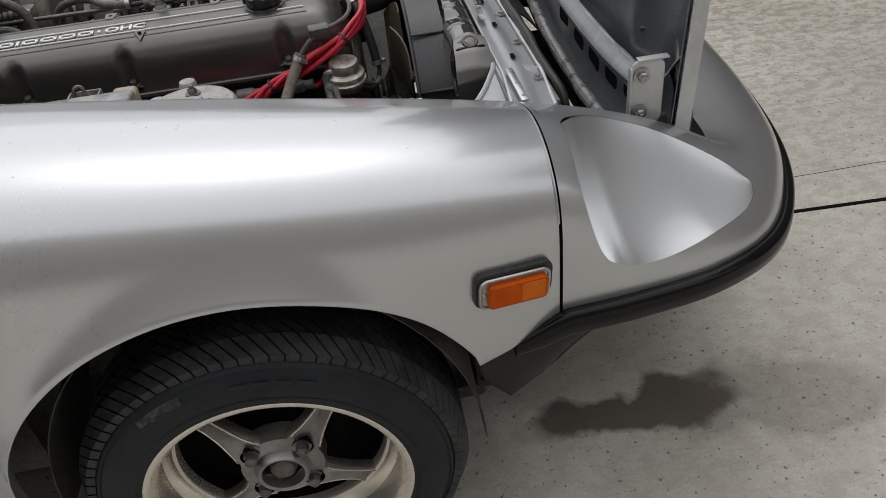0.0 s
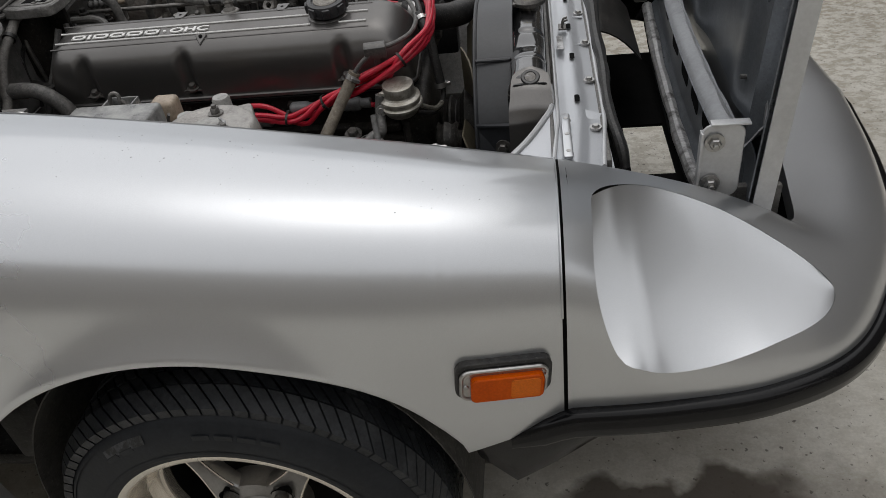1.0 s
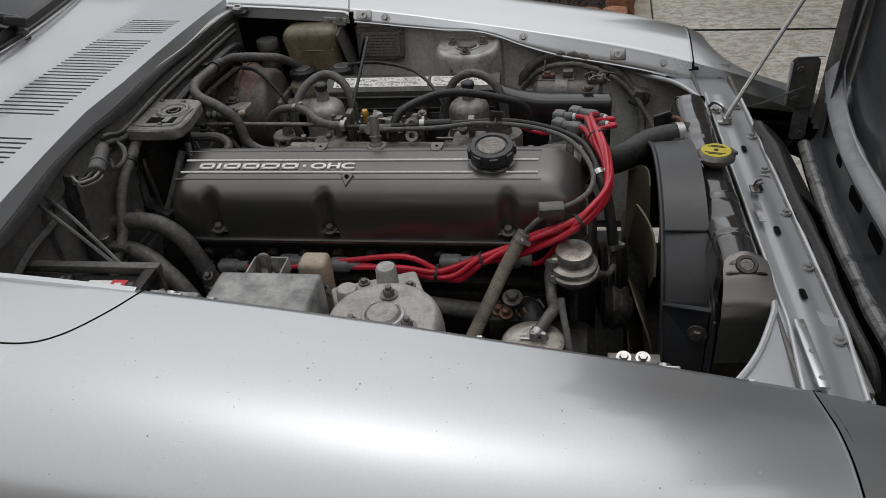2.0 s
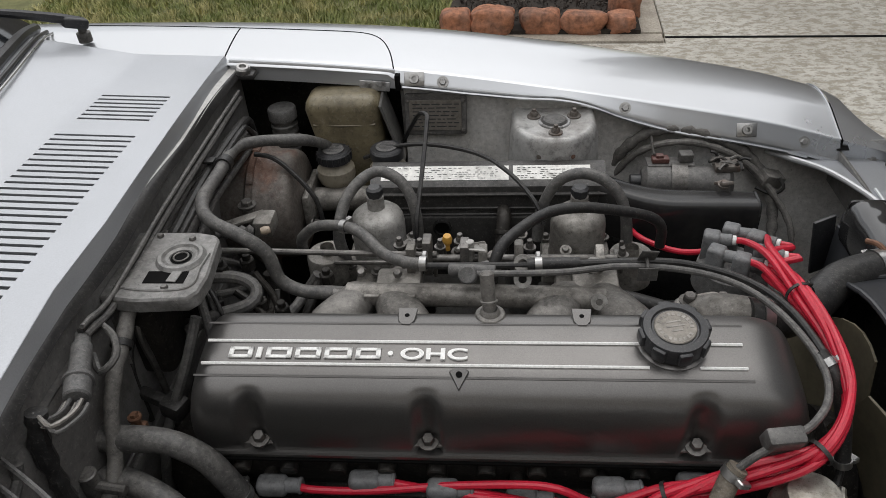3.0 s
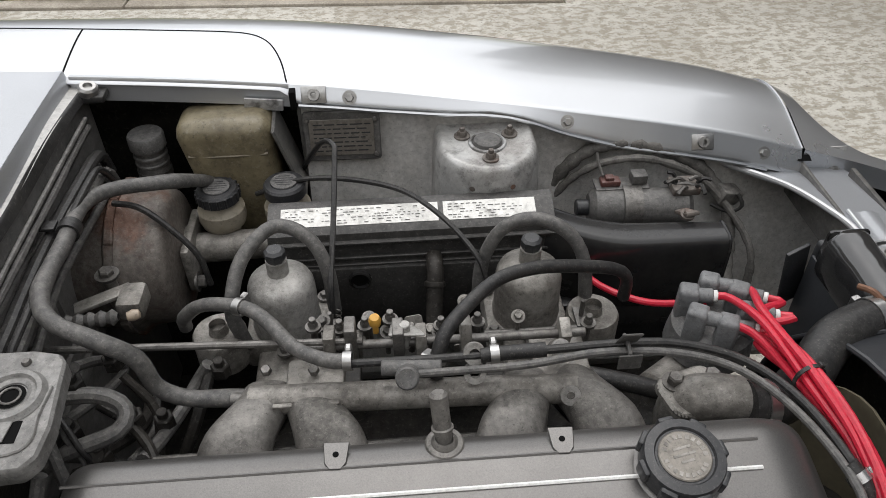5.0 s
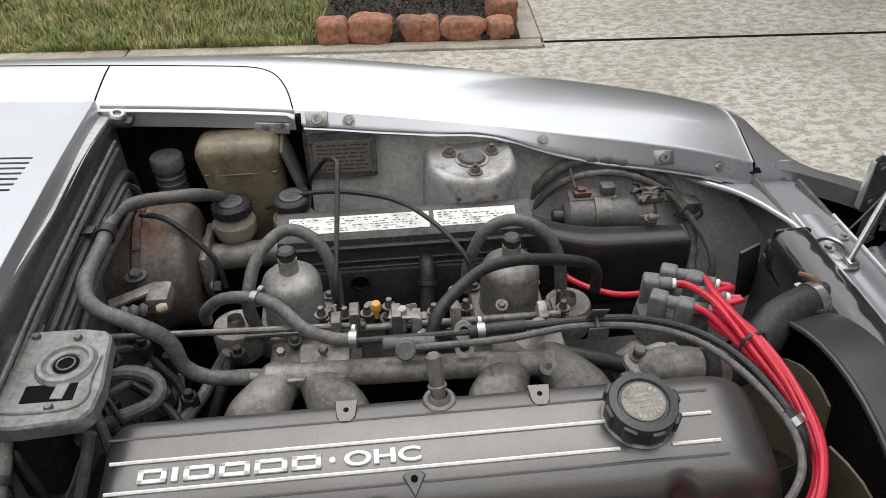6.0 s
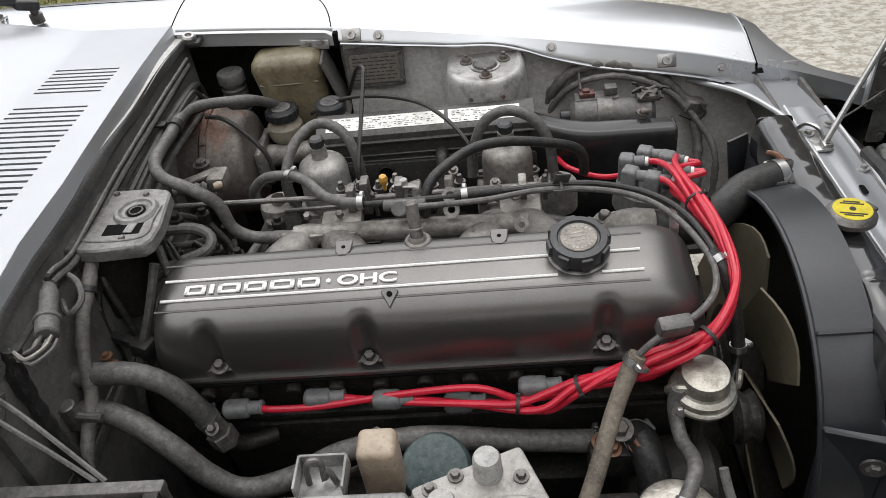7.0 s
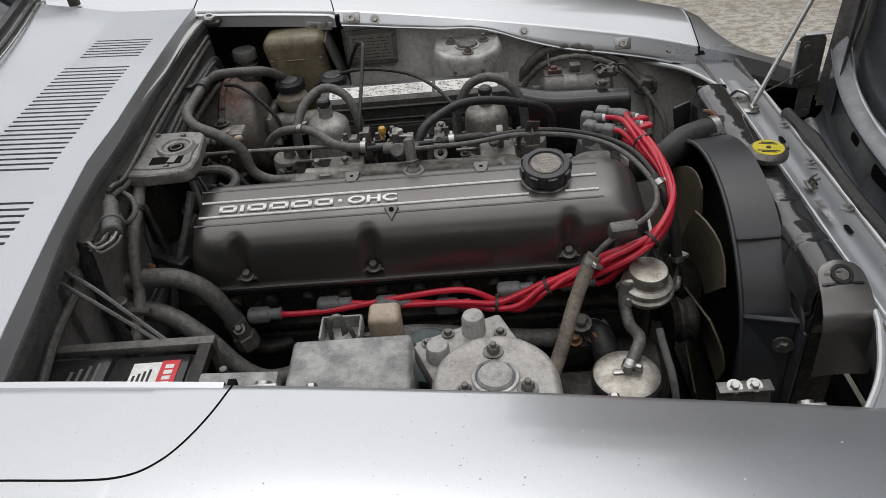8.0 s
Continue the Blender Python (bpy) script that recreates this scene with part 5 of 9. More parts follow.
def build_wheel():
    """The right front wheel: tread, side walls, deep lip, four-spoke centre, nuts and hub; and the arch's dark liner."""
    wheel = root("wheel", "", "")
    wheel.parent = CAR
    tagged(wheel, "worn black tyre on a deep-lipped four-spoke alloy wheel")
    m = Matrix.Translation((0.022, -0.792, 0.299)) @ pose(0, 0, 0, 90, 0, 0)  # local z points outwards, away from the car
    w = 0.205
    prof = [(0.200, 0.0), (0.204, 0.008), (0.222, 0.012), (0.245, 0.009), (0.262, 0.0), (0.276, -0.014), (0.286, -0.024), (0.290, -0.038), (0.291, -w / 2), (0.290, -w + 0.04), (0.284, -w + 0.024),
            (0.262, -w), (0.22, -w - 0.012), (0.198, -w)]
    tyre = part("tyre", lathe(prof, m, 96), TYRE, wheel, "black tyre", 50)
    ridge = joined(lathe([(0.264, 0.000), (0.268, -0.003), (0.271, -0.009), (0.264, -0.006)], m, 96), lathe([(0.213, 0.012), (0.217, 0.0135), (0.221, 0.0125)], m, 96))
    part("sidewall_rib", ridge, TYRE, tyre)
    # tread: slanted blocks in five rows round the tyre
    bm = bmesh.new()
    for row, (z0, z1, slant, cnt) in enumerate(((-0.006, -0.034, 0.10, 84), (-0.037, -0.062, 0.085, 84), (-0.066, -0.092, 0.075, 84), (-0.098, -0.120, -0.06, 80), (-0.126, -0.196, 0.14, 70))):
        for k in range(cnt):
            a0 = 2 * math.pi * (k + 0.5 * (row % 2)) / cnt
            da = 2 * math.pi / cnt * (0.84 if row == 0 else 0.80)
            corners = []
            for r_add in (-0.004, 0.0085):
                for za, aa in ((z0, 0), (z1, slant), (z1, slant + da), (z0, da)):
                    shoulder = 0.015 if (row == 0 and za == z0) or (row == 4 and za == z1) else 0.0
                    r = 0.2905 + r_add - shoulder
                    a = a0 + aa
                    corners.append(bm.verts.new(m @ Vector((r * math.cos(a), r * math.sin(a), za))))
            b, t = corners[:4], corners[4:]
            bm.faces.new(t)
            for i in range(4):
                bm.faces.new((b[i], b[(i + 1) % 4], t[(i + 1) % 4], t[i]))
    part("tread", bm, TREAD, tyre, "slanted tread blocks", 20)
    for a in (70, 77, 84, 91, 118, 125):
        mark = moved(box((-0.012, -0.007, 0), (0.012, 0.007, 0.0015), 0.0005, 1), m @ pose(0, 0, 0, 0, 0, a) @ Matrix.Translation((0.243, 0, 0.0080)) @ pose(0, 0, 0, 0, 0, 90))
        part("raised_mark", mark, TYRE, tyre)
    scuff = material("scuffed_rubber", (0.07, 0.073, 0.077), 0.8, 0.0, (0.03, 0.03, 0.03), 260, 90, 1.0, 0.2, spread=(0.40, 0.56))
    sc = sheet(lambda u, v: m @ Vector(((0.2475 + 0.012 * v) * math.cos(radians(110 + 17 * u)), (0.2475 + 0.012 * v) * math.sin(radians(110 + 17 * u)), 0.0088 - 0.0068 * v + 0.0006)), 14, 4)
    part("kerb_scuff", sc, scuff, tyre, "grey scuffed patch")
    lip = lathe([(0.186, -0.060), (0.187, -0.012), (0.190, 0.000), (0.194, 0.006), (0.200, 0.009), (0.205, 0.008), (0.206, 0.003), (0.203, -0.004)], m, 96)
    dish = lathe([(0.186, -0.060), (0.178, -0.070), (0.174, -0.078), (0.169, -0.080), (0.167, -0.084), (0.167, -0.100)], m, 96)
    part("rim_lip", joined(lip), WHEEL_LIP, wheel, "pale champagne polished rim lip", 40)
    part("rim_dish", dish, WHEEL_LIP, wheel, "champagne rim dish", 40)
    # Disc and drum are near black, so the wheel's inner shade is painted on.
    part("barrel_shadow", lathe([(0.168, -0.090), (0.165, -0.135), (0.06, -0.155), (0.0, -0.155)], m, 48), GAP, wheel, "black disc that paints the shade behind the spokes")
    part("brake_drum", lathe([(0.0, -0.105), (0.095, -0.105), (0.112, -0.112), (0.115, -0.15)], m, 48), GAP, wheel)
    for k in range(4):
        a = 47 + 90 * k
        sp = bmesh.new()
        secs = []
        for r, half, zt, zb in ((0.030, 0.030, -0.040, -0.060), (0.060, 0.030, -0.042, -0.064), (0.085, 0.021, -0.050, -0.074), (0.110, 0.0155, -0.060, -0.084), (0.135, 0.0135, -0.069, -0.092), (0.155, 0.015, -0.075, -0.098), (0.176, 0.021, -0.080, -0.102)):
            ring = []
            for y, z in ((-half, zb), (-half, zt - 0.003), (-half * 0.90, zt), (-half * 0.74, zt), (0, zt - 0.007), (half * 0.74, zt), (half * 0.90, zt), (half, zt - 0.003), (half, zb)):
                ring.append(sp.verts.new(m @ pose(0, 0, 0, 0, 0, a) @ Vector((r, y, z))))
            secs.append(ring)
        for p, q in zip(secs, secs[1:]):
            for i in range(8):
                sp.faces.new((p[i], p[i + 1], q[i + 1], q[i]))
        spoke = part("spoke", sp, SPOKE, wheel, "", 40)
        # Pale rods put the polished edges' highlight into the colour.
        for e in (-1, 1):
            edge = [m @ pose(0, 0, 0, 0, 0, a) @ Vector((r, e * half * 0.93, zt - 0.001)) for r, half, zt in ((0.066, 0.028, -0.043), (0.085, 0.021, -0.050), (0.110, 0.0155, -0.060), (0.135, 0.0135, -0.069), (0.155, 0.015, -0.075), (0.170, 0.019, -0.079))]
            part("spoke_edge", tube(edge, 0.0017, 6, 0.012), WHEEL_LIP, spoke, "pale rod for the polished edge and its highlight")
        nut_m = m @ pose(0, 0, 0, 0, 0, a) @ Matrix.Translation((0.0572, 0, -0.044))
        seat = lathe([(0.0175, 0.004), (0.016, 0.0045), (0.0135, -0.004), (0.0135, -0.012)], nut_m, 24)
        # The seat's recess shade is its black colour.
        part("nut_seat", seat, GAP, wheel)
        part("wheel_nut", lathe([(0, 0.022), (0.005, 0.021), (0.0085, 0.017), (0.0105, 0.016), (0.0105, -0.008), (0, -0.008)], nut_m, 6), STEEL, wheel, "steel wheel nut")
    part("wheel_centre", joined(lathe([(0.034, -0.026), (0.039, -0.024), (0.042, -0.028), (0.046, -0.038), (0.066, -0.043), (0.070, -0.075)], m, 40), lathe([(0.034, -0.026), (0.034, -0.085), (0, -0.085)], m, 40)), SPOKE, wheel, "ringed wheel centre", 40)
    part("hub_cap", lathe([(0, -0.030), (0.010, -0.030), (0.016, -0.032), (0.020, -0.036), (0.0235, -0.046), (0.0235, -0.085)], m, 24), RUSTY, wheel, "rusty hub dust cap")
    liner = sheet(lambda u, v: Vector((ARCH_X + (ARCH_R - 0.022) * math.cos(math.pi * u), -0.755 + 0.30 * v, ARCH_Z + (ARCH_R - 0.022) * math.sin(math.pi * u) - 0.06 * (1 - math.sin(math.pi * u)))), 32, 6)
    part("arch_liner", thick(liner, 0.002), LINER, CAR, "dark wheel arch liner")
    part("arch_panel", box((-0.50, -0.60, 0.22), (-0.40, -0.45, 0.62), 0.01), PAINT_DULL, CAR)
    part("arch_panel", box((0.36, -0.60, 0.22), (0.40, -0.45, 0.50), 0.01), GRIME, CAR)
    part("suspension_leg", joined(rod((-0.01, -0.57, 0.24), (-0.008, -0.46, 0.74), 0.03, 16), rod((0, -0.60, 0.24), (0, -0.2, 0.25), 0.02, 10)), GRIME, CAR)
    part("axle_stub", rod((0, -0.66, 0.297), (0, -0.50, 0.297), 0.045, 20), GRIME, CAR)


def build_left_wheel():
    m = Matrix.Translation((0, 0.70, 0.297)) @ pose(0, 0, 0, 90, 0, 0)
    wheel = root("wheel", "", "")
    wheel.parent = CAR
    part("tyre", lathe([(0.19, -0.10), (0.22, -0.105), (0.27, -0.095), (0.297, -0.07), (0.297, 0.07), (0.27, 0.095), (0.22, 0.105), (0.19, 0.10)], m, 64), TYRE, wheel, "black tyre")
    part("rim_dish", lathe([(0.19, 0.10), (0.18, 0.05), (0.0, 0.04)], m, 48), WHEEL_LIP, wheel)


def build_drops():
    """Rain drops on the top of the right wing."""
    rng = random.Random(2)
    bm = bmesh.new()
    for k in range(150):
        x, f = rng.uniform(-0.42, 0.40), abs(rng.gauss(0.26, 0.10))
        pr = fender_profile(x, 100)
        y, z = pr[min(70, int(f * 99))]
        r = 0.0005 + 0.0008 * rng.random() ** 3
        b = lathe([(0, r * 0.55), (r * 0.6, r * 0.42), (r, 0), (0, -0.001)], pose(x, -y, z, rng.uniform(-8, 8)), 6)
        me = bpy.data.meshes.new("tmp")
        b.to_mesh(me)
        b.free()
        bm.from_mesh(me)
        bpy.data.meshes.remove(me)
    thing("water_drops", bm, DROPS, "a few clear water drops on the silver wing", "drops", kind="stuff")


build_shell()
build_inner_wings()
build_wing_bolts()
build_cowl()
build_hood()
build_front_panel()
build_marker()
build_wheel()
build_left_wheel()
build_drops()


# ---- the engine ----
COVER = pose(0, -0.053, 0.703, 10, 0, 0)  # the engine leans to the car's right
BOLT_X = (-0.368, -0.174, 0.119)


def cover_surface(u, v):
    """u along the cover, v across it from the right base over the top to the left base."""
    x0, x1 = -0.447, 0.243
    a = math.pi * v
    n = 3.6
    c, s = math.cos(a), math.sin(a)
    y = (-0.085 if c > 0 else -0.061) * math.copysign(abs(c) ** (2 / n), c)
    z = 0.103 * abs(s) ** (2 / n)
    # rounded ends
    t = u * (x1 - x0)
    d0, d1 = t / 0.045, (x1 - x0 - t) / 0.075
    k = 1.0
    for d, p in ((d0, 3.0), (d1, 2.4)):
        if d < 1:
            k = min(k, max(0.0, 1 - (1 - d) ** p) ** (1 / p))
    k = 0.0 + k
    x = x0 + t
    squeeze = 0.80 + 0.20 * k
    z *= k
    y *= squeeze
    if y < -0.055 and z < 0.095:  # scallops above the hold-down bolts
        for b in BOLT_X:
            w = abs(x - b) / 0.018
            if w < 1:
                y -= math.copysign(0.014 * (1 - w * w) ** 1.5 * min(1, (0.098 - z) / 0.03), y)
    return COVER @ Vector((x, y, z))


def cover_top(x, y, lift=0.0):
    """A place on the cover's top at local y."""
    z = 0.103 * max(0.0, 1 - abs(y / (0.085 if y < 0 else 0.061)) ** 3.6) ** (1 / 3.6)
    return COVER @ Vector((x, y, z + lift))


def build_engine():
    engine = root("engine", "black straight-six engine with a crackle-finish valve cover", "engine")
    cover = part("valve_cover", sheet(cover_surface, 150, 48), CRINKLE, engine, "satin black valve cover with white stripes", 50)
    skirt = [(x, y) for x, y in rounded(-0.452, -0.090, 0.246, 0.066, 0.03, 6)]
    part("cover_flange", plate(skirt, 0.010, COVER @ Matrix.Translation((0, 0, 0.004)), 0.002), CRINKLE, cover)
    part("gasket", plate(rounded(-0.449, -0.092, 0.244, 0.068, 0.03, 6), 0.004, COVER @ Matrix.Translation((0, 0, -0.006)), 0.0005), GAP, cover)
    for y, x1, x2, x3 in ((-0.0040, 0.058, 0.122, 0.165), (-0.0340, 0.064, 0.116, 0.165)):
        for a, b in ((-0.424, x1), (x2, x3)):
            line = [cover_top(a + (b - a) * k / 12, y, 0.0008) for k in range(13)]
            part("white_stripe", tube(line, 0.0019, 6, raw=True), WHITE, cover, "raised white stripe")
    for y in (0.0225, -0.0475):
        line = [cover_top(-0.43 + 0.60 * k / 12, y, -0.0002) for k in range(13)]
        part("moulded_rib", tube(line, 0.0016, 6, raw=True), CRINKLE, cover)
    # cast script between the stripes: maker's name as plain slabs, then the type in letters
    slope = COVER @ pose(0, 0, 0.1022, -1.5, 0, 0)
    for k, (x, w) in enumerate(((-0.3955, 0.027), (-0.364, 0.006), (-0.353, 0.029), (-0.320, 0.029), (-0.287, 0.031), (-0.252, 0.028))):
        bars = ((0, 0.0145, 0, w),) if w < 0.01 else ((0.0105, 0.0145, 0, w), (0.0, 0.004, 0, w), (0.0, 0.0145, 0, 0.0055), (0.0, 0.0145, w - 0.0055, w))
        b = joined(*[box((x + c, -0.0270 + a, 0), (x + d, -0.0270 + bb, 0.0022), 0.0004, 1) for a, bb, c, d in bars])
        part("script_slab", moved(b, slope), WHITE, cover)
    part("script_dot", lathe([(0, 0.002), (0.003, 0.002), (0.0034, 0)], slope @ Matrix.Translation((-0.2135, -0.0195, 0)), 12), WHITE, cover)
    font = bpy.data.curves.new("script", "FONT")
    font.body, font.size, font.extrude, font.offset = "OHC", 0.0205, 0.0012, 0.0005
    txt = new("script_letters", font)
    txt.matrix_world = slope @ Matrix.Translation((-0.203, -0.0270, 0.0012)) @ Matrix.Diagonal((1.62, 1, 1, 1))
    bpy.context.view_layer.update()
    me = bpy.data.meshes.new_from_object(txt)
    me.transform(txt.matrix_world)
    bpy.data.objects.remove(txt)
    ob = new("script_letters", me)
    me.materials.append(WHITE)
    ob.parent = cover
    # tabs, hold-down bolts
    for x in (-0.2, -0.002):
        tm = Matrix.Translation(cover_top(x, 0.0350, 0.0035)) @ pose(0, 0, 0, 4, 0, -2)
        tab = plate([(-0.0050, -0.014), (0.0050, -0.014), (0.0095, -0.008), (0.0115, 0.012), (-0.0115, 0.012), (-0.0095, -0.008)], 0.0022, tm, 0.0006)
        part("lifting_tab", tab, CRINKLE, cover, "cast tab with a hole")
        part("tab_hole", lathe([(0, 0.0004), (0.0028, 0.0004), (0.0028, -0.002)], tm, 12), GAP, cover)
    arrow = plate([(-0.011, 0.008), (0, -0.013), (0.011, 0.008), (0.006, 0.012), (-0.006, 0.012)], 0.005, Matrix.Translation(cover_top(-0.137, -0.050, 0.003)) @ pose(0, 0, 0, 32), 0.001)
    part("arrow_boss", arrow, CRINKLE, cover, "small cast arrow boss")
    part("boss_hole", lathe([(0, 0.0006), (0.0035, 0.0006), (0.0035, -0.002)], Matrix.Translation(cover_top(-0.137, -0.046, 0.0042)) @ pose(0, 0, 0, 32), 12), GAP, cover)
    for x in BOLT_X:
        p = COVER @ Vector((x, -0.0775, 0.0185))
        part("hold_down_bolt", joined(bolt(p, (0, -0.35, 1), 0.0075, 0.008), moved(box((-0.018, -0.007, -0.004), (0.018, 0.007, -0.001), 0.001, 1), aim(p, p + Vector((0, -0.35, 1))))), STEEL, cover, "hold-down bolt and clip")
        p = COVER @ Vector((x, 0.0580, 0.012))
        part("hold_down_bolt", bolt(p, (0, 0.35, 1), 0.0075, 0.008), STEEL, cover)
    # oil filler cap
    cm = Matrix.Translation(cover_top(0.092, 0.0, -0.004)) @ pose(0, 0, 0, 9)
    cap = part("oil_filler_cap", lathe([(0, 0.030), (0.021, 0.0300), (0.0225, 0.0285), (0.0245, 0.0285), (0.026, 0.031), (0.0335, 0.030), (0.035, 0.027), (0.035, 0.010), (0.030, 0.007), (0.029, 0.0)], cm, 44), PLASTIC, cover, "ribbed black oil filler cap with a raised badge")
    for k in range(8):
        part("cap_grip", moved(box((0.032, -0.0075, 0.011), (0.0385, 0.0075, 0.028), 0.0025), cm @ pose(0, 0, 0, 0, 0, 45 * k + 10)), PLASTIC, cap)
    part("filler_collar", lathe([(0.036, 0.0), (0.0375, 0.004), (0.033, 0.006), (0.028, 0.006)], cm, 40), CRINKLE, cover)
    disc = part("badge_disc", lathe([(0, 0.0303), (0.0215, 0.0303), (0.0225, 0.0295)], cm, 36), BRONZE, cap, "worn bronze badge")
    marks = [moved(box((-0.0016, 0.0152, 0.0302), (0.0016, 0.0192, 0.0306), 0, 1), cm @ pose(0, 0, 0, 0, 0, 17 * k)) for k in range(21) if k not in (5, 15)]
    marks += [moved(box((-w, y - 0.0011, 0.0302), (w, y + 0.0011, 0.0306), 0, 1), cm @ pose(0, 0, 0, 0, 0, 12)) for y, w in ((0.007, 0.008), (0.001, 0.010), (-0.005, 0.006))]
    part("cap_badge", joined(*marks), ALLOY_DARK, disc)
    # breather stub on the top
    b0 = cover_top(-0.105, 0.0395, -0.001)
    part("breather_collar", lathe([(0.0165, 0.0), (0.0175, 0.003), (0.0160, 0.005), (0.0120, 0.006), (0.0100, 0.010), (0.0085, 0.012)], Matrix.Translation(b0), 28), CASTING, cover)
    top = b0 + Vector((-0.004, 0.020, 0.050))
    part("breather_pipe", joined(rod(b0, top, 0.0082, 18, 0.35), lathe([(0.0084, 0.0), (0.0100, 0.001), (0.0100, 0.003), (0.0084, 0.004)], aim(b0.lerp(top, 0.30), top), 20)), CASTING, cover, "short dull alloy breather pipe")
    # head and block
    head = joined(moved(box((-0.435, -0.080, -0.115), (0.225, 0.068, -0.006), 0.006), COVER), moved(box((-0.42, -0.096, -0.102), (0.20, -0.07, -0.085), 0.004), COVER))
    part("cylinder_head", head, GRIME, engine, "grimy cylinder head")
    part("engine_block", joined(moved(box((-0.43, -0.095, -0.42), (0.22, 0.10, -0.115), 0.01), COVER), moved(box((-0.40, -0.13, -0.34), (0.18, -0.09, -0.26), 0.01), COVER)), GRIME, engine, "black oily engine block")
    part("front_cover", moved(box((0.20, -0.10, -0.40), (0.262, 0.10, -0.03), 0.02, 3), COVER), GRIME, engine)
    for k in range(11):
        x = -0.40 + 0.058 * k
        part("head_boss", rod(COVER @ Vector((x, -0.080, -0.03)), COVER @ Vector((x, -0.094, -0.032)), 0.011, 12), GRIME, engine)
    # pulleys and fan
    for x, y, z, r in ((0.285, -0.02, 0.53, 0.062), (0.287, -0.155, 0.575, 0.036)):
        m = Matrix.Translation((x, y, z)) @ pose(0, 0, 0, 0, 90, 0)
        part("pulley", lathe([(0, 0.030), (r * 0.5, 0.030), (r * 0.6, 0.022), (r * 0.9, 0.024), (r, 0.020), (r * 0.86, 0.012), (r * 0.86, 0.010), (r, 0.002), (r, -0.002), (r * 0.86, -0.008), (r, -0.014), (r * 0.5, -0.02), (0, -0.02)], m, 36), GRIME, engine, "dark grooved pulley")
    part("alternator", joined(lathe([(0, 0.06), (0.05, 0.058), (0.062, 0.045), (0.064, 0.02), (0.06, -0.05), (0.04, -0.06), (0, -0.06)], Matrix.Translation((0.20, -0.20, 0.50)) @ pose(0, 0, 0, 0, 90, 0), 32)), GRIME, engine, "dark alternator")
    fan = root("cooling_fan", "olive plastic cooling fan inside the black shroud", "fan")
    fm = Matrix.Translation((0.335, -0.015, 0.53)) @ pose(0, 0, 0, 0, 90, 0)
    part("fan_hub", lathe([(0, 0.025), (0.05, 0.022), (0.075, 0.01), (0.08, -0.02), (0.03, -0.045), (0, -0.045)], fm, 40), GRIME, fan, "dark fan clutch hub")
    for k in range(7):
        bl = sheet(lambda u, v: fm @ pose(0, 0, 0, 0, 0, 360 / 7 * k + 8) @ Vector((0.07 + 0.135 * u - 0.02 * (2 * v - 1) ** 2 * u, (v - 0.5) * (0.085 + 0.040 * u), 0.034 * (v - 0.5) * (1 - 0.3 * u) + 0.010 * math.sin(math.pi * v))), 8, 6)
        part("fan_blade", thick(bl, 0.003), FAN, fan)


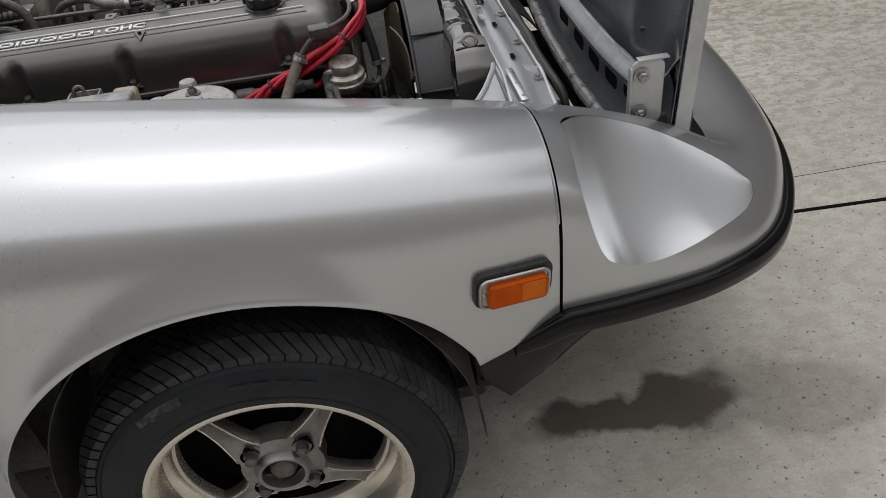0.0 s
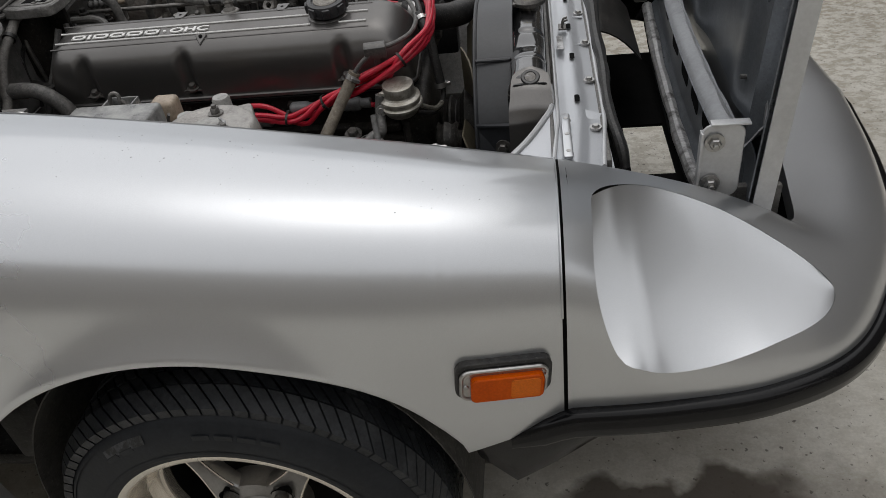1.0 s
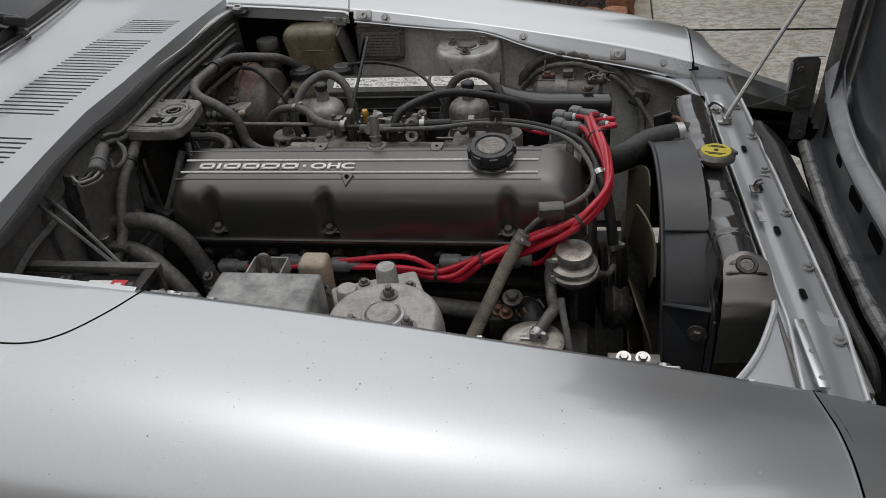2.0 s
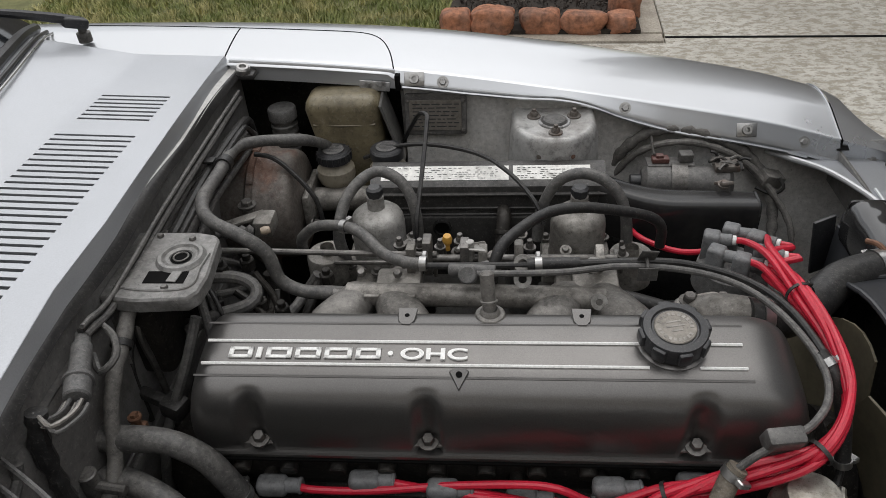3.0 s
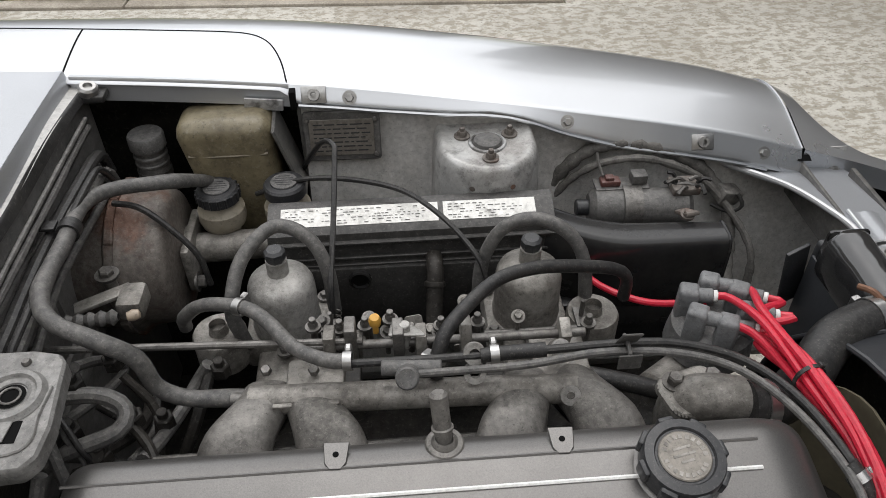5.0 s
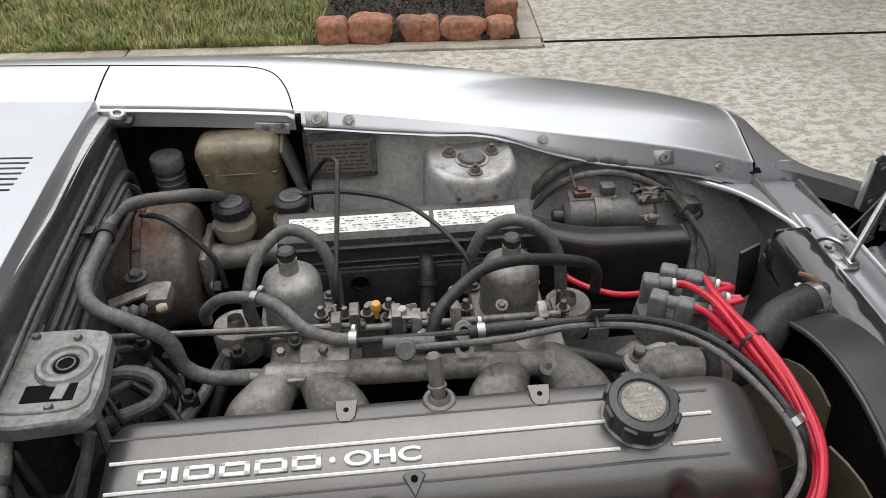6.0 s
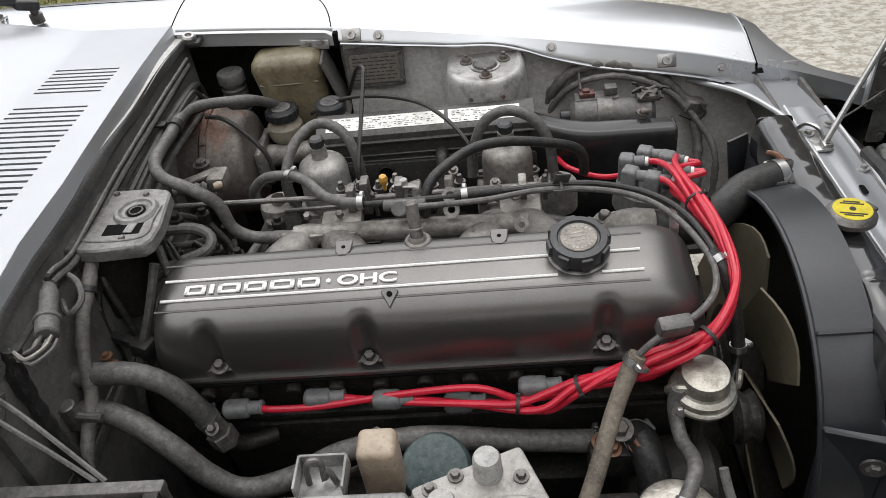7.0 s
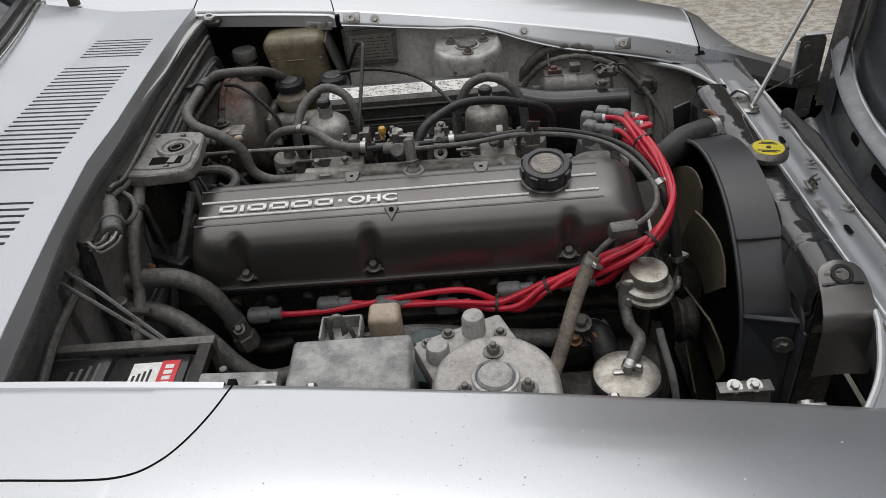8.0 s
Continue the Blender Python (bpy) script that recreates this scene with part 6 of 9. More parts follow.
def build_leads():
    """Six red leads from the distributor, tied in a bundle and led along the engine's right side to the plugs."""
    cap = root("distributor", "grey distributor with red lead terminals", "distributor")
    c = Vector((0.224, 0.165, 0.705))
    part("distributor_cap", lathe([(0, 0.028), (0.036, 0.028), (0.047, 0.020), (0.050, 0.0), (0.051, -0.012), (0, -0.012)], Matrix.Translation(c), 32), CAP_GREY, cap, "grey bakelite cap")
    part("distributor_body", lathe([(0.038, -0.012), (0.040, -0.03), (0.036, -0.06), (0.022, -0.08), (0.022, -0.16), (0, -0.16)], Matrix.Translation(c), 28), ALLOY_DARK, cap)
    part("vacuum_unit", rod(c + Vector((-0.03, -0.02, -0.04)), c + Vector((-0.075, -0.05, -0.04)), 0.026, 24), ALLOY_DARK, cap)
    for dx in (-0.03, 0.034):
        part("cap_clip", box((c.x + dx - 0.006, c.y - 0.053, c.z - 0.045), (c.x + dx + 0.006, c.y - 0.047, c.z + 0.004), 0.002), STEEL, cap)
    leads = root("ignition_leads", "red ignition leads tied in a bundle with grey plug boots", "ignition leads")
    run = [Vector(p) for p in ((0.248, 0.112, 0.772), (0.260, 0.030, 0.786), (0.272, -0.045, 0.785), (0.270, -0.115, 0.768), (0.228, -0.172, 0.750), (0.152, -0.180, 0.714), (0.083, -0.178, 0.683),
                               (0.044, -0.179, 0.658), (0.006, -0.178, 0.654), (-0.045, -0.172, 0.667), (-0.140, -0.154, 0.657), (-0.24, -0.148, 0.646), (-0.318, -0.146, 0.640))]
    boots = [-0.356, -0.244, -0.152, -0.062, 0.034, 0.128]
    stop = [12, 11, 10, 9, 7, 5]
    spread = [2.0, 1.5, 1.15, 1.2, 0.95, 1.35, 0.95, 1.5, 0.75, 1.5, 1.0, 1.0, 1.0]
    for k, (bx, end) in enumerate(zip(boots, stop)):
        a = 2 * math.pi * k / 6
        foot = c + Vector((0.034 * math.cos(a + 0.5), 0.034 * math.sin(a + 0.5), 0.022))
        out = Vector((0.85, -0.50 + 0.12 * (k % 3), 0.10)).normalized()
        nose = foot + Vector((0, 0, 0.031)) + out * 0.027
        boot = joined(moved(box((-0.0115, -0.0115, -0.006), (0.0115, 0.0115, 0.042), 0.005, 3), Matrix.Translation(foot) @ pose(0, 0, 0, 0, 0, math.degrees(math.atan2(out.y, out.x)))), rod(foot + Vector((0, 0, 0.031)), nose, 0.0085, 16))
        part("terminal", boot, BOOT, cap, "grey right-angled lead boot")
        part("terminal_ring", rod(nose - out * 0.002, nose + out * 0.005, 0.0068, 14), WHITE, cap)
        # each lead keeps its place in the bundle and leaves it at its plug
        turn = lambda i: (a if i < 6 else 2 * math.pi * k / 4) + i * 0.85
        off = lambda i: spread[i] * Vector((0.003 * math.cos(turn(i)), 0.0090 * math.cos(turn(i)), 0.0088 * math.sin(turn(i))))
        pts = [nose, nose + out * 0.018 + Vector((0, -0.004, 0.001))] + [run[i] + off(i) for i in range(end)]
        by = -0.158 if k in (2, 3, 4) else -0.146
        bz = (0.638, 0.650, 0.654, 0.640, 0.664, 0.66)[k]
        plug = Vector((bx, by, bz))
        pts += [plug + Vector((0.045, -0.008, 0.004)), plug + Vector((0.020, 0, 0))]
        part("lead", tube(pts, 0.0047, 10, 0.010), RED_WIRE, leads)
        boot = joined(rod(plug + Vector((0.027, 0, 0.0)), plug + Vector((0.006, 0, 0)), 0.0092, 16), rod(plug + Vector((0.029, 0, 0.0)), plug + Vector((0.024, 0, 0)), 0.0102, 16), moved(box((-0.026, -0.0118, -0.0118), (0.012, 0.0118, 0.0108), 0.0075, 3), Matrix.Translation(plug)))
        part("plug_boot", boot, BOOT, leads, "grey rubber plug boot")
        part("spark_plug", rod(plug + Vector((-0.014, 0, 0)), COVER @ Vector((bx - 0.012, -0.074, -0.055)), 0.009, 14), GRIME, leads)
    for i, r in ((1, 0.0158), (4, 0.0134), (6, 0.0132), (8, 0.0112)):
        d = (run[i + 1] - run[i - 1]).normalized()
        m = aim(run[i], run[i] + d)
        tie = joined(lathe([(r, -0.0022), (r + 0.0012, -0.0022), (r + 0.0012, 0.0022), (r, 0.0022), (r, -0.0022)], m, 20), moved(box((r - 0.001, -0.0035, -0.003), (r + 0.0045, 0.0035, 0.003), 0.001, 1), m @ pose(0, 0, 0, 0, 0, 60 * i)))
        part("cable_tie", tie, RUBBER_DARK, leads, "black cable tie")
    coil_lead = tube([(0.225, 0.19, 0.735), (0.17, 0.23, 0.70), (0.12, 0.27, 0.695), (0.10, 0.32, 0.69)], 0.0045, 10)
    part("coil_lead", coil_lead, RED_WIRE, leads)


# ---- cooling: radiator, shroud, hoses ----
def build_radiator():
    rad = root("radiator", "black radiator with a crinkled top tank and yellow-labelled cap", "radiator")
    def tank_skin(u, v):
        y = -0.285 + 0.575 * u
        dent = table(y, [-0.285, -0.206, -0.198, -0.190, -0.150, -0.105, -0.097, -0.090, -0.030, 0.30], [0, 0, 0.0035, 0.001, 0.006, 0.002, 0.0045, 0, 0.001, 0]) + 0.0016 * noise.noise((y * 28, v * 4, 0))
        end = 1.0 if 0.015 < u < 0.985 else 0.85
        cx, cz = math.cos(2 * math.pi * v), math.sin(2 * math.pi * v)
        dent = 1.2 * dent + 0.0010 * noise.noise((y * 13, v * 6, 3))
        return Vector((0.443 + (0.033 - 0.7 * dent * max(0.0, -cx)) * end * math.copysign(abs(cx) ** 0.78, cx), y, 0.712 + (0.044 - dent * max(0.0, cz)) * end * math.copysign(abs(cz) ** 0.78, cz)))
    part("top_tank", sheet(tank_skin, 120, 36), GLOSS_TANK, rad, "dented glossy black top tank", 60)
    part("core", box((0.420, -0.29, 0.28), (0.470, 0.29, 0.70), 0.004), GRIME, rad, "dark radiator core")
    part("tank_end", box((0.418, -0.292, 0.66), (0.474, -0.284, 0.748), 0.006), BLACK, rad)
    part("tank_end", box((0.418, 0.286, 0.66), (0.474, 0.294, 0.748), 0.006), BLACK, rad)
    wide = lambda v: table(v, [0, 0.03, 0.08, 0.16, 0.3, 0.42, 1], [0.012, 0.022, 0.028, 0.0305, 0.032, 0.035, 0.036])
    br = sheet(lambda u, v: Vector((0.447 + wide(v) * (2 * u - 1), table(v, [0, 0.25, 0.40, 0.5, 1], [-0.258, -0.296, -0.322, -0.332, -0.338]),
                                    table(v, [0, 0.25, 0.40, 0.5, 1], [0.759, 0.741, 0.722, 0.700, 0.63]) + 0.003 * math.sin(math.pi * u))), 12, 40)
    part("mount_bracket", thick(br, 0.003), CRINKLE, rad, "satin black mounting bracket with a bolt eye", 50)
    em = Matrix.Translation((0.447, -0.277, 0.7530)) @ pose(0, 0, 0, 27, 0, 0)
    part("bracket_eye", lathe([(0.0085, 0.000), (0.0095, 0.002), (0.0135, 0.002), (0.015, 0.0)], em, 24), BLACK, rad)
    part("bracket_hole", lathe([(0, 0.0012), (0.0085, 0.0012), (0.0085, -0.002)], em, 16), STEEL, rad)
    cm = pose(0.447, 0.004, 0.752, 0, 0, 0)
    part("filler_neck", lathe([(0.018, -0.01), (0.018, 0.008), (0.026, 0.010), (0.027, 0.014), (0.022, 0.016)], cm, 28), STEEL, rad)
    cap = part("pressure_cap", lathe([(0, 0.026), (0.023, 0.026), (0.027, 0.024), (0.031, 0.019), (0.031, 0.013), (0.026, 0.013)], cm, 32), STEEL, rad, "radiator cap with a yellow label")
    for a in (25, 205):
        part("cap_ear", moved(box((0.026, -0.010, 0.013), (0.037, 0.010, 0.020), 0.003), cm @ pose(0, 0, 0, 0, 0, a)), STEEL, cap)
    part("cap_label", lathe([(0, 0.0265), (0.0235, 0.0265), (0.0235, 0.0255)], cm, 32), YELLOW, cap, "yellow label")
    marks = [moved(box((-w, y - 0.0012, 0.0264), (w, y + 0.0012, 0.027), 0, 1), cm @ pose(0, 0, 0, 0, 0, -15)) for y, w in ((0.015, 0.010), (0.011, 0.014), (-0.010, 0.016), (-0.014, 0.011))]
    marks.append(lathe([(0, 0.0272), (0.004, 0.0272), (0.004, 0.0262)], cm, 12))
    part("label_marks", joined(*marks), INK, cap)
    # shroud: a ring round the fan with a flat back, notched on its right
    sh = root("fan_shroud", "black plastic fan shroud bolted to the radiator", "fan shroud")
    fy, fz = -0.015, 0.53
    arc = sheet(lambda u, v: Vector((0.352 + 0.066 * v, fy - (0.243 + 0.012 * v) * math.cos(math.pi * (-0.16 + 1.22 * u)), fz + (0.243 + 0.004 * v) * math.sin(math.pi * (-0.16 + 1.22 * u)))), 60, 8)
    part("shroud_ring", thick(arc, 0.004), SHROUD, sh, "black shroud ring")
    lip = tube([(0.352, fy - 0.2425 * math.cos(math.pi * (-0.16 + 1.22 * k / 30)), fz + 0.2425 * math.sin(math.pi * (-0.16 + 1.22 * k / 30))) for k in range(31)], 0.004, 8, raw=True)
    part("shroud_lip", lip, SHROUD, sh)
    part("shroud_back", box((0.414, -0.290, 0.32), (0.419, -0.22, 0.66), 0.002), SHROUD, sh)
    part("shroud_back", box((0.414, 0.20, 0.32), (0.419, 0.30, 0.70), 0.002), SHROUD, sh)
    for a in (0.69, 0.30):
        y, z = fy - 0.250 * math.cos(math.pi * a), fz + 0.249 * math.sin(math.pi * a)
        n = Vector((0, -math.cos(math.pi * a), math.sin(math.pi * a)))
        part("shroud_rib", moved(box((-0.032, -0.003, -0.002), (0.030, 0.003, 0.004), 0.0015, 1), Matrix.Translation((0.385, y, z)) @ pose(0, 0, 0, math.degrees(math.atan2(-n.y, n.z)), 0, 0)), SHROUD, sh)
    side = bmesh.new()
    for quad in (((0.354, -0.228, 0.648), (0.414, -0.262, 0.664), (0.414, -0.270, 0.46), (0.354, -0.240, 0.46)),):
        side.faces.new([side.verts.new(p) for p in quad])
    part("shroud_cheek", thick(side, 0.004), SHROUD, sh)
    ledge = bmesh.new()
    ledge.faces.new([ledge.verts.new(p) for p in ((0.352, -0.230, 0.6485), (0.416, -0.262, 0.6655), (0.416, -0.274, 0.6665), (0.352, -0.239, 0.6505))])
    part("shroud_ledge", thick(ledge, 0.003), SHROUD, sh, "turned-out lower ledge")
    flange = [(0.416, -0.060, 0.728), (0.416, -0.104, 0.727), (0.416, -0.162, 0.719), (0.416, -0.216, 0.707), (0.416, -0.256, 0.689), (0.416, -0.276, 0.668), (0.416, -0.283, 0.645)]
    part("shroud_flange", tube(flange, 0.0042, 8, 0.010), SHROUD, sh, "rear flange of the shroud")
    part("shroud_bolt", bolt((0.398, -0.272, 0.625), (-0.3, -1, 0), 0.009, 0.006), STEEL, sh)
    up = root("upper_hose", "black upper radiator hose with steel clamps", "hose")
    pts = [(0.437, 0.160, 0.728), (0.403, 0.150, 0.730), (0.355, 0.130, 0.728), (0.31, 0.090, 0.722), (0.27, 0.055, 0.730), (0.232, 0.032, 0.745), (0.205, 0.030, 0.750)]
    part("hose_body", tube(pts, 0.025, 20), RUBBER_DARK, up)
    part("hose_clamp", clamp(pts[1], (0.415, 0.153, 0.730), 0.0255, 0.013), CHROME, up, "bright hose clamp")
    part("hose_clamp", clamp((0.228, 0.031, 0.746), (0.215, 0.030, 0.749), 0.0255, 0.013), CHROME, up, "bright hose clamp")
    part("copper_tag", tube([(0.402, 0.185, 0.752), (0.410, 0.170, 0.757), (0.418, 0.158, 0.752)], 0.004, 8), COPPER, up)
    th = root("thermostat_housing", "stained cast aluminium thermostat housing with bolts", "housing")
    part("elbow", tube([(0.158, 0.060, 0.690), (0.160, 0.058, 0.722), (0.182, 0.048, 0.742), (0.236, 0.030, 0.750)], (0.029, 0.021), 18, 0.006), ALLOY_DARK, th)
    part("flange", plate(rounded(-0.036, -0.026, 0.036, 0.026, 0.014), 0.012, pose(0.165, 0.062, 0.738, 8, 4, 20), 0.003), ALLOY_DARK, th)
    for p in ((0.146, 0.070, 0.742), (0.190, 0.078, 0.735)):
        part("housing_bolt", bolt(p, (0, 0, 1), 0.0085, 0.010), STEEL, th)
    side_air = joined(box((0.424, 0.297, 0.50), (0.468, 0.318, 0.715), 0.008, 3), moved(box((-0.018, -0.003, -0.06), (0.020, 0.003, 0.045), 0.002), pose(0.405, 0.310, 0.660, 0, -10, 20)))
    air = root("radiator_duct", "black plastic duct beside the radiator", "duct")
    part("duct_body", side_air, PLASTIC, air)


def hose(name, pts, r, mat, label, clamps=(), n=12, wobble=0.0, category="hose", ridge=0.0, seed=1):
    """A loose hose as a thing of its own, with clamps at the given places along it."""
    ob = root(name, label, category)
    part("hose_body", tube(pts, r, n, 0.010, wobble, ridge, seed), mat, ob)
    path = smooth_path(pts, 0.010)
    rr = r[0] if isinstance(r, tuple) else r
    for f in clamps:
        k = min(len(path) - 2, max(1, int(f * len(path))))
        part("hose_clamp", clamp(path[k], path[k + 1] if (path[k + 1] - path[k]).length > 0 else path[k - 1], rr + 0.0006, 0.009), CHROME, ob, "bright hose clamp")
    return ob


def build_hoses():
    heater = hose("heater_hose", [(-0.285, 0.092, 0.732), (-0.320, 0.096, 0.732), (-0.365, 0.098, 0.734), (-0.394, 0.100, 0.752), (-0.405, 0.102, 0.795), (-0.435, 0.102, 0.824), (-0.476, 0.116, 0.840), (-0.495, 0.150, 0.848),
                          (-0.497, 0.232, 0.845), (-0.500, 0.305, 0.840), (-0.482, 0.350, 0.828), (-0.44, 0.372, 0.818), (-0.410, 0.392, 0.806), (-0.392, 0.440, 0.770), (-0.385, 0.47, 0.73)],
                  0.0094, RUBBER, "dusty grey-black heater hose round the brake servo", (0.03,), 14, 0.10)
    part("strap", joined(lathe([(0.0096, -0.008), (0.0125, -0.008), (0.0125, 0.008), (0.0096, 0.008), (0.0096, -0.008)], aim((-0.498, 0.255, 0.844), (-0.499, 0.28, 0.843)), 20), box((-0.545, 0.250, 0.846), (-0.512, 0.266, 0.850), 0.001)), RUBBER_DARK, heater)
    hose("vacuum_hose", [(-0.392, 0.215, 0.72), (-0.388, 0.210, 0.742), (-0.358, 0.198, 0.772), (-0.309, 0.177, 0.784), (-0.280, 0.150, 0.787), (-0.250, 0.112, 0.787), (-0.215, 0.090, 0.789), (-0.190, 0.086, 0.790)],
         0.0080, RUBBER, "dusty vacuum hose over the inlet manifold", (0.42, 0.93), 12, 0.1)
    hose("overflow_hose", [(-0.325, 0.205, 0.70), (-0.331, 0.205, 0.755), (-0.318, 0.245, 0.795), (-0.283, 0.282, 0.811), (-0.245, 0.275, 0.800), (-0.224, 0.258, 0.765), (-0.220, 0.250, 0.70)],
         0.0085, RUBBER, "hoop of dusty rubber hose round a carburettor", (), 12, 0.06)
    hose("overflow_hose", [(-0.040, 0.262, 0.70), (-0.034, 0.270, 0.75), (-0.012, 0.274, 0.795), (0.025, 0.270, 0.812), (0.063, 0.258, 0.800), (0.085, 0.244, 0.765), (0.092, 0.232, 0.69)],
         0.0085, RUBBER, "hoop of dusty rubber hose round a carburettor", (), 12, 0.06)
    hose("breather_hose", [(-0.105, 0.085, 0.760), (-0.102, 0.092, 0.785), (-0.088, 0.112, 0.806), (-0.037, 0.166, 0.811), (0.010, 0.190, 0.806), (0.060, 0.205, 0.792), (0.115, 0.220, 0.770), (0.136, 0.228, 0.745), (0.138, 0.232, 0.71)],
         0.0078, RUBBER_DARK, "black breather hose arching over the carburettors", (0.06,), 12)
    hose("vacuum_line", [(-0.205, 0.086, 0.786), (-0.10, 0.082, 0.790), (0.0, 0.080, 0.795), (0.091, 0.078, 0.800), (0.150, 0.076, 0.794), (0.208, 0.055, 0.786), (0.240, 0.0, 0.789), (0.258, -0.070, 0.783), (0.272, -0.105, 0.755), (0.282, -0.118, 0.70), (0.287, -0.122, 0.655), (0.272, -0.150, 0.635), (0.245, -0.185, 0.655)],
         0.0046, RUBBER_DARK, "thin black vacuum line along the engine", (), 10)
    hose("vacuum_line", [(-0.125, 0.062, 0.792), (-0.02, 0.062, 0.795), (0.06, 0.068, 0.800), (0.140, 0.064, 0.795), (0.196, 0.042, 0.789), (0.230, -0.012, 0.789), (0.249, -0.080, 0.785), (0.244, -0.125, 0.778), (0.218, -0.158, 0.774), (0.190, -0.174, 0.772), (0.165, -0.180, 0.756), (0.145, -0.184, 0.735)],
         0.0042, RUBBER, "thin black vacuum line along the engine", (), 10)
    hose("brown_hose", [(0.147, -0.183, 0.738), (0.138, -0.190, 0.724), (0.115, -0.225, 0.690), (0.085, -0.285, 0.645), (0.055, -0.335, 0.600), (0.04, -0.36, 0.56)], 0.0105, TAN_HOSE, "weathered brown fuel hose", (0.02,), 14, 0.06)
    hose("vacuum_hose", [(0.252, -0.066, 0.786), (0.264, -0.088, 0.772), (0.274, -0.106, 0.740), (0.281, -0.117, 0.700), (0.285, -0.124, 0.668)], 0.0085, RUBBER_DARK, "short black rubber hose beside the ignition leads", (0.03, 0.93), 14)
    hose("line_sleeve", [(-0.060, 0.0805, 0.7925), (-0.03, 0.0805, 0.794), (0.006, 0.080, 0.7955)], 0.0078, RUBBER_DARK, "black rubber sleeve joining a vacuum line", (0.28,), 14)
    clip = root("line_clip", "bent grey clip holding two vacuum lines", "clip")
    part("clip_band", joined(tube([(0.086, 0.060, 0.790), (0.086, 0.058, 0.802), (0.086, 0.068, 0.8075), (0.086, 0.084, 0.806)], 0.0022, 8), box((0.074, 0.0555, 0.786), (0.098, 0.0575, 0.806), 0.0008, 1)), LATCH, clip)
    part("clip_tab", moved(box((-0.011, -0.0012, -0.002), (0.011, 0.0012, 0.020), 0.001, 1), pose(0.086, 0.076, 0.804, 22, 8, 6)), LATCH, clip)
    hose("coolant_hose", [(0.040, 0.115, 0.715), (0.075, 0.105, 0.716), (0.115, 0.098, 0.708), (0.150, 0.090, 0.700)], 0.0105, RUBBER_DARK, "black coolant hose under the vacuum lines", (), 12)
    part("line_bracket", joined(moved(box((-0.019, -0.008, -0.014), (0.019, 0.010, 0.012), 0.003), pose(0.187, -0.174, 0.771, 20, 0, 8)), tube([(0.187, -0.168, 0.765), (0.185, -0.16, 0.73), (0.18, -0.15, 0.70)], 0.006, 8)), LATCH,
         None)
    tagged(bpy.data.objects["line_bracket"], "bent steel bracket clipping a vacuum line", "bracket")
    hose("heater_pipe_hose", [(-0.545, -0.160, 0.735), (-0.507, -0.163, 0.739), (-0.461, -0.164, 0.737), (-0.425, -0.164, 0.710), (-0.405, -0.164, 0.668), (-0.396, -0.163, 0.636)], 0.0145, RUBBER, "dusty thick heater hose at the bulkhead", (0.92,), 14, 0.06)
    hose("heater_pipe_hose", [(-0.545, -0.190, 0.700), (-0.505, -0.190, 0.700), (-0.462, -0.205, 0.692), (-0.419, -0.222, 0.660), (-0.385, -0.232, 0.615), (-0.345, -0.235, 0.588), (-0.29, -0.225, 0.590), (-0.22, -0.205, 0.612), (-0.13, -0.195, 0.622), (-0.04, -0.190, 0.605), (0.045, -0.187, 0.590), (0.12, -0.185, 0.58)],
         0.0145, RUBBER, "dusty thick heater hose along the engine's side", (0.97,), 14, 0.06)
    hose("canister_hose", [(0.190, -0.208, 0.705), (0.186, -0.214, 0.680), (0.190, -0.240, 0.655), (0.194, -0.275, 0.668), (0.188, -0.305, 0.680), (0.168, -0.338, 0.668)], 0.0085, RUBBER, "grey rubber hose into a canister", (0.94,), 12)
    hose("drain_tube", [(0.203, -0.335, 0.735), (0.206, -0.348, 0.720), (0.214, -0.375, 0.690), (0.220, -0.392, 0.640), (0.224, -0.40, 0.55)], 0.0048, CAP_GREY, "thin grey drain tube", (), 10, 0, "tube")
    hose("bypass_hose", [(0.12, -0.19, 0.560), (0.145, -0.19, 0.585), (0.155, -0.20, 0.60), (0.165, -0.23, 0.58), (0.17, -0.26, 0.54)], 0.021, RUBBER_DARK, "black bypass hose beside the engine", (0.3,), 16)
    # small hoses and cables behind the engine
    hose("vacuum_hose", [(-0.480, 0.122, 0.766), (-0.478, 0.156, 0.736), (-0.476, 0.191, 0.696), (-0.474, 0.199, 0.669), (-0.474, 0.156, 0.689), (-0.474, 0.104, 0.724), (-0.474, 0.060, 0.756)], 0.0058, RUBBER, "small dusty vacuum hose looped behind the engine", (), 10, 0.04, "hose")
    hose("drain_hose", [(-0.360, 0.163, 0.711), (-0.375, 0.157, 0.690), (-0.390, 0.124, 0.680), (-0.400, 0.087, 0.687), (-0.410, 0.047, 0.701)], 0.0078, RUBBER, "slanting grey drain hose behind the engine", (), 10, 0.04, "hose")
    hose("fuel_line", [(-0.420, 0.148, 0.694), (-0.420, 0.136, 0.676), (-0.420, 0.114, 0.668), (-0.420, 0.080, 0.682), (-0.420, 0.042, 0.708)], 0.0038, RUBBER, "thin grey line behind the engine", (), 10, 0.04, "hose")
    hose("coolant_pipe", [(-0.440, 0.178, 0.701), (-0.440, 0.176, 0.667), (-0.440, 0.155, 0.647), (-0.440, 0.113, 0.664), (-0.440, 0.066, 0.705), (-0.440, 0.028, 0.742)], 0.0075, GRIME, "dark bent pipe behind the engine", (), 10, 0.04, "pipe")
    hose("wiring_cable", [(-0.470, 0.049, 0.777), (-0.460, 0.038, 0.766), (-0.450, 0.027, 0.749), (-0.440, 0.028, 0.718)], 0.0032, RUBBER_DARK, "thin black cable hanging by the bulkhead", (), 10, 0.04, "cable")
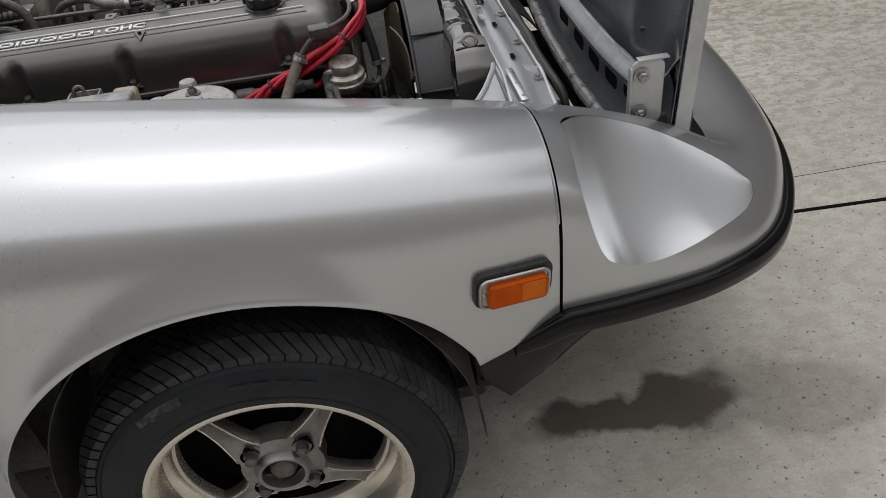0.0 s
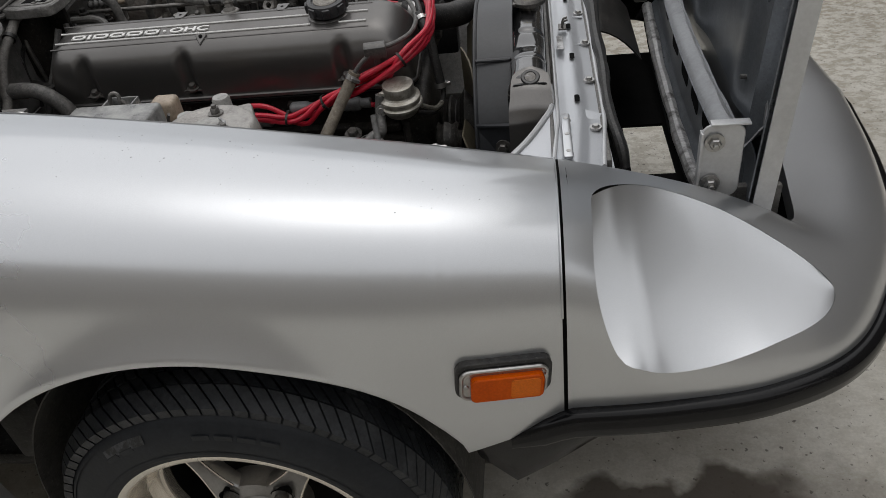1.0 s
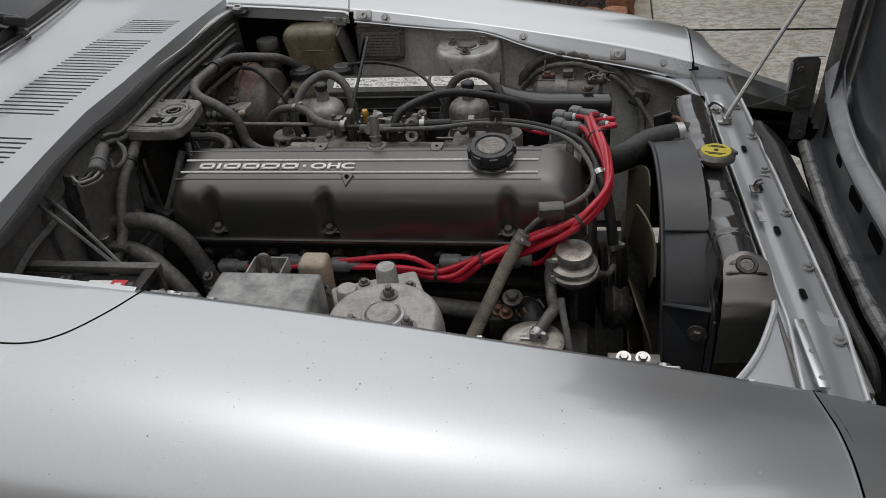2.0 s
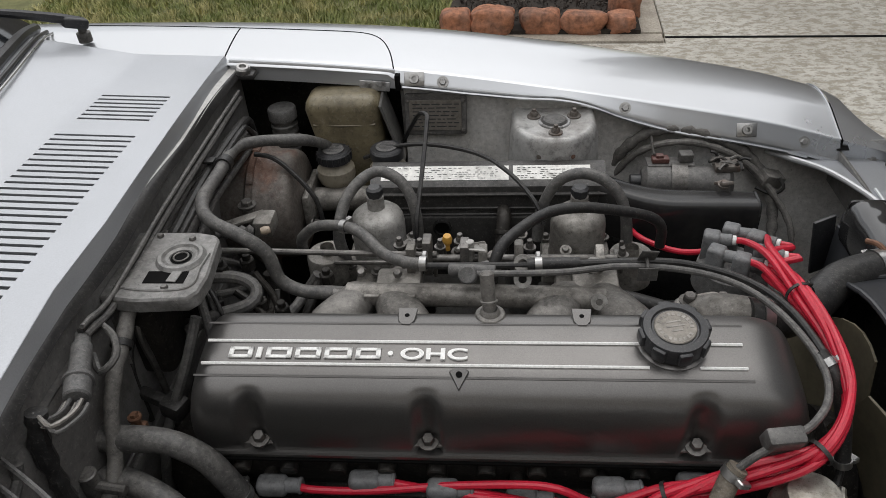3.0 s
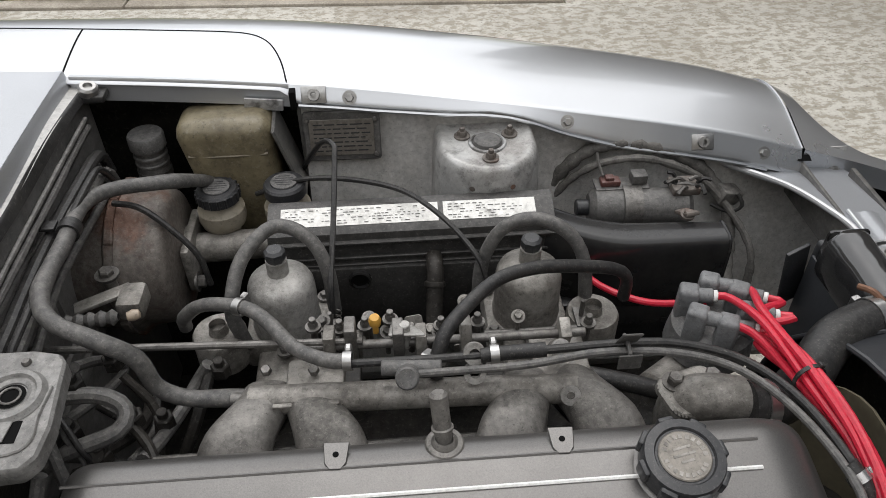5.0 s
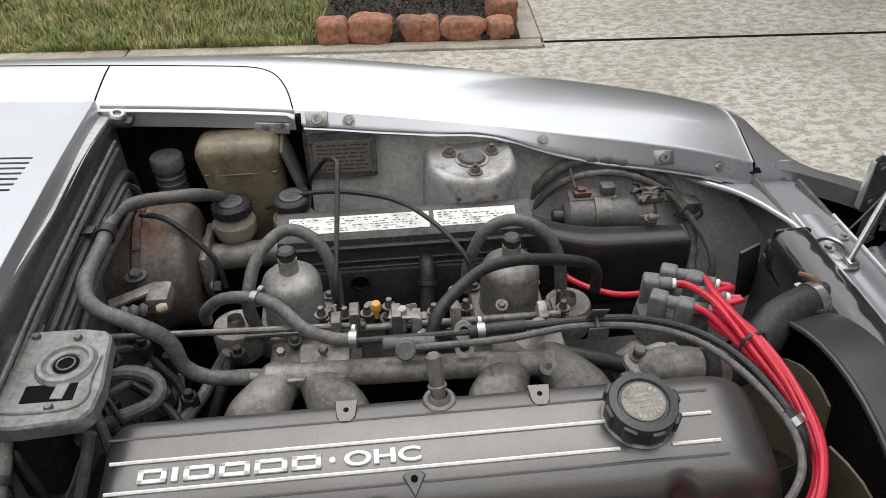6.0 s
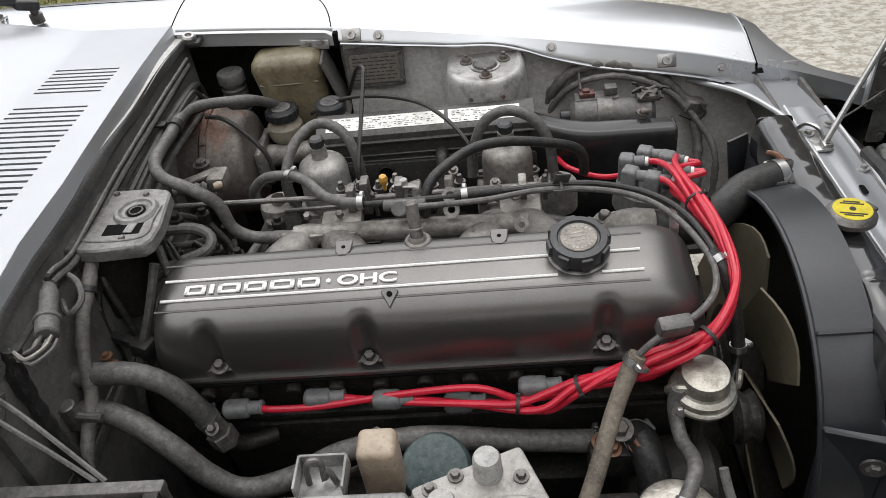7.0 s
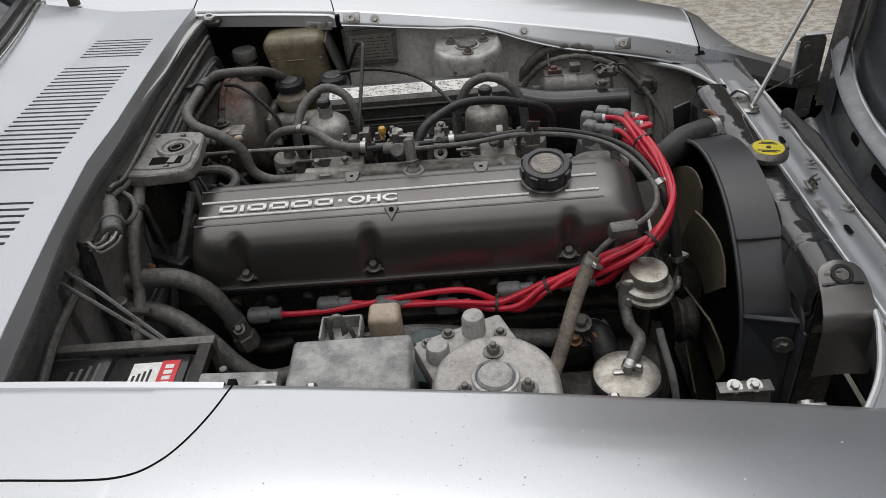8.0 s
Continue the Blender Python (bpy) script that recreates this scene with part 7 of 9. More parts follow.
    hose("wiring_cable", [(-0.475, 0.051, 0.767), (-0.465, 0.036, 0.757), (-0.455, 0.028, 0.738), (-0.450, 0.020, 0.719)], 0.003, CAP_GREY, "thin grey cable hanging by the bulkhead", (), 10, 0.04, "cable")
    # choke and throttle cables
    hose("choke_cable", [(-0.300, 0.525, 0.690), (-0.272, 0.510, 0.735), (-0.232, 0.442, 0.822), (-0.213, 0.402, 0.843), (-0.211, 0.380, 0.838), (-0.214, 0.310, 0.800), (-0.219, 0.240, 0.757), (-0.220, 0.225, 0.72)], 0.0036, RUBBER_DARK, "thin black choke cable", (), 8, 0, "cable")
    hose("choke_cable", [(-0.330, 0.440, 0.745), (-0.270, 0.425, 0.775), (-0.206, 0.405, 0.788), (-0.132, 0.380, 0.784), (-0.080, 0.320, 0.782), (-0.044, 0.262, 0.768), (-0.032, 0.245, 0.74)], 0.0036, RUBBER_DARK, "thin black choke cable", (), 8, 0, "cable")
    hose("throttle_rod", [(-0.540, 0.150, 0.765), (-0.41, 0.142, 0.768), (-0.269, 0.134, 0.770), (-0.18, 0.128, 0.772)], 0.0042, STEEL, "thin steel throttle rod", (), 10, 0, "rod")
    hose("servo_hose", [(-0.49, 0.36, 0.80), (-0.46, 0.355, 0.796), (-0.43, 0.345, 0.775), (-0.395, 0.33, 0.735), (-0.385, 0.32, 0.69)], 0.004, RUBBER_DARK, "thin black line over the brake servo", (), 8)


# ---- carburettors, inlet and air cleaner ----
def carburettor(x, y):
    c = root("carburettor", "cast aluminium side-draught carburettor with a domed dashpot", "carburettor", group="pair of carburettors")
    m = Matrix.Translation((x, y, 0.70))
    dome = lathe([(0.041, -0.015), (0.042, -0.005), (0.0405, 0.0), (0.0402, 0.046), (0.0392, 0.054), (0.0365, 0.0605), (0.030, 0.0665), (0.021, 0.0705), (0.0130, 0.0725), (0.0125, 0.092), (0, 0.092)], m, 40)
    part("dashpot", dome, ALLOY if x < -0.1 else ALLOY_DARK, c, "domed aluminium dashpot", 40)
    part("damper_nut", lathe([(0, 0.108), (0.009, 0.108), (0.0125, 0.105), (0.013, 0.098), (0.0105, 0.092), (0.0105, 0.085)], m, 8), PLASTIC, c, "black damper nut")
    body = joined(moved(box((-0.052, -0.040, -0.050), (0.052, 0.046, -0.013), 0.008, 2), m), moved(box((-0.034, -0.10, -0.062), (0.034, -0.035, -0.02), 0.006, 2), m))
    part("carburettor_body", body, ALLOY_DARK, c)
    part("float_bowl", joined(lathe([(0, 0.0), (0.030, 0.0), (0.032, -0.004), (0.032, -0.045), (0.02, -0.055), (0, -0.055)], Matrix.Translation((x - 0.075 if x < -0.1 else x + 0.075, y - 0.035, 0.715)), 28),
                              lathe([(0.010, 0.012), (0.012, 0.0)], Matrix.Translation((x - 0.075 if x < -0.1 else x + 0.075, y - 0.035, 0.715)), 14)), ALLOY_DARK, c, "round float bowl")
    part("inlet_pipe", tube([(x, y + 0.04, 0.672), (x, y + 0.10, 0.675), (x, y + 0.13, 0.68)], 0.028, 18), BLACK, c)
    for dx, dy in ((-0.044, -0.034), (0.044, -0.034), (-0.044, 0.040), (0.044, 0.040), (0.0, -0.050)):
        part("flange_screw", bolt((x + dx, y + dy, 0.690), (0, 0, 1), 0.006, 0.006), STEEL, c)
    lever = joined(rod((x + 0.058, y - 0.045, 0.70), (x + 0.058, y - 0.045, 0.745), 0.003, 8), box((x + 0.050, y - 0.062, 0.716), (x + 0.066, y - 0.030, 0.720), 0.001),
                   rod((x - 0.06, y - 0.06, 0.715), (x + 0.07, y - 0.06, 0.715), 0.0035, 8))
    part("linkage", lever, STEEL, c, "dull steel linkage")
    part("return_spring", tube([(x + 0.064 + 0.004 * math.cos(k), y - 0.045 + 0.0035 * k * 0.4, 0.708 + 0.004 * math.sin(k)) for k in range(30)], 0.0009, 5, raw=True), STEEL, c)
    return c


def build_inlet():
    carburettor(-0.279, 0.245)
    carburettor(0.018, 0.241)
    man = root("inlet_manifold", "stained aluminium balance tube and inlet runners", "inlet manifold")
    part("balance_tube", joined(tube([(-0.298, 0.082, 0.742), (-0.2, 0.078, 0.744), (-0.05, 0.073, 0.745), (0.040, 0.068, 0.745)], 0.0155, 20), box((-0.262, 0.085, 0.735), (-0.20, 0.128, 0.752), 0.006), box((0.000, 0.085, 0.728), (0.062, 0.150, 0.748), 0.006)), ALLOY_DARK, man, "cast balance tube")
    for x in (-0.262, -0.214):
        part("cast_mark", box((x - 0.010, 0.0605, 0.7535), (x + 0.010, 0.0655, 0.7560), 0.0008, 1), ALLOY_DARK, man)
    for x, y, z in ((-0.283, 0.112, 0.752), (-0.232, 0.104, 0.757)):
        part("boss_bolt", bolt((x, y, z), (0, -0.3, 1), 0.006, 0.006, False), STEEL, man)
    part("hose_nipple", joined(rod((-0.298, 0.088, 0.736), (-0.285, 0.088, 0.737), 0.015, 6), rod((-0.32, 0.092, 0.734), (-0.295, 0.088, 0.736), 0.008, 12)), STEEL, man)
    for x0, x1 in ((-0.345, -0.178), (-0.070, 0.105)):
        mid, half = (x0 + x1) / 2, (x1 - x0) / 2
        for s in (-1, 1):
            def horn(u, v):
                w = 0.5 - 0.5 * math.cos(math.pi * min(1, u * 1.25))
                centre = Vector((mid + s * half * (0.26 + 0.34 * w), 0.105 - 0.115 * u, 0.722 + 0.012 * math.sin(math.pi * min(1, u * 1.1)) - 0.025 * max(0, u - 0.55) ** 1.2 / 0.45))
                wide, tall = 0.027 + 0.010 * w, 0.024
                a = 2 * math.pi * v
                c, sn = math.cos(a), math.sin(a)
                return centre + Vector((wide * math.copysign(abs(c) ** 0.75, c), 0.0, tall * math.copysign(abs(sn) ** 0.85, sn)))
            part("runner", sheet(horn, 18, 22), CASTING, man, "cast inlet runner", 60)
        for s in (-1, 1):
            part("runner_arm", tube([(mid + s * 0.02, 0.14, 0.672), (mid + s * 0.035, 0.09, 0.688), (mid + s * 0.062, 0.045, 0.690), (mid + s * 0.072, 0.01, 0.655)], 0.021, 14), GRIME, man)
    for x in (-0.25, 0.02):
        part("heat_plate", box((x - 0.06, 0.15, 0.645), (x + 0.06, 0.205, 0.665), 0.004), GRIME, man)
    part("lower_rail", rod((-0.40, 0.045, 0.70), (0.10, 0.045, 0.705), 0.006, 10), STEEL, man)
    # the linkage shaft with its orange knob, tee and fittings between the carburettors
    link = root("throttle_linkage", "dusty throttle linkage with levers and an orange knob", "linkage")
    part("cross_shaft", rod((-0.24, 0.130, 0.765), (0.06, 0.126, 0.768), 0.0052, 12), STEEL, link)
    part("knob", lathe([(0, 0.013), (0.0052, 0.0115), (0.0070, 0.006), (0.0062, 0.0), (0.0032, -0.004), (0.0032, -0.014), (0, -0.014)], pose(-0.166, 0.141, 0.784, 6), 18), ORANGE, link, "orange knob")
    for x, h in ((-0.215, 0.022), (-0.192, 0.035), (-0.142, 0.030), (-0.118, 0.018), (-0.07, 0.024), (0.036, 0.02)):
        part("lever", moved(box((-0.006, -0.014, -0.02), (0.006, 0.010, h), 0.002), pose(x, 0.130, 0.765, random.Random(int(x * 1e4)).uniform(-25, 25))), ALLOY_DARK if h < 0.03 else STEEL, link)
    for x, y, z in ((-0.205, 0.150, 0.770), (-0.178, 0.160, 0.762), (-0.15, 0.155, 0.775), (-0.128, 0.148, 0.760), (-0.095, 0.150, 0.765), (-0.235, 0.16, 0.765), (0.07, 0.15, 0.755), (-0.055, 0.15, 0.768)):
        part("pivot_nut", joined(bolt((x, y, z), (0, 0, 1), 0.0055, 0.007), rod((x, y, z - 0.03), (x, y, z + 0.013), 0.004, 8)), STEEL, link)
    part("tee_fitting", joined(rod((-0.135, 0.050, 0.800), (-0.133, 0.085, 0.772), 0.0118, 16), rod((-0.16, 0.075, 0.789), (-0.10, 0.070, 0.790), 0.008, 12)), CAP_GREY, link, "grey tee fitting")
    part("bell_crank", joined(moved(plate([(-0.018, -0.012), (0.022, -0.008), (0.014, 0.012), (-0.014, 0.014)], 0.004), pose(-0.135, 0.128, 0.786, -20, 8, 0)), rod((-0.135, 0.128, 0.76), (-0.135, 0.128, 0.795), 0.006, 12)), ALLOY, link)
    part("twin_eye", joined(lathe([(0.0055, 0.004), (0.0115, 0.004), (0.0115, -0.004), (0.0055, -0.004), (0.0055, 0.004)], pose(-0.066, 0.074, 0.774, 55), 20), lathe([(0.0055, 0.004), (0.0115, 0.004), (0.0115, -0.004), (0.0055, -0.004), (0.0055, 0.004)], pose(-0.066, 0.083, 0.793, 55), 20)), ALLOY, link, "pale bracket with two eyes")
    for p, q in (((0.024, 0.088, 0.786), (0.024, 0.098, 0.776)), ((0.030, 0.052, 0.755), (0.031, 0.070, 0.745))):
        m = aim(p, Vector(p) * 2 - Vector(q))
        part("eye_washer", lathe([(0.0045, 0.002), (0.0105, 0.002), (0.0105, -0.002), (0.0045, -0.002), (0.0045, 0.002)], m, 20), ALLOY, link, "pale round eye")
        part("eye_boss", rod(p, Vector(p) + (Vector(q) - Vector(p)) * 2, 0.0085, 14), CASTING, link)
    rng = random.Random(12)
    for k in range(16):
        x, y, z = rng.uniform(-0.24, 0.0), rng.uniform(0.135, 0.185), rng.uniform(0.735, 0.768)
        if k % 4 == 0:
            part("link_plate", moved(plate(rounded(-0.009, -0.006, 0.012, 0.006, 0.004), 0.002, None, 0.0005), pose(x, y, z, rng.uniform(50, 110), rng.uniform(-20, 20), rng.uniform(-40, 40))), ALLOY_DARK, link)
        else:
            part("link_screw", joined(bolt((x, y, z), (rng.uniform(-0.4, 0.4), -0.5, 1), 0.0052, 0.006), rod((x, y, z - 0.035), (x, y, z), 0.003, 8)), STEEL if k % 2 else ALLOY_DARK, link)
    ac = root("air_cleaner", "long black air cleaner box with a scuffed white label", "air cleaner")
    def sec(u, v):
        x = -0.305 + 0.375 * u
        ring = ((0.335, 0.60), (0.333, 0.735), (0.337, 0.749), (0.345, 0.754), (0.376, 0.766), (0.388, 0.766), (0.395, 0.758), (0.398, 0.60))
        y, z = ring[round(v * 7)]
        return Vector((x, y, z))
    bodyb = sheet(sec, 8, 7)
    for u in (0, 1):
        bodyb.faces.new([bodyb.verts.new(sec(u, k / 7)) for k in range(8)])
    part("cleaner_box", bodyb, AIR_BOX, ac, "black pressed steel box", 25)
    for z, d in ((0.738, 0.005), (0.712, 0.003), (0.700, 0.003)):
        part("pressed_ridge", box((-0.305, 0.333 - d, z - 0.002), (0.09, 0.338, z + 0.002), 0.001, 1), AIR_BOX, ac)
    pm = Matrix.Translation((-0.191, 0.3245, 0.680)) @ pose(0, 0, 0, 90)
    port = part("port", lathe([(0.011, 0.000), (0.0125, 0.005), (0.0145, 0.004), (0.0152, 0.001), (0.0156, -0.002)], pm, 28), BLACK, ac, "small round port with a rolled rim")
    part("port_hole", lathe([(0, 0.0015), (0.0112, 0.0015), (0.0112, 0.0)], pm, 20), GAP, port)
    for x0, x1 in ((-0.288, -0.083), (-0.076, 0.046)):
        lab = sheet(lambda u, v: Vector((x0 + (x1 - x0) * u, 0.347 + 0.0265 * v, 0.7556 + 0.0102 * v)), 2, 1)
        lb = part("label_sheet", thick(lab, 0.0006), LABEL, ac, "torn white label with faint print")
        rows = []
        rng = random.Random(int(x0 * 1000))
        for k in range(6):
            a = x0 + 0.006
            while a < x1 - 0.02:
                w = rng.uniform(0.002, 0.007)
                if rng.random() < 0.75:
                    rows.append(moved(box((0, 0, 0), (w, 0.0008, 0.0004), 0), Matrix.Translation((a, 0.3495 + 0.0038 * k, 0.7571 + 0.00146 * k)) @ pose(0, 0, 0, 21)))
                a += w + rng.uniform(0.001, 0.005) + (0.02 if rng.random() < 0.08 else 0)
        part("print_bars", joined(*rows), CAP_GREY, lb)
    def snorkel_skin(u, v):
        """A flattened duct with rounded edges that narrows out of the box's end and runs on level to its mouth."""
        k = 1 - (1 - min(1, u * 1.9)) ** 2
        yf, yb = 0.337 - 0.041 * k, 0.394 - 0.038 * k - 0.010 * u
        zt, zb = 0.755 - 0.014 * k - 0.004 * u, 0.615
        a = 2 * math.pi * v
        c, sn = math.cos(a), math.sin(a)
        return Vector((0.050 + 0.246 * u, (yf + yb) / 2 + (yb - yf) / 2 * math.copysign(abs(c) ** 0.42, c), (zt + zb) / 2 + (zt - zb) / 2 * math.copysign(abs(sn) ** 0.42, sn)))
    part("snorkel", sheet(snorkel_skin, 26, 48), BLACK, ac, "glossy black intake snorkel", 50)
    rim = [snorkel_skin(1, k / 40) for k in range(41)]
    part("snorkel_rim", tube(rim, 0.0022, 6, raw=True), BLACK, ac)
    mouth = bmesh.new()
    mouth.faces.new([mouth.verts.new(p - Vector((0.004, 0, 0))) for p in rim[:-1]])
    part("snorkel_end", mouth, GAP, ac)
    part("snorkel_clip", joined(moved(box((-0.010, -0.003, -0.016), (0.010, 0.003, 0.016), 0.002), pose(0.252, 0.352, 0.742, 62, 0, 12)), bolt((0.250, 0.345, 0.744), (0, -0.2, 1), 0.006, 0.006)), RUSTY, ac, "rusty steel clip")
    part("cleaner_foot", box((0.06, 0.30, 0.54), (0.28, 0.345, 0.63), 0.012), BLACK, ac)
    part("drain_stub", joined(tube([(-0.097, 0.262, 0.628), (-0.093, 0.292, 0.676), (-0.091, 0.308, 0.700), (-0.091, 0.318, 0.707), (-0.091, 0.332, 0.708)], 0.0112, 16, 0.006), lathe([(0.0112, 0.0), (0.0138, 0.001), (0.0142, 0.004), (0.0138, 0.007), (0.0112, 0.008)], aim((-0.0925, 0.297, 0.684), (-0.091, 0.308, 0.700)), 24)), GRIME, ac, "dark bent drain pipe")
    part("cleaner_face", box((-0.30, 0.325, 0.58), (0.09, 0.334, 0.698), 0.003), AIR_BOX, ac)


# ---- brakes, tanks and electrics on the left and at the back ----
def build_left_side():
    servo = root("brake_servo", "rust-streaked dark brake servo drum", "brake servo")
    m = Matrix.Translation((-0.445, 0.385, 0.690)) @ pose(0, 0, 0, 0, 90, 0)
    part("servo_drum", lathe([(0, 0.020), (0.035, 0.020), (0.040, 0.016), (0.078, 0.015), (0.088, 0.010), (0.092, 0.002), (0.094, -0.028), (0.099, -0.034), (0.103, -0.040), (0.103, -0.056), (0.097, -0.060), (0.094, -0.10), (0, -0.10)], m, 48), RUSTY, servo, "rusted pressed-steel drum", 40)
    part("servo_seam", lathe([(0.100, -0.044), (0.1055, -0.044), (0.1055, -0.054), (0.100, -0.054)], m, 48), RUSTY, servo)
    for k in range(10):
        part("seam_tab", moved(box((0.100, -0.010, -0.055), (0.108, 0.010, -0.043), 0.002, 1), m @ pose(0, 0, 0, 0, 0, 36 * k)), RUSTY, servo)
    mc = root("master_cylinder", "brake master cylinder with two fluid reservoirs", "master cylinder")
    part("cylinder_body", joined(rod((-0.435, 0.395, 0.690), (-0.24, 0.402, 0.690), 0.021, 20), rod((-0.43, 0.395, 0.69), (-0.415, 0.395, 0.69), 0.034, 20)), ALLOY_DARK, mc)
    part("mounting_flange", box((-0.424, 0.345, 0.655), (-0.412, 0.442, 0.725), 0.004), ALLOY_DARK, mc)
    for y, z in ((0.352, 0.667), (0.435, 0.715)):
        part("flange_nut", bolt((-0.412, y, z), (1, 0, 0), 0.009, 0.010), STEEL, mc)
    for x, tall in ((-0.378, 0.0), (-0.287, 0.004)):
        rm = Matrix.Translation((x, 0.425, 0.715))
        res = part("reservoir", lathe([(0.020, -0.02), (0.021, -0.012), (0.030, -0.002), (0.0325, 0.008), (0.032, 0.022), (0.024, 0.032), (0.023, 0.038)], rm, 32), CREAM, mc, "yellowed translucent reservoir")
        part("reservoir_cap", lathe([(0, 0.056 + tall), (0.018, 0.0562 + tall), (0.019, 0.0545 + tall), (0.026, 0.054 + tall), (0.0285, 0.051 + tall), (0.0285, 0.037 + tall), (0.026, 0.036 + tall)], rm, 36), PLASTIC, res, "ribbed black cap with raised marks")
        part("cap_disc", lathe([(0, 0.0567 + tall), (0.0178, 0.0567 + tall), (0.0182, 0.0558 + tall)], rm, 32), CAP_GREY, res)
        part("cap_marks", joined(*[moved(box((-w, y - 0.001, 0.0555), (w, y + 0.001, 0.0568), 0.0002, 1), rm @ Matrix.Translation((0, 0, tall))) for y, w in ((0.011, 0.008), (0.006, 0.012), (0.001, 0.014), (-0.004, 0.012), (-0.009, 0.009))]), PLASTIC, res)
    for k in range(18):
        a = 2 * math.pi * k / 18
        part("cap_rib", rod((-0.378 + 0.0285 * math.cos(a), 0.425 + 0.0285 * math.sin(a), 0.753), (-0.378 + 0.0285 * math.cos(a), 0.425 + 0.0285 * math.sin(a), 0.767), 0.0022, 6), PLASTIC, mc)
    tank = root("washer_tank", "yellowed translucent plastic washer tank", "washer tank")
    body = box((-0.428, 0.452, 0.655), (-0.298, 0.530, 0.848), 0.024, 4)
    for v in body.verts:
        if v.co.z < 0.72:
            v.co.x = -0.345 + (v.co.x + 0.345) * 0.82 + 0.012
    part("tank_body", body, TANK, tank, "", 40)
    part("tank_rib", joined(tube([(-0.413, 0.456, 0.80), (-0.36, 0.4535, 0.80), (-0.307, 0.456, 0.80)], 0.003, 6), lathe([(0.014, 0.0), (0.016, 0.0015), (0.018, 0.0)], Matrix.Translation((-0.345, 0.4545, 0.745)) @ pose(0, 0, 0, 90), 20)), TANK, tank)
    part("tank_bracket", joined(moved(box((-0.003, -0.035, -0.07), (0.002, 0.03, 0.055), 0.002, 1), pose(-0.284, 0.495, 0.785, 6, -14, 0))), PAINT_DULL, tank, "dark bracket strap")
    clutch = root("clutch_reservoir", "small grey clutch fluid reservoir", "reservoir")
    part("reservoir_body", lathe([(0.021, -0.07), (0.022, 0.0), (0.020, 0.004), (0.020, 0.014), (0, 0.014)], pose(-0.478, 0.500, 0.778), 28), LATCH, clutch)
    part("reservoir_cap", lathe([(0, 0.036), (0.023, 0.036), (0.025, 0.033), (0.025, 0.016), (0.02, 0.014)], pose(-0.478, 0.500, 0.778), 28), CAP_GREY, clutch)
    for z in (-0.045, -0.012, 0.0):
        part("body_ring", lathe([(0.0215, z), (0.0235, z + 0.002), (0.0235, z + 0.005), (0.0215, z + 0.007)], pose(-0.478, 0.500, 0.778), 28), LATCH, clutch)
    part("reservoir_band", lathe([(0.0225, -0.03), (0.024, -0.03), (0.024, -0.02), (0.0225, -0.02)], pose(-0.478, 0.500, 0.778), 24), STEEL, clutch)
    # data plate, as bars
    pl = root("data_plate", "dark riveted metal data plate on the inner wing", "data plate")
    pm = Matrix.Translation((-0.207, 0.493, 0.799)) @ pose(0, 0, 0, 80, 0, -1)
    part("backing", moved(plate(rounded(-0.054, -0.037, 0.053, 0.036, 0.005), 0.006, None, 0.0015), pm), LATCH, pl)
    part("plate_face", moved(plate(rounded(-0.046, -0.028, 0.044, 0.025, 0.002), 0.002, None, 0.0004), pm @ Matrix.Translation((0, 0, 0.002))), BRONZE, pl)
    rng = random.Random(5)
    for k in range(7):
        a = -0.040
        while a < 0.034:
            w = rng.uniform(0.004, 0.018)
            part("print_bar", moved(box((a, 0.017 - 0.0065 * k, 0.002), (min(a + w, 0.040), 0.0187 - 0.0065 * k, 0.0024), 0), pm), PLASTIC, pl)
            a += w + 0.003
    for x, y in ((-0.048, 0.024), (0.046, 0.024), (-0.048, -0.028), (0.046, -0.028)):
        part("rivet", moved(lathe([(0, 0.005), (0.003, 0.004), (0.0042, 0.001)], None, 12), pm @ Matrix.Translation((x, y, 0))), STEEL, pl)
    # ignition coil, ballast and wiring on the inner wing
    coil = root("ignition_coil", "grey cylindrical ignition coil in a clamp", "ignition coil")
    part("coil_can", joined(rod((0.138, 0.425, 0.702), (0.285, 0.415, 0.702), 0.028, 28, 0.3)), LATCH, coil)
    part("coil_clamp", lathe([(0.0302, 0), (0.0325, 0), (0.0325, 0.026), (0.0302, 0.026), (0.0302, 0)], aim((0.185, 0.4218, 0.702), (0.262, 0.4166, 0.702)), 28), STEEL, coil)
    part("coil_top", joined(rod((0.120, 0.4262, 0.702), (0.142, 0.425, 0.702), 0.012, 12)), PLASTIC, coil)
    part("coil_bracket", box((0.175, 0.43, 0.67), (0.225, 0.53, 0.68), 0.002), STEEL, coil)
    bal = root("ballast_block", "red-brown ballast resistor block on a bracket", "ballast resistor")
    part("block", joined(box((0.155, 0.430, 0.732), (0.183, 0.447, 0.741), 0.002), box((0.161, 0.433, 0.740), (0.174, 0.444, 0.746), 0.002)), BALLAST, bal)
    part("block_bracket", joined(box((0.147, 0.425, 0.727), (0.225, 0.455, 0.732), 0.002), box((0.20, 0.432, 0.732), (0.222, 0.452, 0.747), 0.002)), LATCH, bal)
    term = root("wire_terminals", "cluster of bare wire terminals beside the coil", "terminals")
    for k in range(8):
        rng2 = random.Random(40 + k)
        a = Vector((0.262 + 0.012 * (k % 4), 0.412 + 0.01 * (k // 4), 0.732 + 0.004 * (k % 3)))
        b = a + Vector((rng2.uniform(-0.05, 0.03), rng2.uniform(-0.03, 0.03), rng2.uniform(0.0, 0.025)))
        part("terminal_lug", tube([a, (a + b) / 2 + Vector((0, 0, 0.008)), b], 0.0028, 6), STEEL if k % 2 else RUBBER_DARK, term)
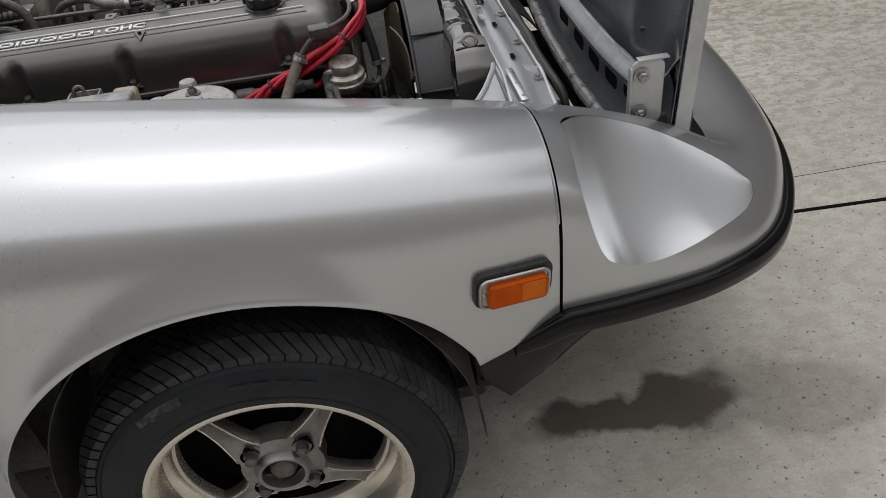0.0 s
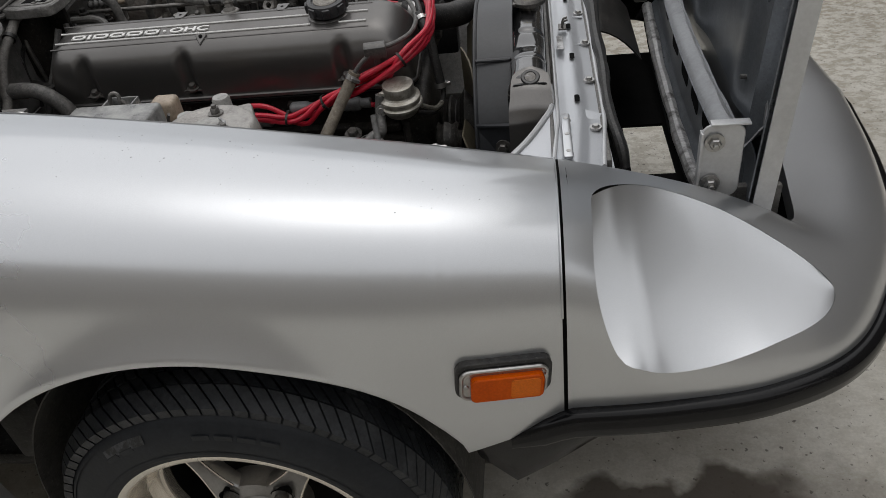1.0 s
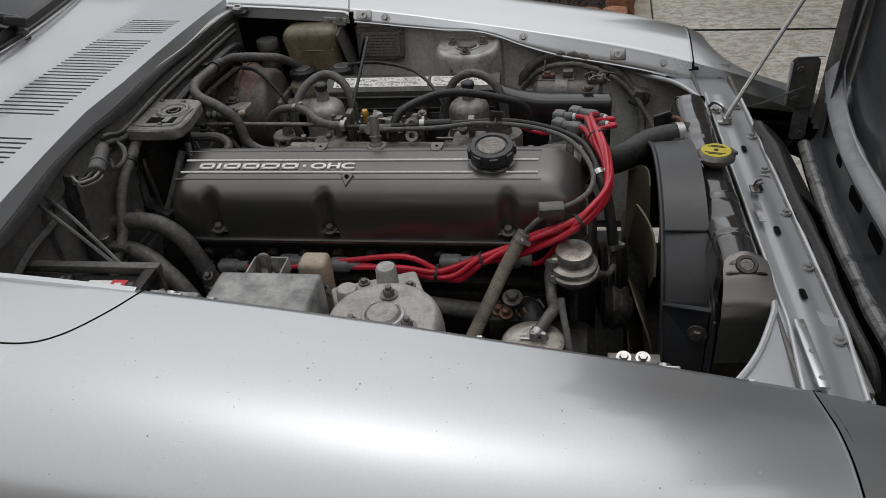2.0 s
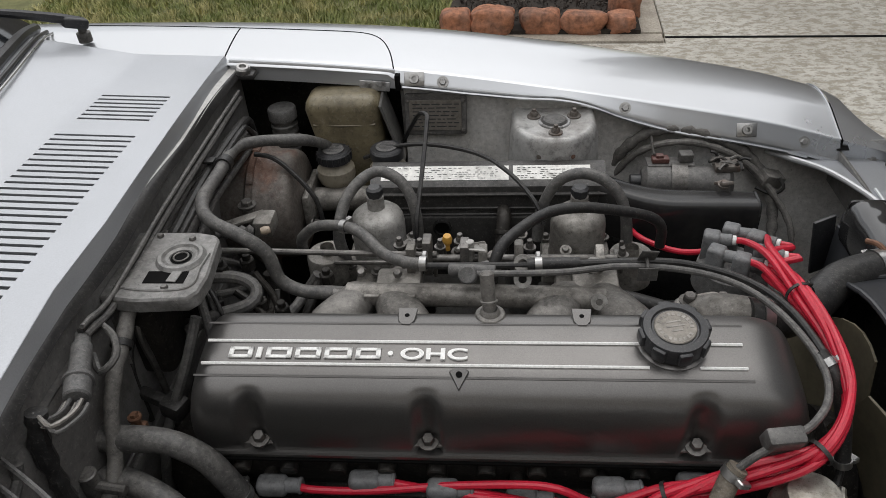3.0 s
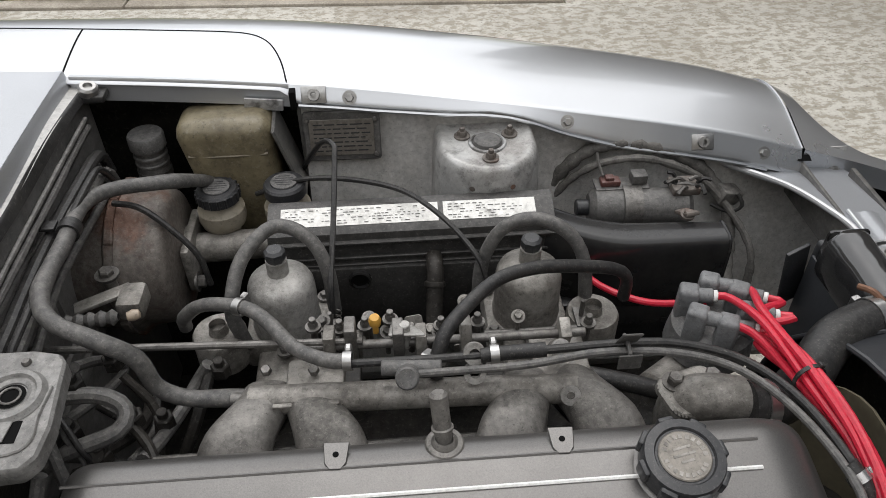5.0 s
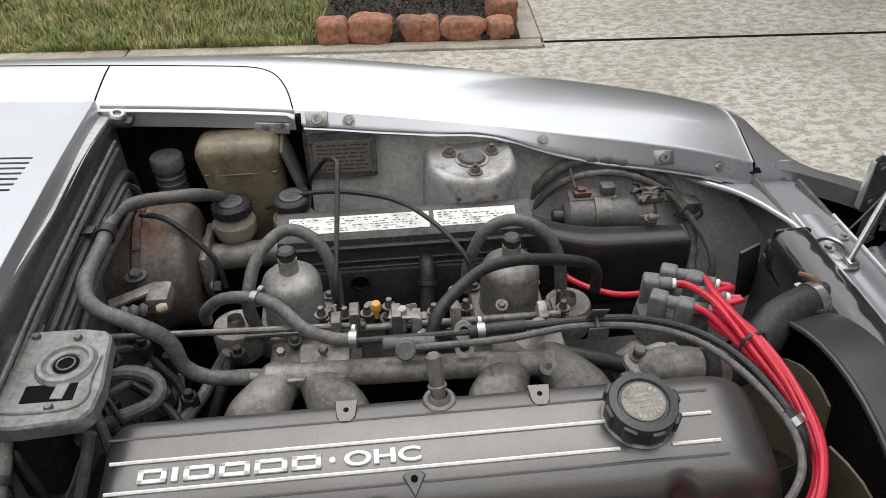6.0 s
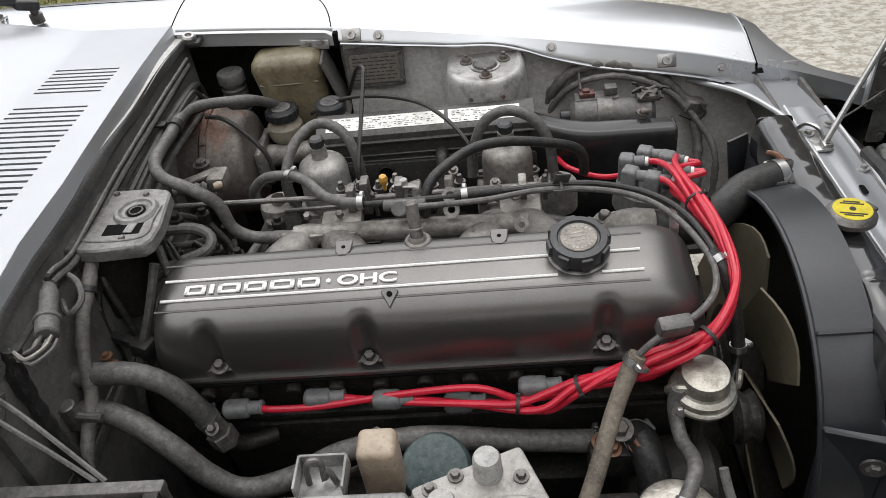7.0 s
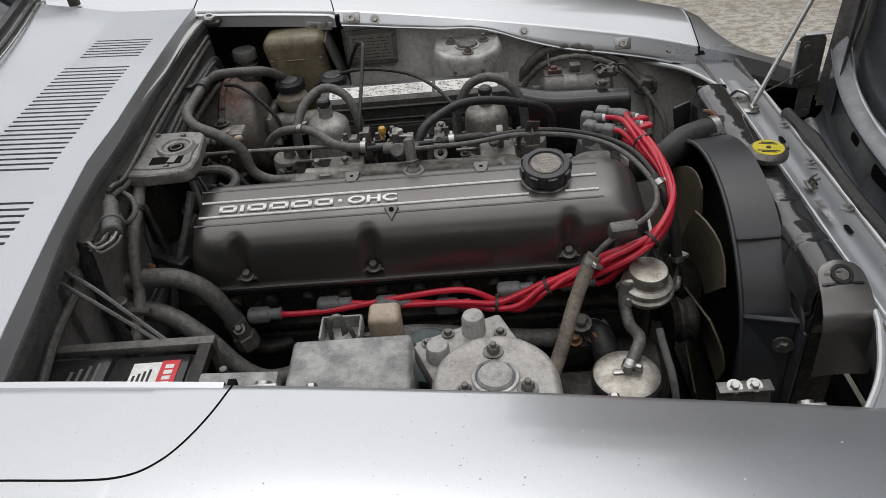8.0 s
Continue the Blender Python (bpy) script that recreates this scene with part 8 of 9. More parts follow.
    part("terminal_block", box((0.252, 0.405, 0.728), (0.292, 0.44, 0.740), 0.003), RUSTY, term)
    har = root("wing_harness", "tape-wrapped wiring harness along the inner wing", "wiring harness")
    part("loom", tube([(0.090, 0.508, 0.66), (0.118, 0.500, 0.72), (0.158, 0.498, 0.757), (0.215, 0.494, 0.762), (0.290, 0.494, 0.738), (0.340, 0.490, 0.70), (0.368, 0.470, 0.660), (0.375, 0.44, 0.61), (0.37, 0.40, 0.54)], 0.0098, 12, 0.008, 0.25, 0.14, 3), TAPE, har)
    part("loom", tube([(0.098, 0.500, 0.66), (0.130, 0.488, 0.712), (0.170, 0.482, 0.740), (0.230, 0.480, 0.744), (0.295, 0.478, 0.722), (0.345, 0.470, 0.685), (0.385, 0.44, 0.64), (0.40, 0.41, 0.60), (0.40, 0.39, 0.52)], 0.006, 10, 0.008, 0.25, 0.12, 8), TAPE, har)
    part("earth_wire", tube([(0.120, 0.508, 0.785), (0.150, 0.500, 0.775), (0.160, 0.492, 0.755), (0.160, 0.475, 0.745), (0.158, 0.440, 0.745)], 0.0022, 6), STEEL, har)
    part("plug_shell", moved(box((-0.02, -0.014, -0.012), (0.022, 0.014, 0.012), 0.004), pose(0.368, 0.475, 0.675, 10, 20, 20)), TAPE, har)
    part("clip_wire", tube([(0.345, 0.47, 0.66), (0.37, 0.455, 0.655), (0.385, 0.45, 0.67), (0.378, 0.46, 0.685)], 0.003, 6), RUBBER_DARK, har)
    # servo-side linkages
    ped = root("pedal_linkage", "dusty relay levers with a yellow bush by the bulkhead", "linkage")
    part("relay_lever", joined(moved(box((-0.035, -0.008, -0.003), (0.03, 0.010, 0.003), 0.002), pose(-0.475, 0.225, 0.765, 0, -8, 20)), box((-0.46, 0.205, 0.745), (-0.43, 0.245, 0.772), 0.006), rod((-0.485, 0.269, 0.70), (-0.485, 0.269, 0.762), 0.008, 14)), ALLOY_DARK, ped)
    part("pivot_bolt", bolt((-0.485, 0.269, 0.762), (0, 0, 1), 0.009, 0.008), STEEL, ped)
    part("bush", lathe([(0, 0.008), (0.005, 0.0065), (0.0068, 0.0), (0.005, -0.0065), (0, -0.008)], pose(-0.434, 0.190, 0.770, 0, 90, 20), 16), BROWN_CAP, ped, "yellow rubber bush")
    part("bellows", lathe([(0.005, 0)] + [(0.0095 if k % 2 else 0.006, 0.006 * k) for k in range(1, 10)] + [(0.004, 0.06)], aim((-0.51, 0.185, 0.768), (-0.44, 0.190, 0.770)), 16), RUBBER, ped)


def build_bulkhead_things():
    latch = root("latch_plate", "dusty grey bonnet latch plate with a round socket", "latch plate")
    outer = [(-0.548, 0.066), (-0.545, -0.060), (-0.500, -0.066), (-0.442, -0.062), (-0.432, -0.050), (-0.430, -0.020), (-0.436, 0.030), (-0.438, 0.050), (-0.446, 0.060), (-0.470, 0.066)]
    part("plate_top", plate(outer, 0.020, Matrix.Translation((0, 0, 0.856)), 0.0025), LATCH_PLATE, latch)
    part("plate_skirt", joined(box((-0.552, -0.030, 0.70), (-0.505, 0.045, 0.842), 0.010), box((-0.552, 0.03, 0.74), (-0.47, 0.045, 0.842), 0.006)), GRIME, latch, "dark bracket under the plate")
    sm = pose(-0.473, 0.012, 0.8565)
    part("socket", lathe([(0.0105, -0.014), (0.0125, -0.004), (0.0145, 0.001), (0.018, 0.0025), (0.0205, 0.0012), (0.0225, 0.0042), (0.0265, 0.0044), (0.030, 0.0)], sm, 36), LATCH_PLATE, latch, "round pressed socket")
    part("socket_hole", lathe([(0, 0.0006), (0.0128, 0.0006)], sm, 24), GAP, latch)
    part("socket_spring", tube([sm @ Vector((0.0088 * math.cos(k * 0.5), 0.0088 * math.sin(k * 0.5), 0.0012 + 0.0002 * k / 10)) for k in range(28)], 0.0011, 6, raw=True), STEEL, latch)
    part("socket_collar", lathe([(0.0065, -0.0080), (0.0075, -0.0045), (0.0095, -0.0045), (0.0105, -0.0080)], pose(-0.469, 0.010, 0.8565), 24), ALLOY_DARK, latch)
    part("slot", box((-0.503, -0.036, 0.8552), (-0.454, -0.014, 0.8568), 0.0004, 1), GAP, latch)
    part("slot_tab", moved(box((-0.006, -0.010, -0.0005), (0.006, 0.010, 0.001), 0.0004, 1), pose(-0.468, -0.025, 0.8575, 0, 0, -6)), LATCH_PLATE, latch)
    part("plate_bead", tube([(-0.535, -0.040, 0.8565), (-0.505, -0.048, 0.8567), (-0.455, -0.047, 0.8567), (-0.441, -0.034, 0.8567), (-0.443, -0.012, 0.8567), (-0.441, 0.020, 0.8567)], 0.0016, 6), LATCH_PLATE, latch)
    for x, y in ((-0.515, 0.056), (-0.472, 0.050), (-0.473, -0.044)):
        part("plate_screw", lathe([(0, 0.003), (0.0032, 0.0028), (0.0044, 0.001), (0.0044, -0.001)], pose(x, y, 0.857), 14), STEEL, latch)
    # wiring by the right end of the bulkhead
    loom = root("bulkhead_harness", "dusty wiring harness hanging on the bulkhead", "wiring harness")
    for k in range(4):
        o = Vector((0.004 * (k % 2), 0.0, 0.006 * k))
        part("loom", tube([Vector(q) + o for q in ((-0.535, 0.46, 0.846), (-0.532, 0.30, 0.850), (-0.530, 0.10, 0.850), (-0.529, 0.0, 0.846), (-0.531, -0.072, 0.841), (-0.526, -0.115, 0.856), (-0.524, -0.135, 0.862))], 0.0048 - 0.0006 * k, 8, 0.012, 0.3, 0.06, 5 + k), RUBBER if k % 2 else RUBBER_DARK, loom)
    for k, (x, z, r) in enumerate(((-0.520, 0.835, 0.0075), (-0.512, 0.818, 0.0065), (-0.524, 0.806, 0.0080), (-0.510, 0.795, 0.0050), (-0.502, 0.845, 0.0042))):
        run = [(x, 0.455 - 0.01 * k, z - 0.05), (x, 0.435 - 0.012 * k, z - 0.012), (x + 0.004, 0.34, z + 0.004), (x - 0.002, 0.22, z + 0.006 * (k % 2)), (x + 0.002, 0.12, z), (x - 0.004, 0.075, z - 0.015), (x - 0.006, 0.060, z - 0.06)]
        part("bulkhead_hose", tube(run, r, 10, 0.012, 0.1, 0.0, 20 + k), RUBBER_DARK if k % 2 == 0 else RUBBER, loom, "dark hose along the bulkhead")
    part("trunk", tube([(-0.530, 0.10, 0.828), (-0.535, 0.0, 0.822), (-0.522, -0.041, 0.832), (-0.516, -0.092, 0.814), (-0.515, -0.130, 0.797), (-0.515, -0.159, 0.764), (-0.515, -0.183, 0.720), (-0.515, -0.222, 0.695), (-0.515, -0.254, 0.662), (-0.512, -0.27, 0.60)], 0.0082, 12, 0.008, 0.25, 0.07, 6), TAPE, loom, "tape-wrapped trunk of wires")
    part("trunk_tie", lathe([(0.010, -0.004), (0.012, -0.004), (0.012, 0.004), (0.010, 0.004), (0.010, -0.004)], aim((-0.516, -0.092, 0.814), (-0.515, -0.130, 0.797)), 16), RUBBER_DARK, loom)
    part("taped_branch", tube([(-0.520, -0.238, 0.868), (-0.524, -0.246, 0.835), (-0.522, -0.252, 0.79), (-0.520, -0.256, 0.74), (-0.512, -0.26, 0.67), (-0.50, -0.27, 0.60)], 0.0095, 10, 0.008, 0.2, 0.14, 9), RUBBER_DARK, loom, "spiral-taped black branch")
    part("flat_strap", tube([(-0.53, -0.275, 0.84), (-0.532, -0.29, 0.82), (-0.53, -0.36, 0.815), (-0.525, -0.43, 0.80)], 0.006, 8), RUBBER, loom)
    part("pipe", tube([(-0.530, 0.40, 0.82), (-0.542, 0.22, 0.82), (-0.540, 0.10, 0.815), (-0.535, -0.02, 0.79), (-0.528, -0.03, 0.70), (-0.52, -0.04, 0.56)], 0.005, 8), STEEL, loom)
    part("pipe", tube([(-0.538, 0.38, 0.80), (-0.545, 0.2, 0.80), (-0.543, 0.07, 0.79), (-0.54, -0.05, 0.76), (-0.535, -0.07, 0.66)], 0.004, 8), RUBBER_DARK, loom)
    con = root("wire_connector", "grey round wiring connector with a fan of wires", "connector")
    a, b = Vector((-0.521, -0.145, 0.863)), Vector((-0.497, -0.212, 0.857))
    c = a + (b - a) * 0.62
    part("connector_shell", joined(rod(a, c, 0.0105, 20), rod(c, b, 0.0130, 20), rod(a - (b - a) * 0.25, a, 0.008, 16), lathe([(0.0130, 0), (0.0150, 0.001), (0.0150, 0.005), (0.0130, 0.006)], aim(c, b), 20)), CAP_GREY, con)
    for k in range(7):
        s = b + Vector((0.004 * (k - 3), -0.002, 0.003 * (k % 3 - 1)))
        part("wire", tube([s, s + Vector((-0.003, -0.014, -0.003)), s + Vector((-0.014, -0.024 - 0.002 * k, 0.0)), s + Vector((-0.020 - 0.001 * k, -0.030, 0.008)), Vector((-0.520, -0.240, 0.868 - 0.003 * k))], 0.0022, 6), ALLOY_DARK if k % 2 else CAP_GREY, con)
    part("wire_loop", tube([(-0.525, -0.10, 0.852), (-0.505, -0.115, 0.848), (-0.497, -0.135, 0.838), (-0.510, -0.150, 0.83), (-0.525, -0.13, 0.835)], 0.004, 8), RUBBER, con)
    joint = root("hose_union", "dull steel pipe union under the heater hose", "union")
    part("union_nut", joined(rod((-0.398, -0.163, 0.640), (-0.390, -0.163, 0.612), 0.0155, 6, 0.1), rod((-0.391, -0.163, 0.616), (-0.386, -0.163, 0.590), 0.019, 6, 0.1)), ALLOY_DARK, joint)
    part("union_screw", bolt((-0.388, -0.178, 0.640), (0, -0.6, 1), 0.006, 0.006), STEEL, joint)
    part("union_pipe", tube([(-0.388, -0.163, 0.60), (-0.370, -0.150, 0.57), (-0.33, -0.13, 0.56)], 0.012, 12), GRIME, joint)
    for q in ((-0.545, -0.160, 0.735), (-0.545, -0.214, 0.720)):
        part("wall_flange", lathe([(0.016, 0.012), (0.020, 0.010), (0.026, 0.004), (0.028, 0.0)], aim(q, Vector(q) + Vector((1, 0, 0))), 24), RUBBER, joint, "rubber grommet in the bulkhead")
    clipm = root("hose_clip", "black rubber clip holding a pipe at the bulkhead", "clip")
    part("clip_block", joined(moved(box((-0.045, -0.006, -0.004), (0.0, 0.008, 0.010), 0.003), pose(-0.495, -0.082, 0.700, 0, 6, -20)), moved(box((-0.014, -0.012, -0.012), (0.016, 0.014, 0.014), 0.005), pose(-0.491, -0.082, 0.698, 0, 6, -20))), RUBBER_DARK, clipm)
    part("clip_pipe", tube([(-0.455, -0.03, 0.80), (-0.470, -0.06, 0.75), (-0.491, -0.084, 0.698), (-0.508, -0.10, 0.65), (-0.522, -0.11, 0.58)], 0.0065, 10), RUBBER, clipm)
    tap = root("heater_tap", "small rusty heater tap on the bulkhead", "tap")
    part("tap_body", joined(box((-0.524, -0.136, 0.708), (-0.504, -0.118, 0.718), 0.003), rod((-0.513, -0.126, 0.716), (-0.513, -0.126, 0.734), 0.004, 12), bolt((-0.513, -0.126, 0.731), (0, 0, 1), 0.005, 0.005)), COPPER, tap)
    part("tap_arm", joined(rod((-0.545, -0.21, 0.722), (-0.49, -0.215, 0.718), 0.006, 10), rod((-0.53, -0.21, 0.70), (-0.53, -0.21, 0.74), 0.011, 12)), STEEL, tap)
    wires = root("bonnet_cable", "pair of thin bare cables across the bay's corner", "cable")
    part("cable", tube([(-0.545, -0.275, 0.852), (-0.50, -0.298, 0.836), (-0.46, -0.320, 0.815), (-0.405, -0.352, 0.788)], 0.0028, 6), CAP_GREY, wires)
    part("cable", tube([(-0.545, -0.295, 0.850), (-0.50, -0.316, 0.833), (-0.46, -0.332, 0.811), (-0.415, -0.352, 0.788)], 0.0028, 6), CAP_GREY, wires)
    # small dark pipework between bulkhead and engine
    clut = root("heater_pipes", "tangle of dark pipes and unions behind the engine", "pipework")
    for k, pts in enumerate((((-0.49, 0.075, 0.775), (-0.44, 0.075, 0.775), (-0.415, 0.065, 0.765), (-0.42, 0.045, 0.755), (-0.47, 0.03, 0.745), (-0.50, 0.02, 0.73)),
                             ((-0.46, 0.10, 0.73), (-0.43, 0.085, 0.715), (-0.40, 0.05, 0.70), (-0.39, 0.0, 0.67)),
                             ((-0.50, 0.05, 0.72), (-0.46, 0.06, 0.69), (-0.42, 0.05, 0.66), (-0.40, 0.02, 0.62)),
                             ((-0.44, 0.13, 0.74), (-0.41, 0.11, 0.70), (-0.405, 0.06, 0.66)),
                             ((-0.47, 0.02, 0.79), (-0.455, -0.01, 0.74), (-0.445, -0.03, 0.68), (-0.45, -0.05, 0.60)),
                             ((-0.36, 0.16, 0.70), (-0.37, 0.12, 0.68), (-0.39, 0.09, 0.64)))):
        part("pipe", tube(pts, (0.0085, 0.006, 0.008, 0.005, 0.006, 0.007)[k], 10), RUBBER if k % 2 == 0 else GRIME, clut)
    for x, y, z in ((-0.465, 0.085, 0.785), (-0.44, 0.035, 0.735), (-0.425, 0.09, 0.72), (-0.47, 0.055, 0.75), (-0.40, 0.10, 0.70), (-0.455, 0.15, 0.745), (-0.345, 0.155, 0.715)):
        part("union", joined(rod((x, y, z - 0.014), (x, y, z + 0.004), 0.011, 6), rod((x, y, z), (x, y, z + 0.012), 0.006, 10)), GRIME, clut)
    part("gear_tunnel", box((-0.54, -0.09, 0.28), (-0.44, 0.12, 0.62), 0.03), GRIME, clut)


# ---- battery, boxes and devices along the right wing ----
def build_right_side():
    bat = root("battery", "black car battery with a red and white label", "battery")
    part("case", box((-0.548, -0.505, 0.60), (-0.362, -0.372, 0.784), 0.006), PLASTIC, bat)
    part("case_lid", joined(box((-0.545, -0.502, 0.780), (-0.46, -0.376, 0.792), 0.006), box((-0.458, -0.450, 0.781), (-0.366, -0.376, 0.788), 0.003)), BLACK, bat, "black moulded lid")
    part("white_label", box((-0.432, -0.452, 0.7885), (-0.398, -0.390, 0.7892), 0), WHITE, bat, "white label")
    part("red_label", box((-0.398, -0.452, 0.7885), (-0.376, -0.388, 0.7892), 0), PRINT_RED, bat, "red label")
    part("label_bars", joined(*[box((-0.392, -0.446 + 0.009 * k, 0.7891), (-0.382, -0.440 + 0.009 * k, 0.7896), 0) for k in range(6)]), WHITE, bat)
    part("print_bars", joined(*[box((-0.428 + 0.006 * k, -0.445, 0.7891), (-0.425 + 0.006 * k, -0.41 + 0.003 * k, 0.7896), 0) for k in range(4)]), INK, bat)
    part("lid_bars", joined(*[box((-0.505 + 0.010 * k, -0.47, 0.7915), (-0.501 + 0.010 * k, -0.40 + 0.004 * k, 0.7925), 0) for k in range(4)]), CAP_GREY, bat)
    hold = root("battery_clamp", "rusty grey battery hold-down frame", "battery clamp")
    part("frame_bar", box((-0.565, -0.374, 0.788), (-0.338, -0.360, 0.800), 0.002), LATCH, hold)
    part("frame_bar", box((-0.356, -0.500, 0.786), (-0.340, -0.362, 0.799), 0.002), GRIME, hold)
    part("frame_bar", box((-0.566, -0.500, 0.788), (-0.553, -0.362, 0.800), 0.002), STEEL, hold)
    part("clamp_rod", joined(rod((-0.325, -0.40, 0.70), (-0.325, -0.40, 0.782), 0.005, 10), rod((-0.330, -0.41, 0.758), (-0.300, -0.408, 0.757), 0.010, 12)), STEEL, hold)
    part("tie_plate", moved(box((-0.045, -0.010, -0.010), (0.045, 0.010, 0.010), 0.003), pose(-0.290, -0.446, 0.802, 8, 0, -3)), CLEAR_BOX, hold, "pale moulded tie plate")
    part("tray", box((-0.57, -0.50, 0.58), (-0.33, -0.36, 0.60), 0.004), GRIME, hold)
    part("tray_leg", box((-0.35, -0.37, 0.60), (-0.34, -0.36, 0.79), 0.002), STEEL, hold)
    part("tray_leg", box((-0.562, -0.37, 0.60), (-0.552, -0.36, 0.79), 0.002), STEEL, hold)
    cov = root("relay_cover", "scuffed clear plastic relay cover", "cover")
    part("cover_box", box((-0.236, -0.498, 0.70), (-0.098, -0.392, 0.812), 0.006, 3), CLEAR_BOX, cov)
    part("cover_lip", box((-0.240, -0.500, 0.70), (-0.094, -0.388, 0.708), 0.002), CLEAR_BOX, cov)
    clip = root("fuse_holder", "clear open fuse holder with a bent spring clip", "fuse holder")
    part("holder_tray", joined(box((-0.212, -0.376, 0.775), (-0.162, -0.338, 0.779), 0.001), box((-0.212, -0.376, 0.775), (-0.209, -0.338, 0.797), 0.001), box((-0.165, -0.376, 0.775), (-0.162, -0.338, 0.797), 0.001),
                               box((-0.212, -0.341, 0.775), (-0.162, -0.338, 0.797), 0.001)), CLEAR_BOX, clip)
    part("spring_clip", tube([(-0.200, -0.360, 0.780), (-0.198, -0.358, 0.806), (-0.190, -0.356, 0.812), (-0.184, -0.356, 0.806), (-0.184, -0.36, 0.785), (-0.178, -0.36, 0.80), (-0.172, -0.362, 0.782)], 0.0032, 8), STEEL, clip)
    part("holder_post", box((-0.195, -0.372, 0.70), (-0.175, -0.345, 0.776), 0.003), GRIME, clip)
    tc = root("coolant_cap_box", "tan plastic cover box beside the engine", "cover")
    part("tan_box", box((-0.161, -0.330, 0.690), (-0.120, -0.292, 0.776), 0.008, 4), BROWN_CAP, tc)
    fil = root("oil_filter", "dull teal round oil filter can low beside the engine", "oil filter")
    part("filter_can", lathe([(0, 0.010), (0.030, 0.0095), (0.040, 0.005), (0.0435, -0.003), (0.044, -0.06), (0.040, -0.075)], Matrix.Translation((-0.100, -0.232, 0.610)) @ pose(0, 0, 0, 32), 40), TEAL, fil)
    part("filter_boss", lathe([(0, 0.0), (0.05, 0.0), (0.05, -0.05)], Matrix.Translation((-0.100, -0.192, 0.546)) @ pose(0, 0, 0, 32), 28), GRIME, fil)
    val = root("control_valve", "grey cast valve block with two round caps", "valve")
    part("valve_base", moved(box((-0.062, -0.036, -0.030), (0.058, 0.036, 0.0), 0.006), pose(-0.035, -0.368, 0.762, 0, 0, 22)), TOWER_DUSTY, val)
    for x, y, r, z in ((-0.028, -0.345, 0.0150, 0.790), (-0.072, -0.386, 0.0152, 0.784)):
        part("valve_cap", lathe([(0, 0), (0.004, 0), (r * 0.8, -0.001), (r * 0.93, -0.005), (r, -0.028), (r * 1.05, -0.034)], pose(x, y, z), 28), PALE_CAP, val, "round pale grey cap")
    for x, y in ((-0.060, -0.348), (0.004, -0.352), (-0.025, -0.382), (-0.085, -0.362)):
        part("valve_screw", bolt((x, y, 0.763), (0, 0, 1), 0.005, 0.005), STEEL, val)
    part("valve_wire", tube([(-0.098, -0.385, 0.785), (-0.108, -0.375, 0.768), (-0.100, -0.365, 0.752), (-0.088, -0.360, 0.75)], 0.0025, 6), STEEL, val)
    part("valve_leg", box((-0.07, -0.40, 0.56), (0.0, -0.35, 0.735), 0.006), GRIME, val)
    can = root("vapour_canister", "bright zinc canister with a hose stub", "canister")
    cm = pose(0.166, -0.340, 0.655)
    part("canister_body", lathe([(0.042, -0.10), (0.043, -0.012), (0.0455, -0.008), (0.0455, 0.004), (0.0435, 0.007)], cm, 44), PLASTIC, can)
    part("canister_top", lathe([(0, 0.010), (0.025, 0.0105), (0.0385, 0.009), (0.0435, 0.006), (0.044, 0.003)], cm, 44), PLATED, can, "bright stamped top")
    part("hose_stub", joined(rod((0.166, -0.340, 0.660), (0.168, -0.338, 0.678), 0.007, 12), box((0.148, -0.344, 0.664), (0.186, -0.336, 0.668), 0.001)), CHROME, can)
    dam = root("fuel_damper", "brushed zinc fuel damper with a stepped round body", "fuel damper")
    dm = pose(0.221, -0.197, 0.678, 4) @ Matrix.Diagonal((0.92, 0.92, 0.64, 1))
    part("damper_body", lathe([(0, -0.02), (0.030, -0.02), (0.036, -0.006), (0.0415, 0.002), (0.0425, 0.010), (0.0405, 0.013), (0.0385, 0.014), (0.0385, 0.022), (0.040, 0.024), (0.039, 0.029), (0.0325, 0.034), (0.0305, 0.038), (0.030, 0.060), (0.0285, 0.065), (0.027, 0.0655), (0, 0.0665)], dm, 44), PLATED, dam, "", 25)
    part("damper_strap", joined(tube([(0.188, -0.188, 0.672), (0.182, -0.196, 0.690), (0.190, -0.208, 0.705), (0.205, -0.212, 0.708)], 0.005, 8), rod((0.186, -0.215, 0.682), (0.196, -0.212, 0.682), 0.009, 12)), PLATED, dam)
    part("strap_screw", bolt((0.190, -0.222, 0.682), (0, -1, 0.3), 0.006, 0.004), CHROME, dam)
    part("outlet", tube([(0.255, -0.185, 0.668), (0.275, -0.165, 0.650), (0.285, -0.14, 0.648)], 0.0045, 8), PLATED, dam)
    part("damper_leg", tube([(0.224, -0.195, 0.64), (0.222, -0.19, 0.56), (0.20, -0.16, 0.50)], 0.007, 8), GRIME, dam)
    sen = root("coolant_sensor", "small brass coolant sensor and terminals", "sensor")
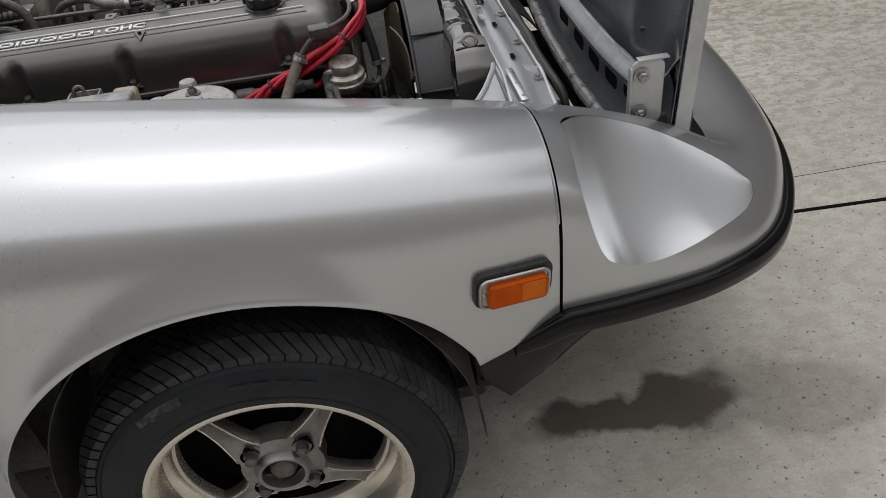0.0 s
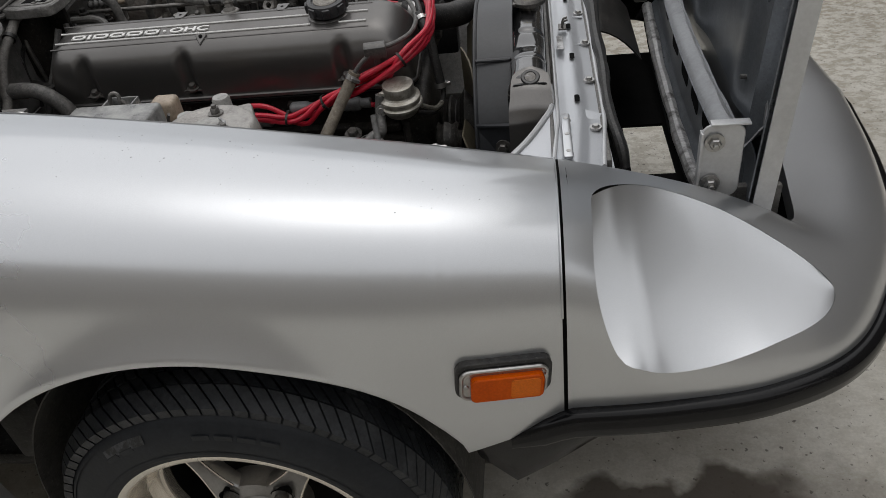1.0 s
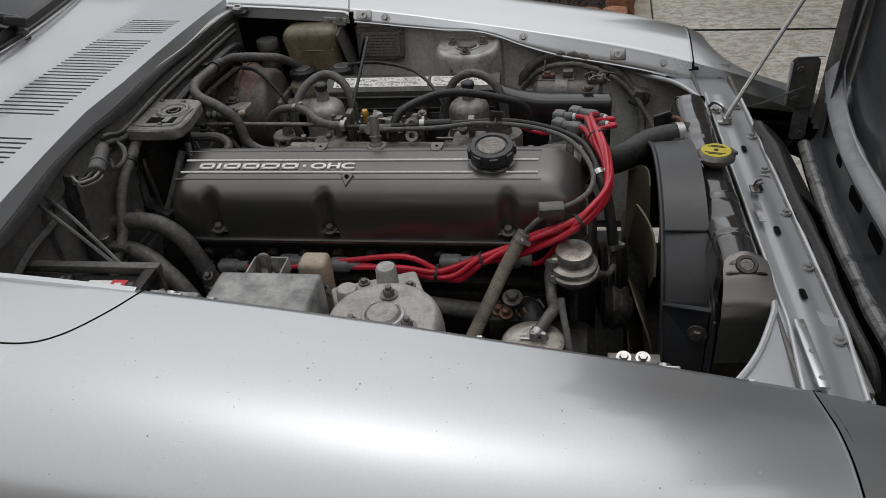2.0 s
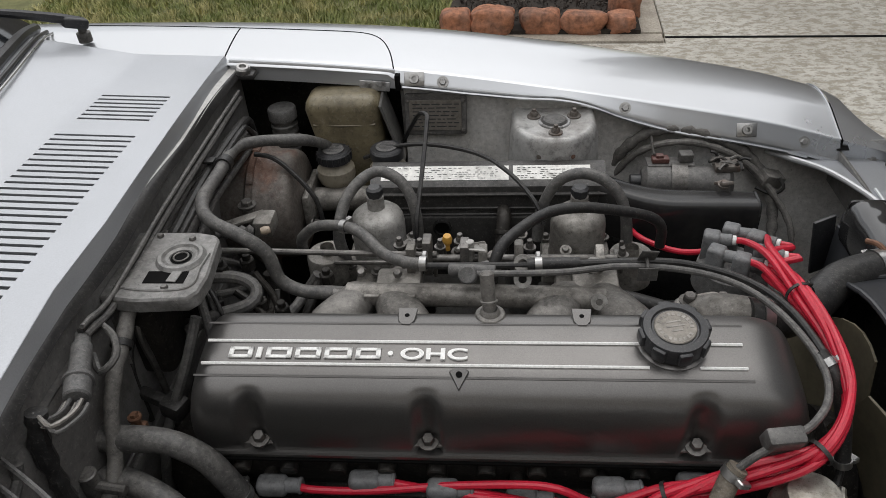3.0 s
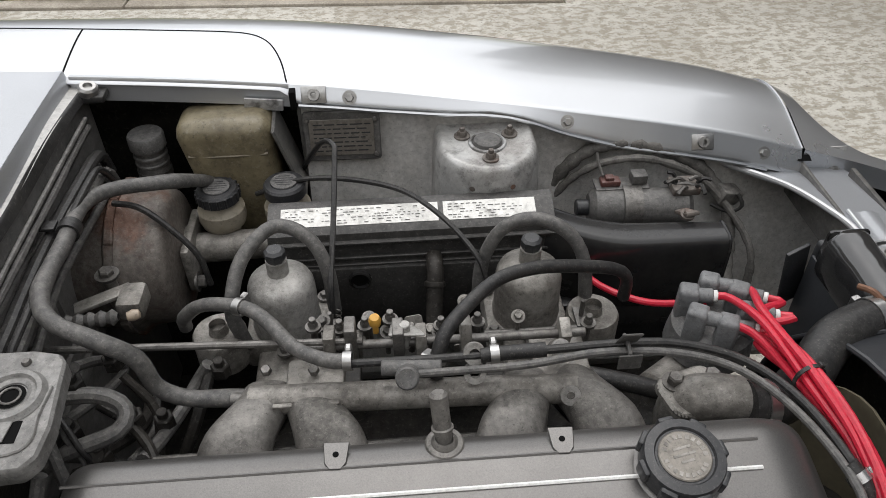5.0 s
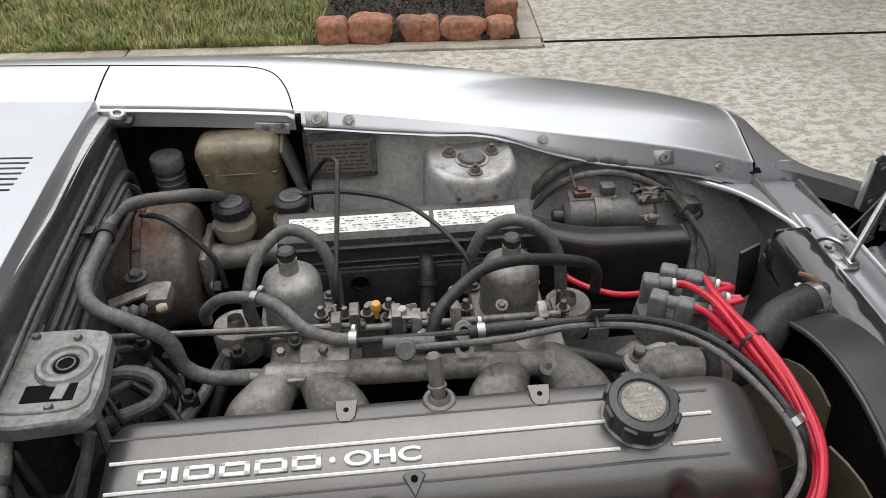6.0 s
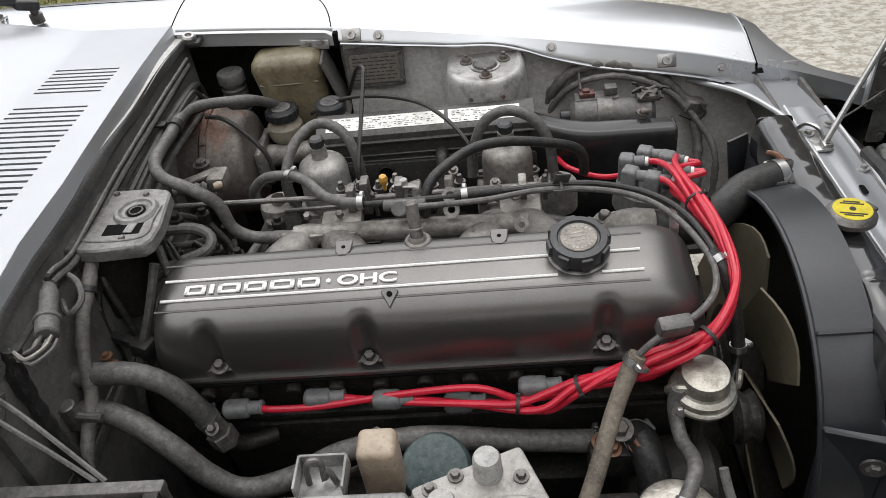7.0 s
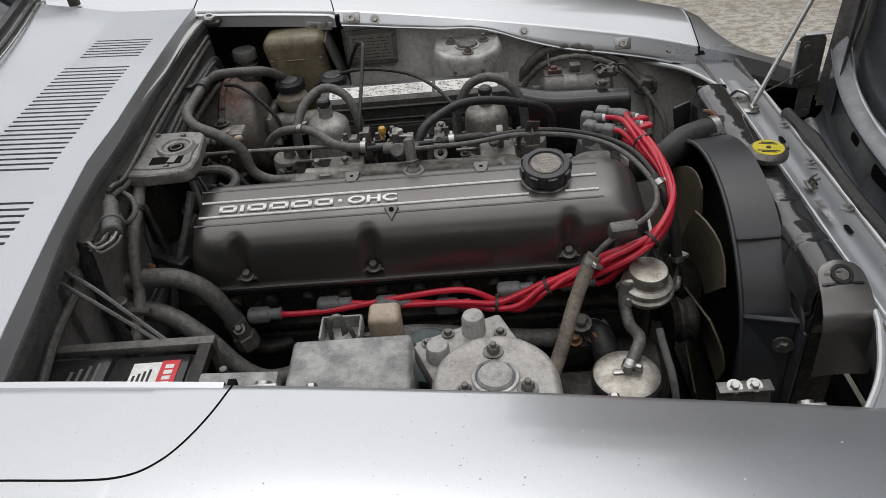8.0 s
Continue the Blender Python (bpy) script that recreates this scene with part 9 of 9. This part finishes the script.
    for p, r in (((0.128, -0.205, 0.630), 0.010), ((0.118, -0.215, 0.606), 0.007), ((0.150, -0.21, 0.604), 0.008), ((0.105, -0.20, 0.60), 0.007)):
        part("sensor_head", joined(bolt(p, (0, -0.3, 1), r, 0.010), rod(Vector(p) - Vector((0, -0.01, 0.035)), p, r * 0.7, 10)), STEEL if r > 0.008 else COPPER, sen)
    part("sensor_block", box((0.09, -0.22, 0.55), (0.165, -0.18, 0.596), 0.006), GRIME, sen)
    rel = root("relay_bracket", "small steel bracket with two nuts", "bracket")
    part("bracket_plate", moved(plate(rounded(-0.032, -0.055, 0.034, 0.0, 0.006), 0.003, None, 0.001), pose(0.296, -0.388, 0.686, 62, 0, 2)), STEEL, rel)
    part("bracket_fold", box((0.264, -0.404, 0.683), (0.330, -0.386, 0.687), 0.001), STEEL, rel)
    for x in (0.284, 0.308):
        part("bracket_nut", bolt((x, -0.395, 0.687), (0, -0.3, 1), 0.006, 0.005), CHROME, rel)
    part("bracket_arm", tube([(0.30, -0.40, 0.64), (0.31, -0.45, 0.60), (0.32, -0.52, 0.58)], 0.008, 8), GRIME, rel)
    part("starter", joined(rod((-0.30, -0.17, 0.42), (-0.12, -0.17, 0.42), 0.05, 20)), GRIME, bpy.data.objects["engine"])
    bp = root("brake_line", "thin dark brake line with a union block", "pipework")
    part("line", tube([(-0.33, -0.30, 0.56), (-0.20, -0.29, 0.545), (-0.05, -0.30, 0.55), (0.06, -0.30, 0.555), (0.14, -0.28, 0.54)], 0.006, 8), GRIME, bp)
    part("line_block", box((0.085, -0.33, 0.53), (0.14, -0.27, 0.60), 0.006), GRIME, bp)
    part("harness", tube([(-0.16, -0.26, 0.695), (-0.155, -0.275, 0.71), (-0.165, -0.30, 0.72), (-0.175, -0.33, 0.75)], 0.003, 6), RUBBER_DARK, bp)
    part("harness_loop", tube([(-0.165, -0.248, 0.70), (-0.155, -0.25, 0.715), (-0.145, -0.255, 0.705), (-0.155, -0.256, 0.692), (-0.168, -0.26, 0.69)], 0.003, 6), RUBBER, bp)


build_engine()
build_leads()
build_radiator()
build_hoses()
build_inlet()
build_left_side()
build_bulkhead_things()
build_right_side()
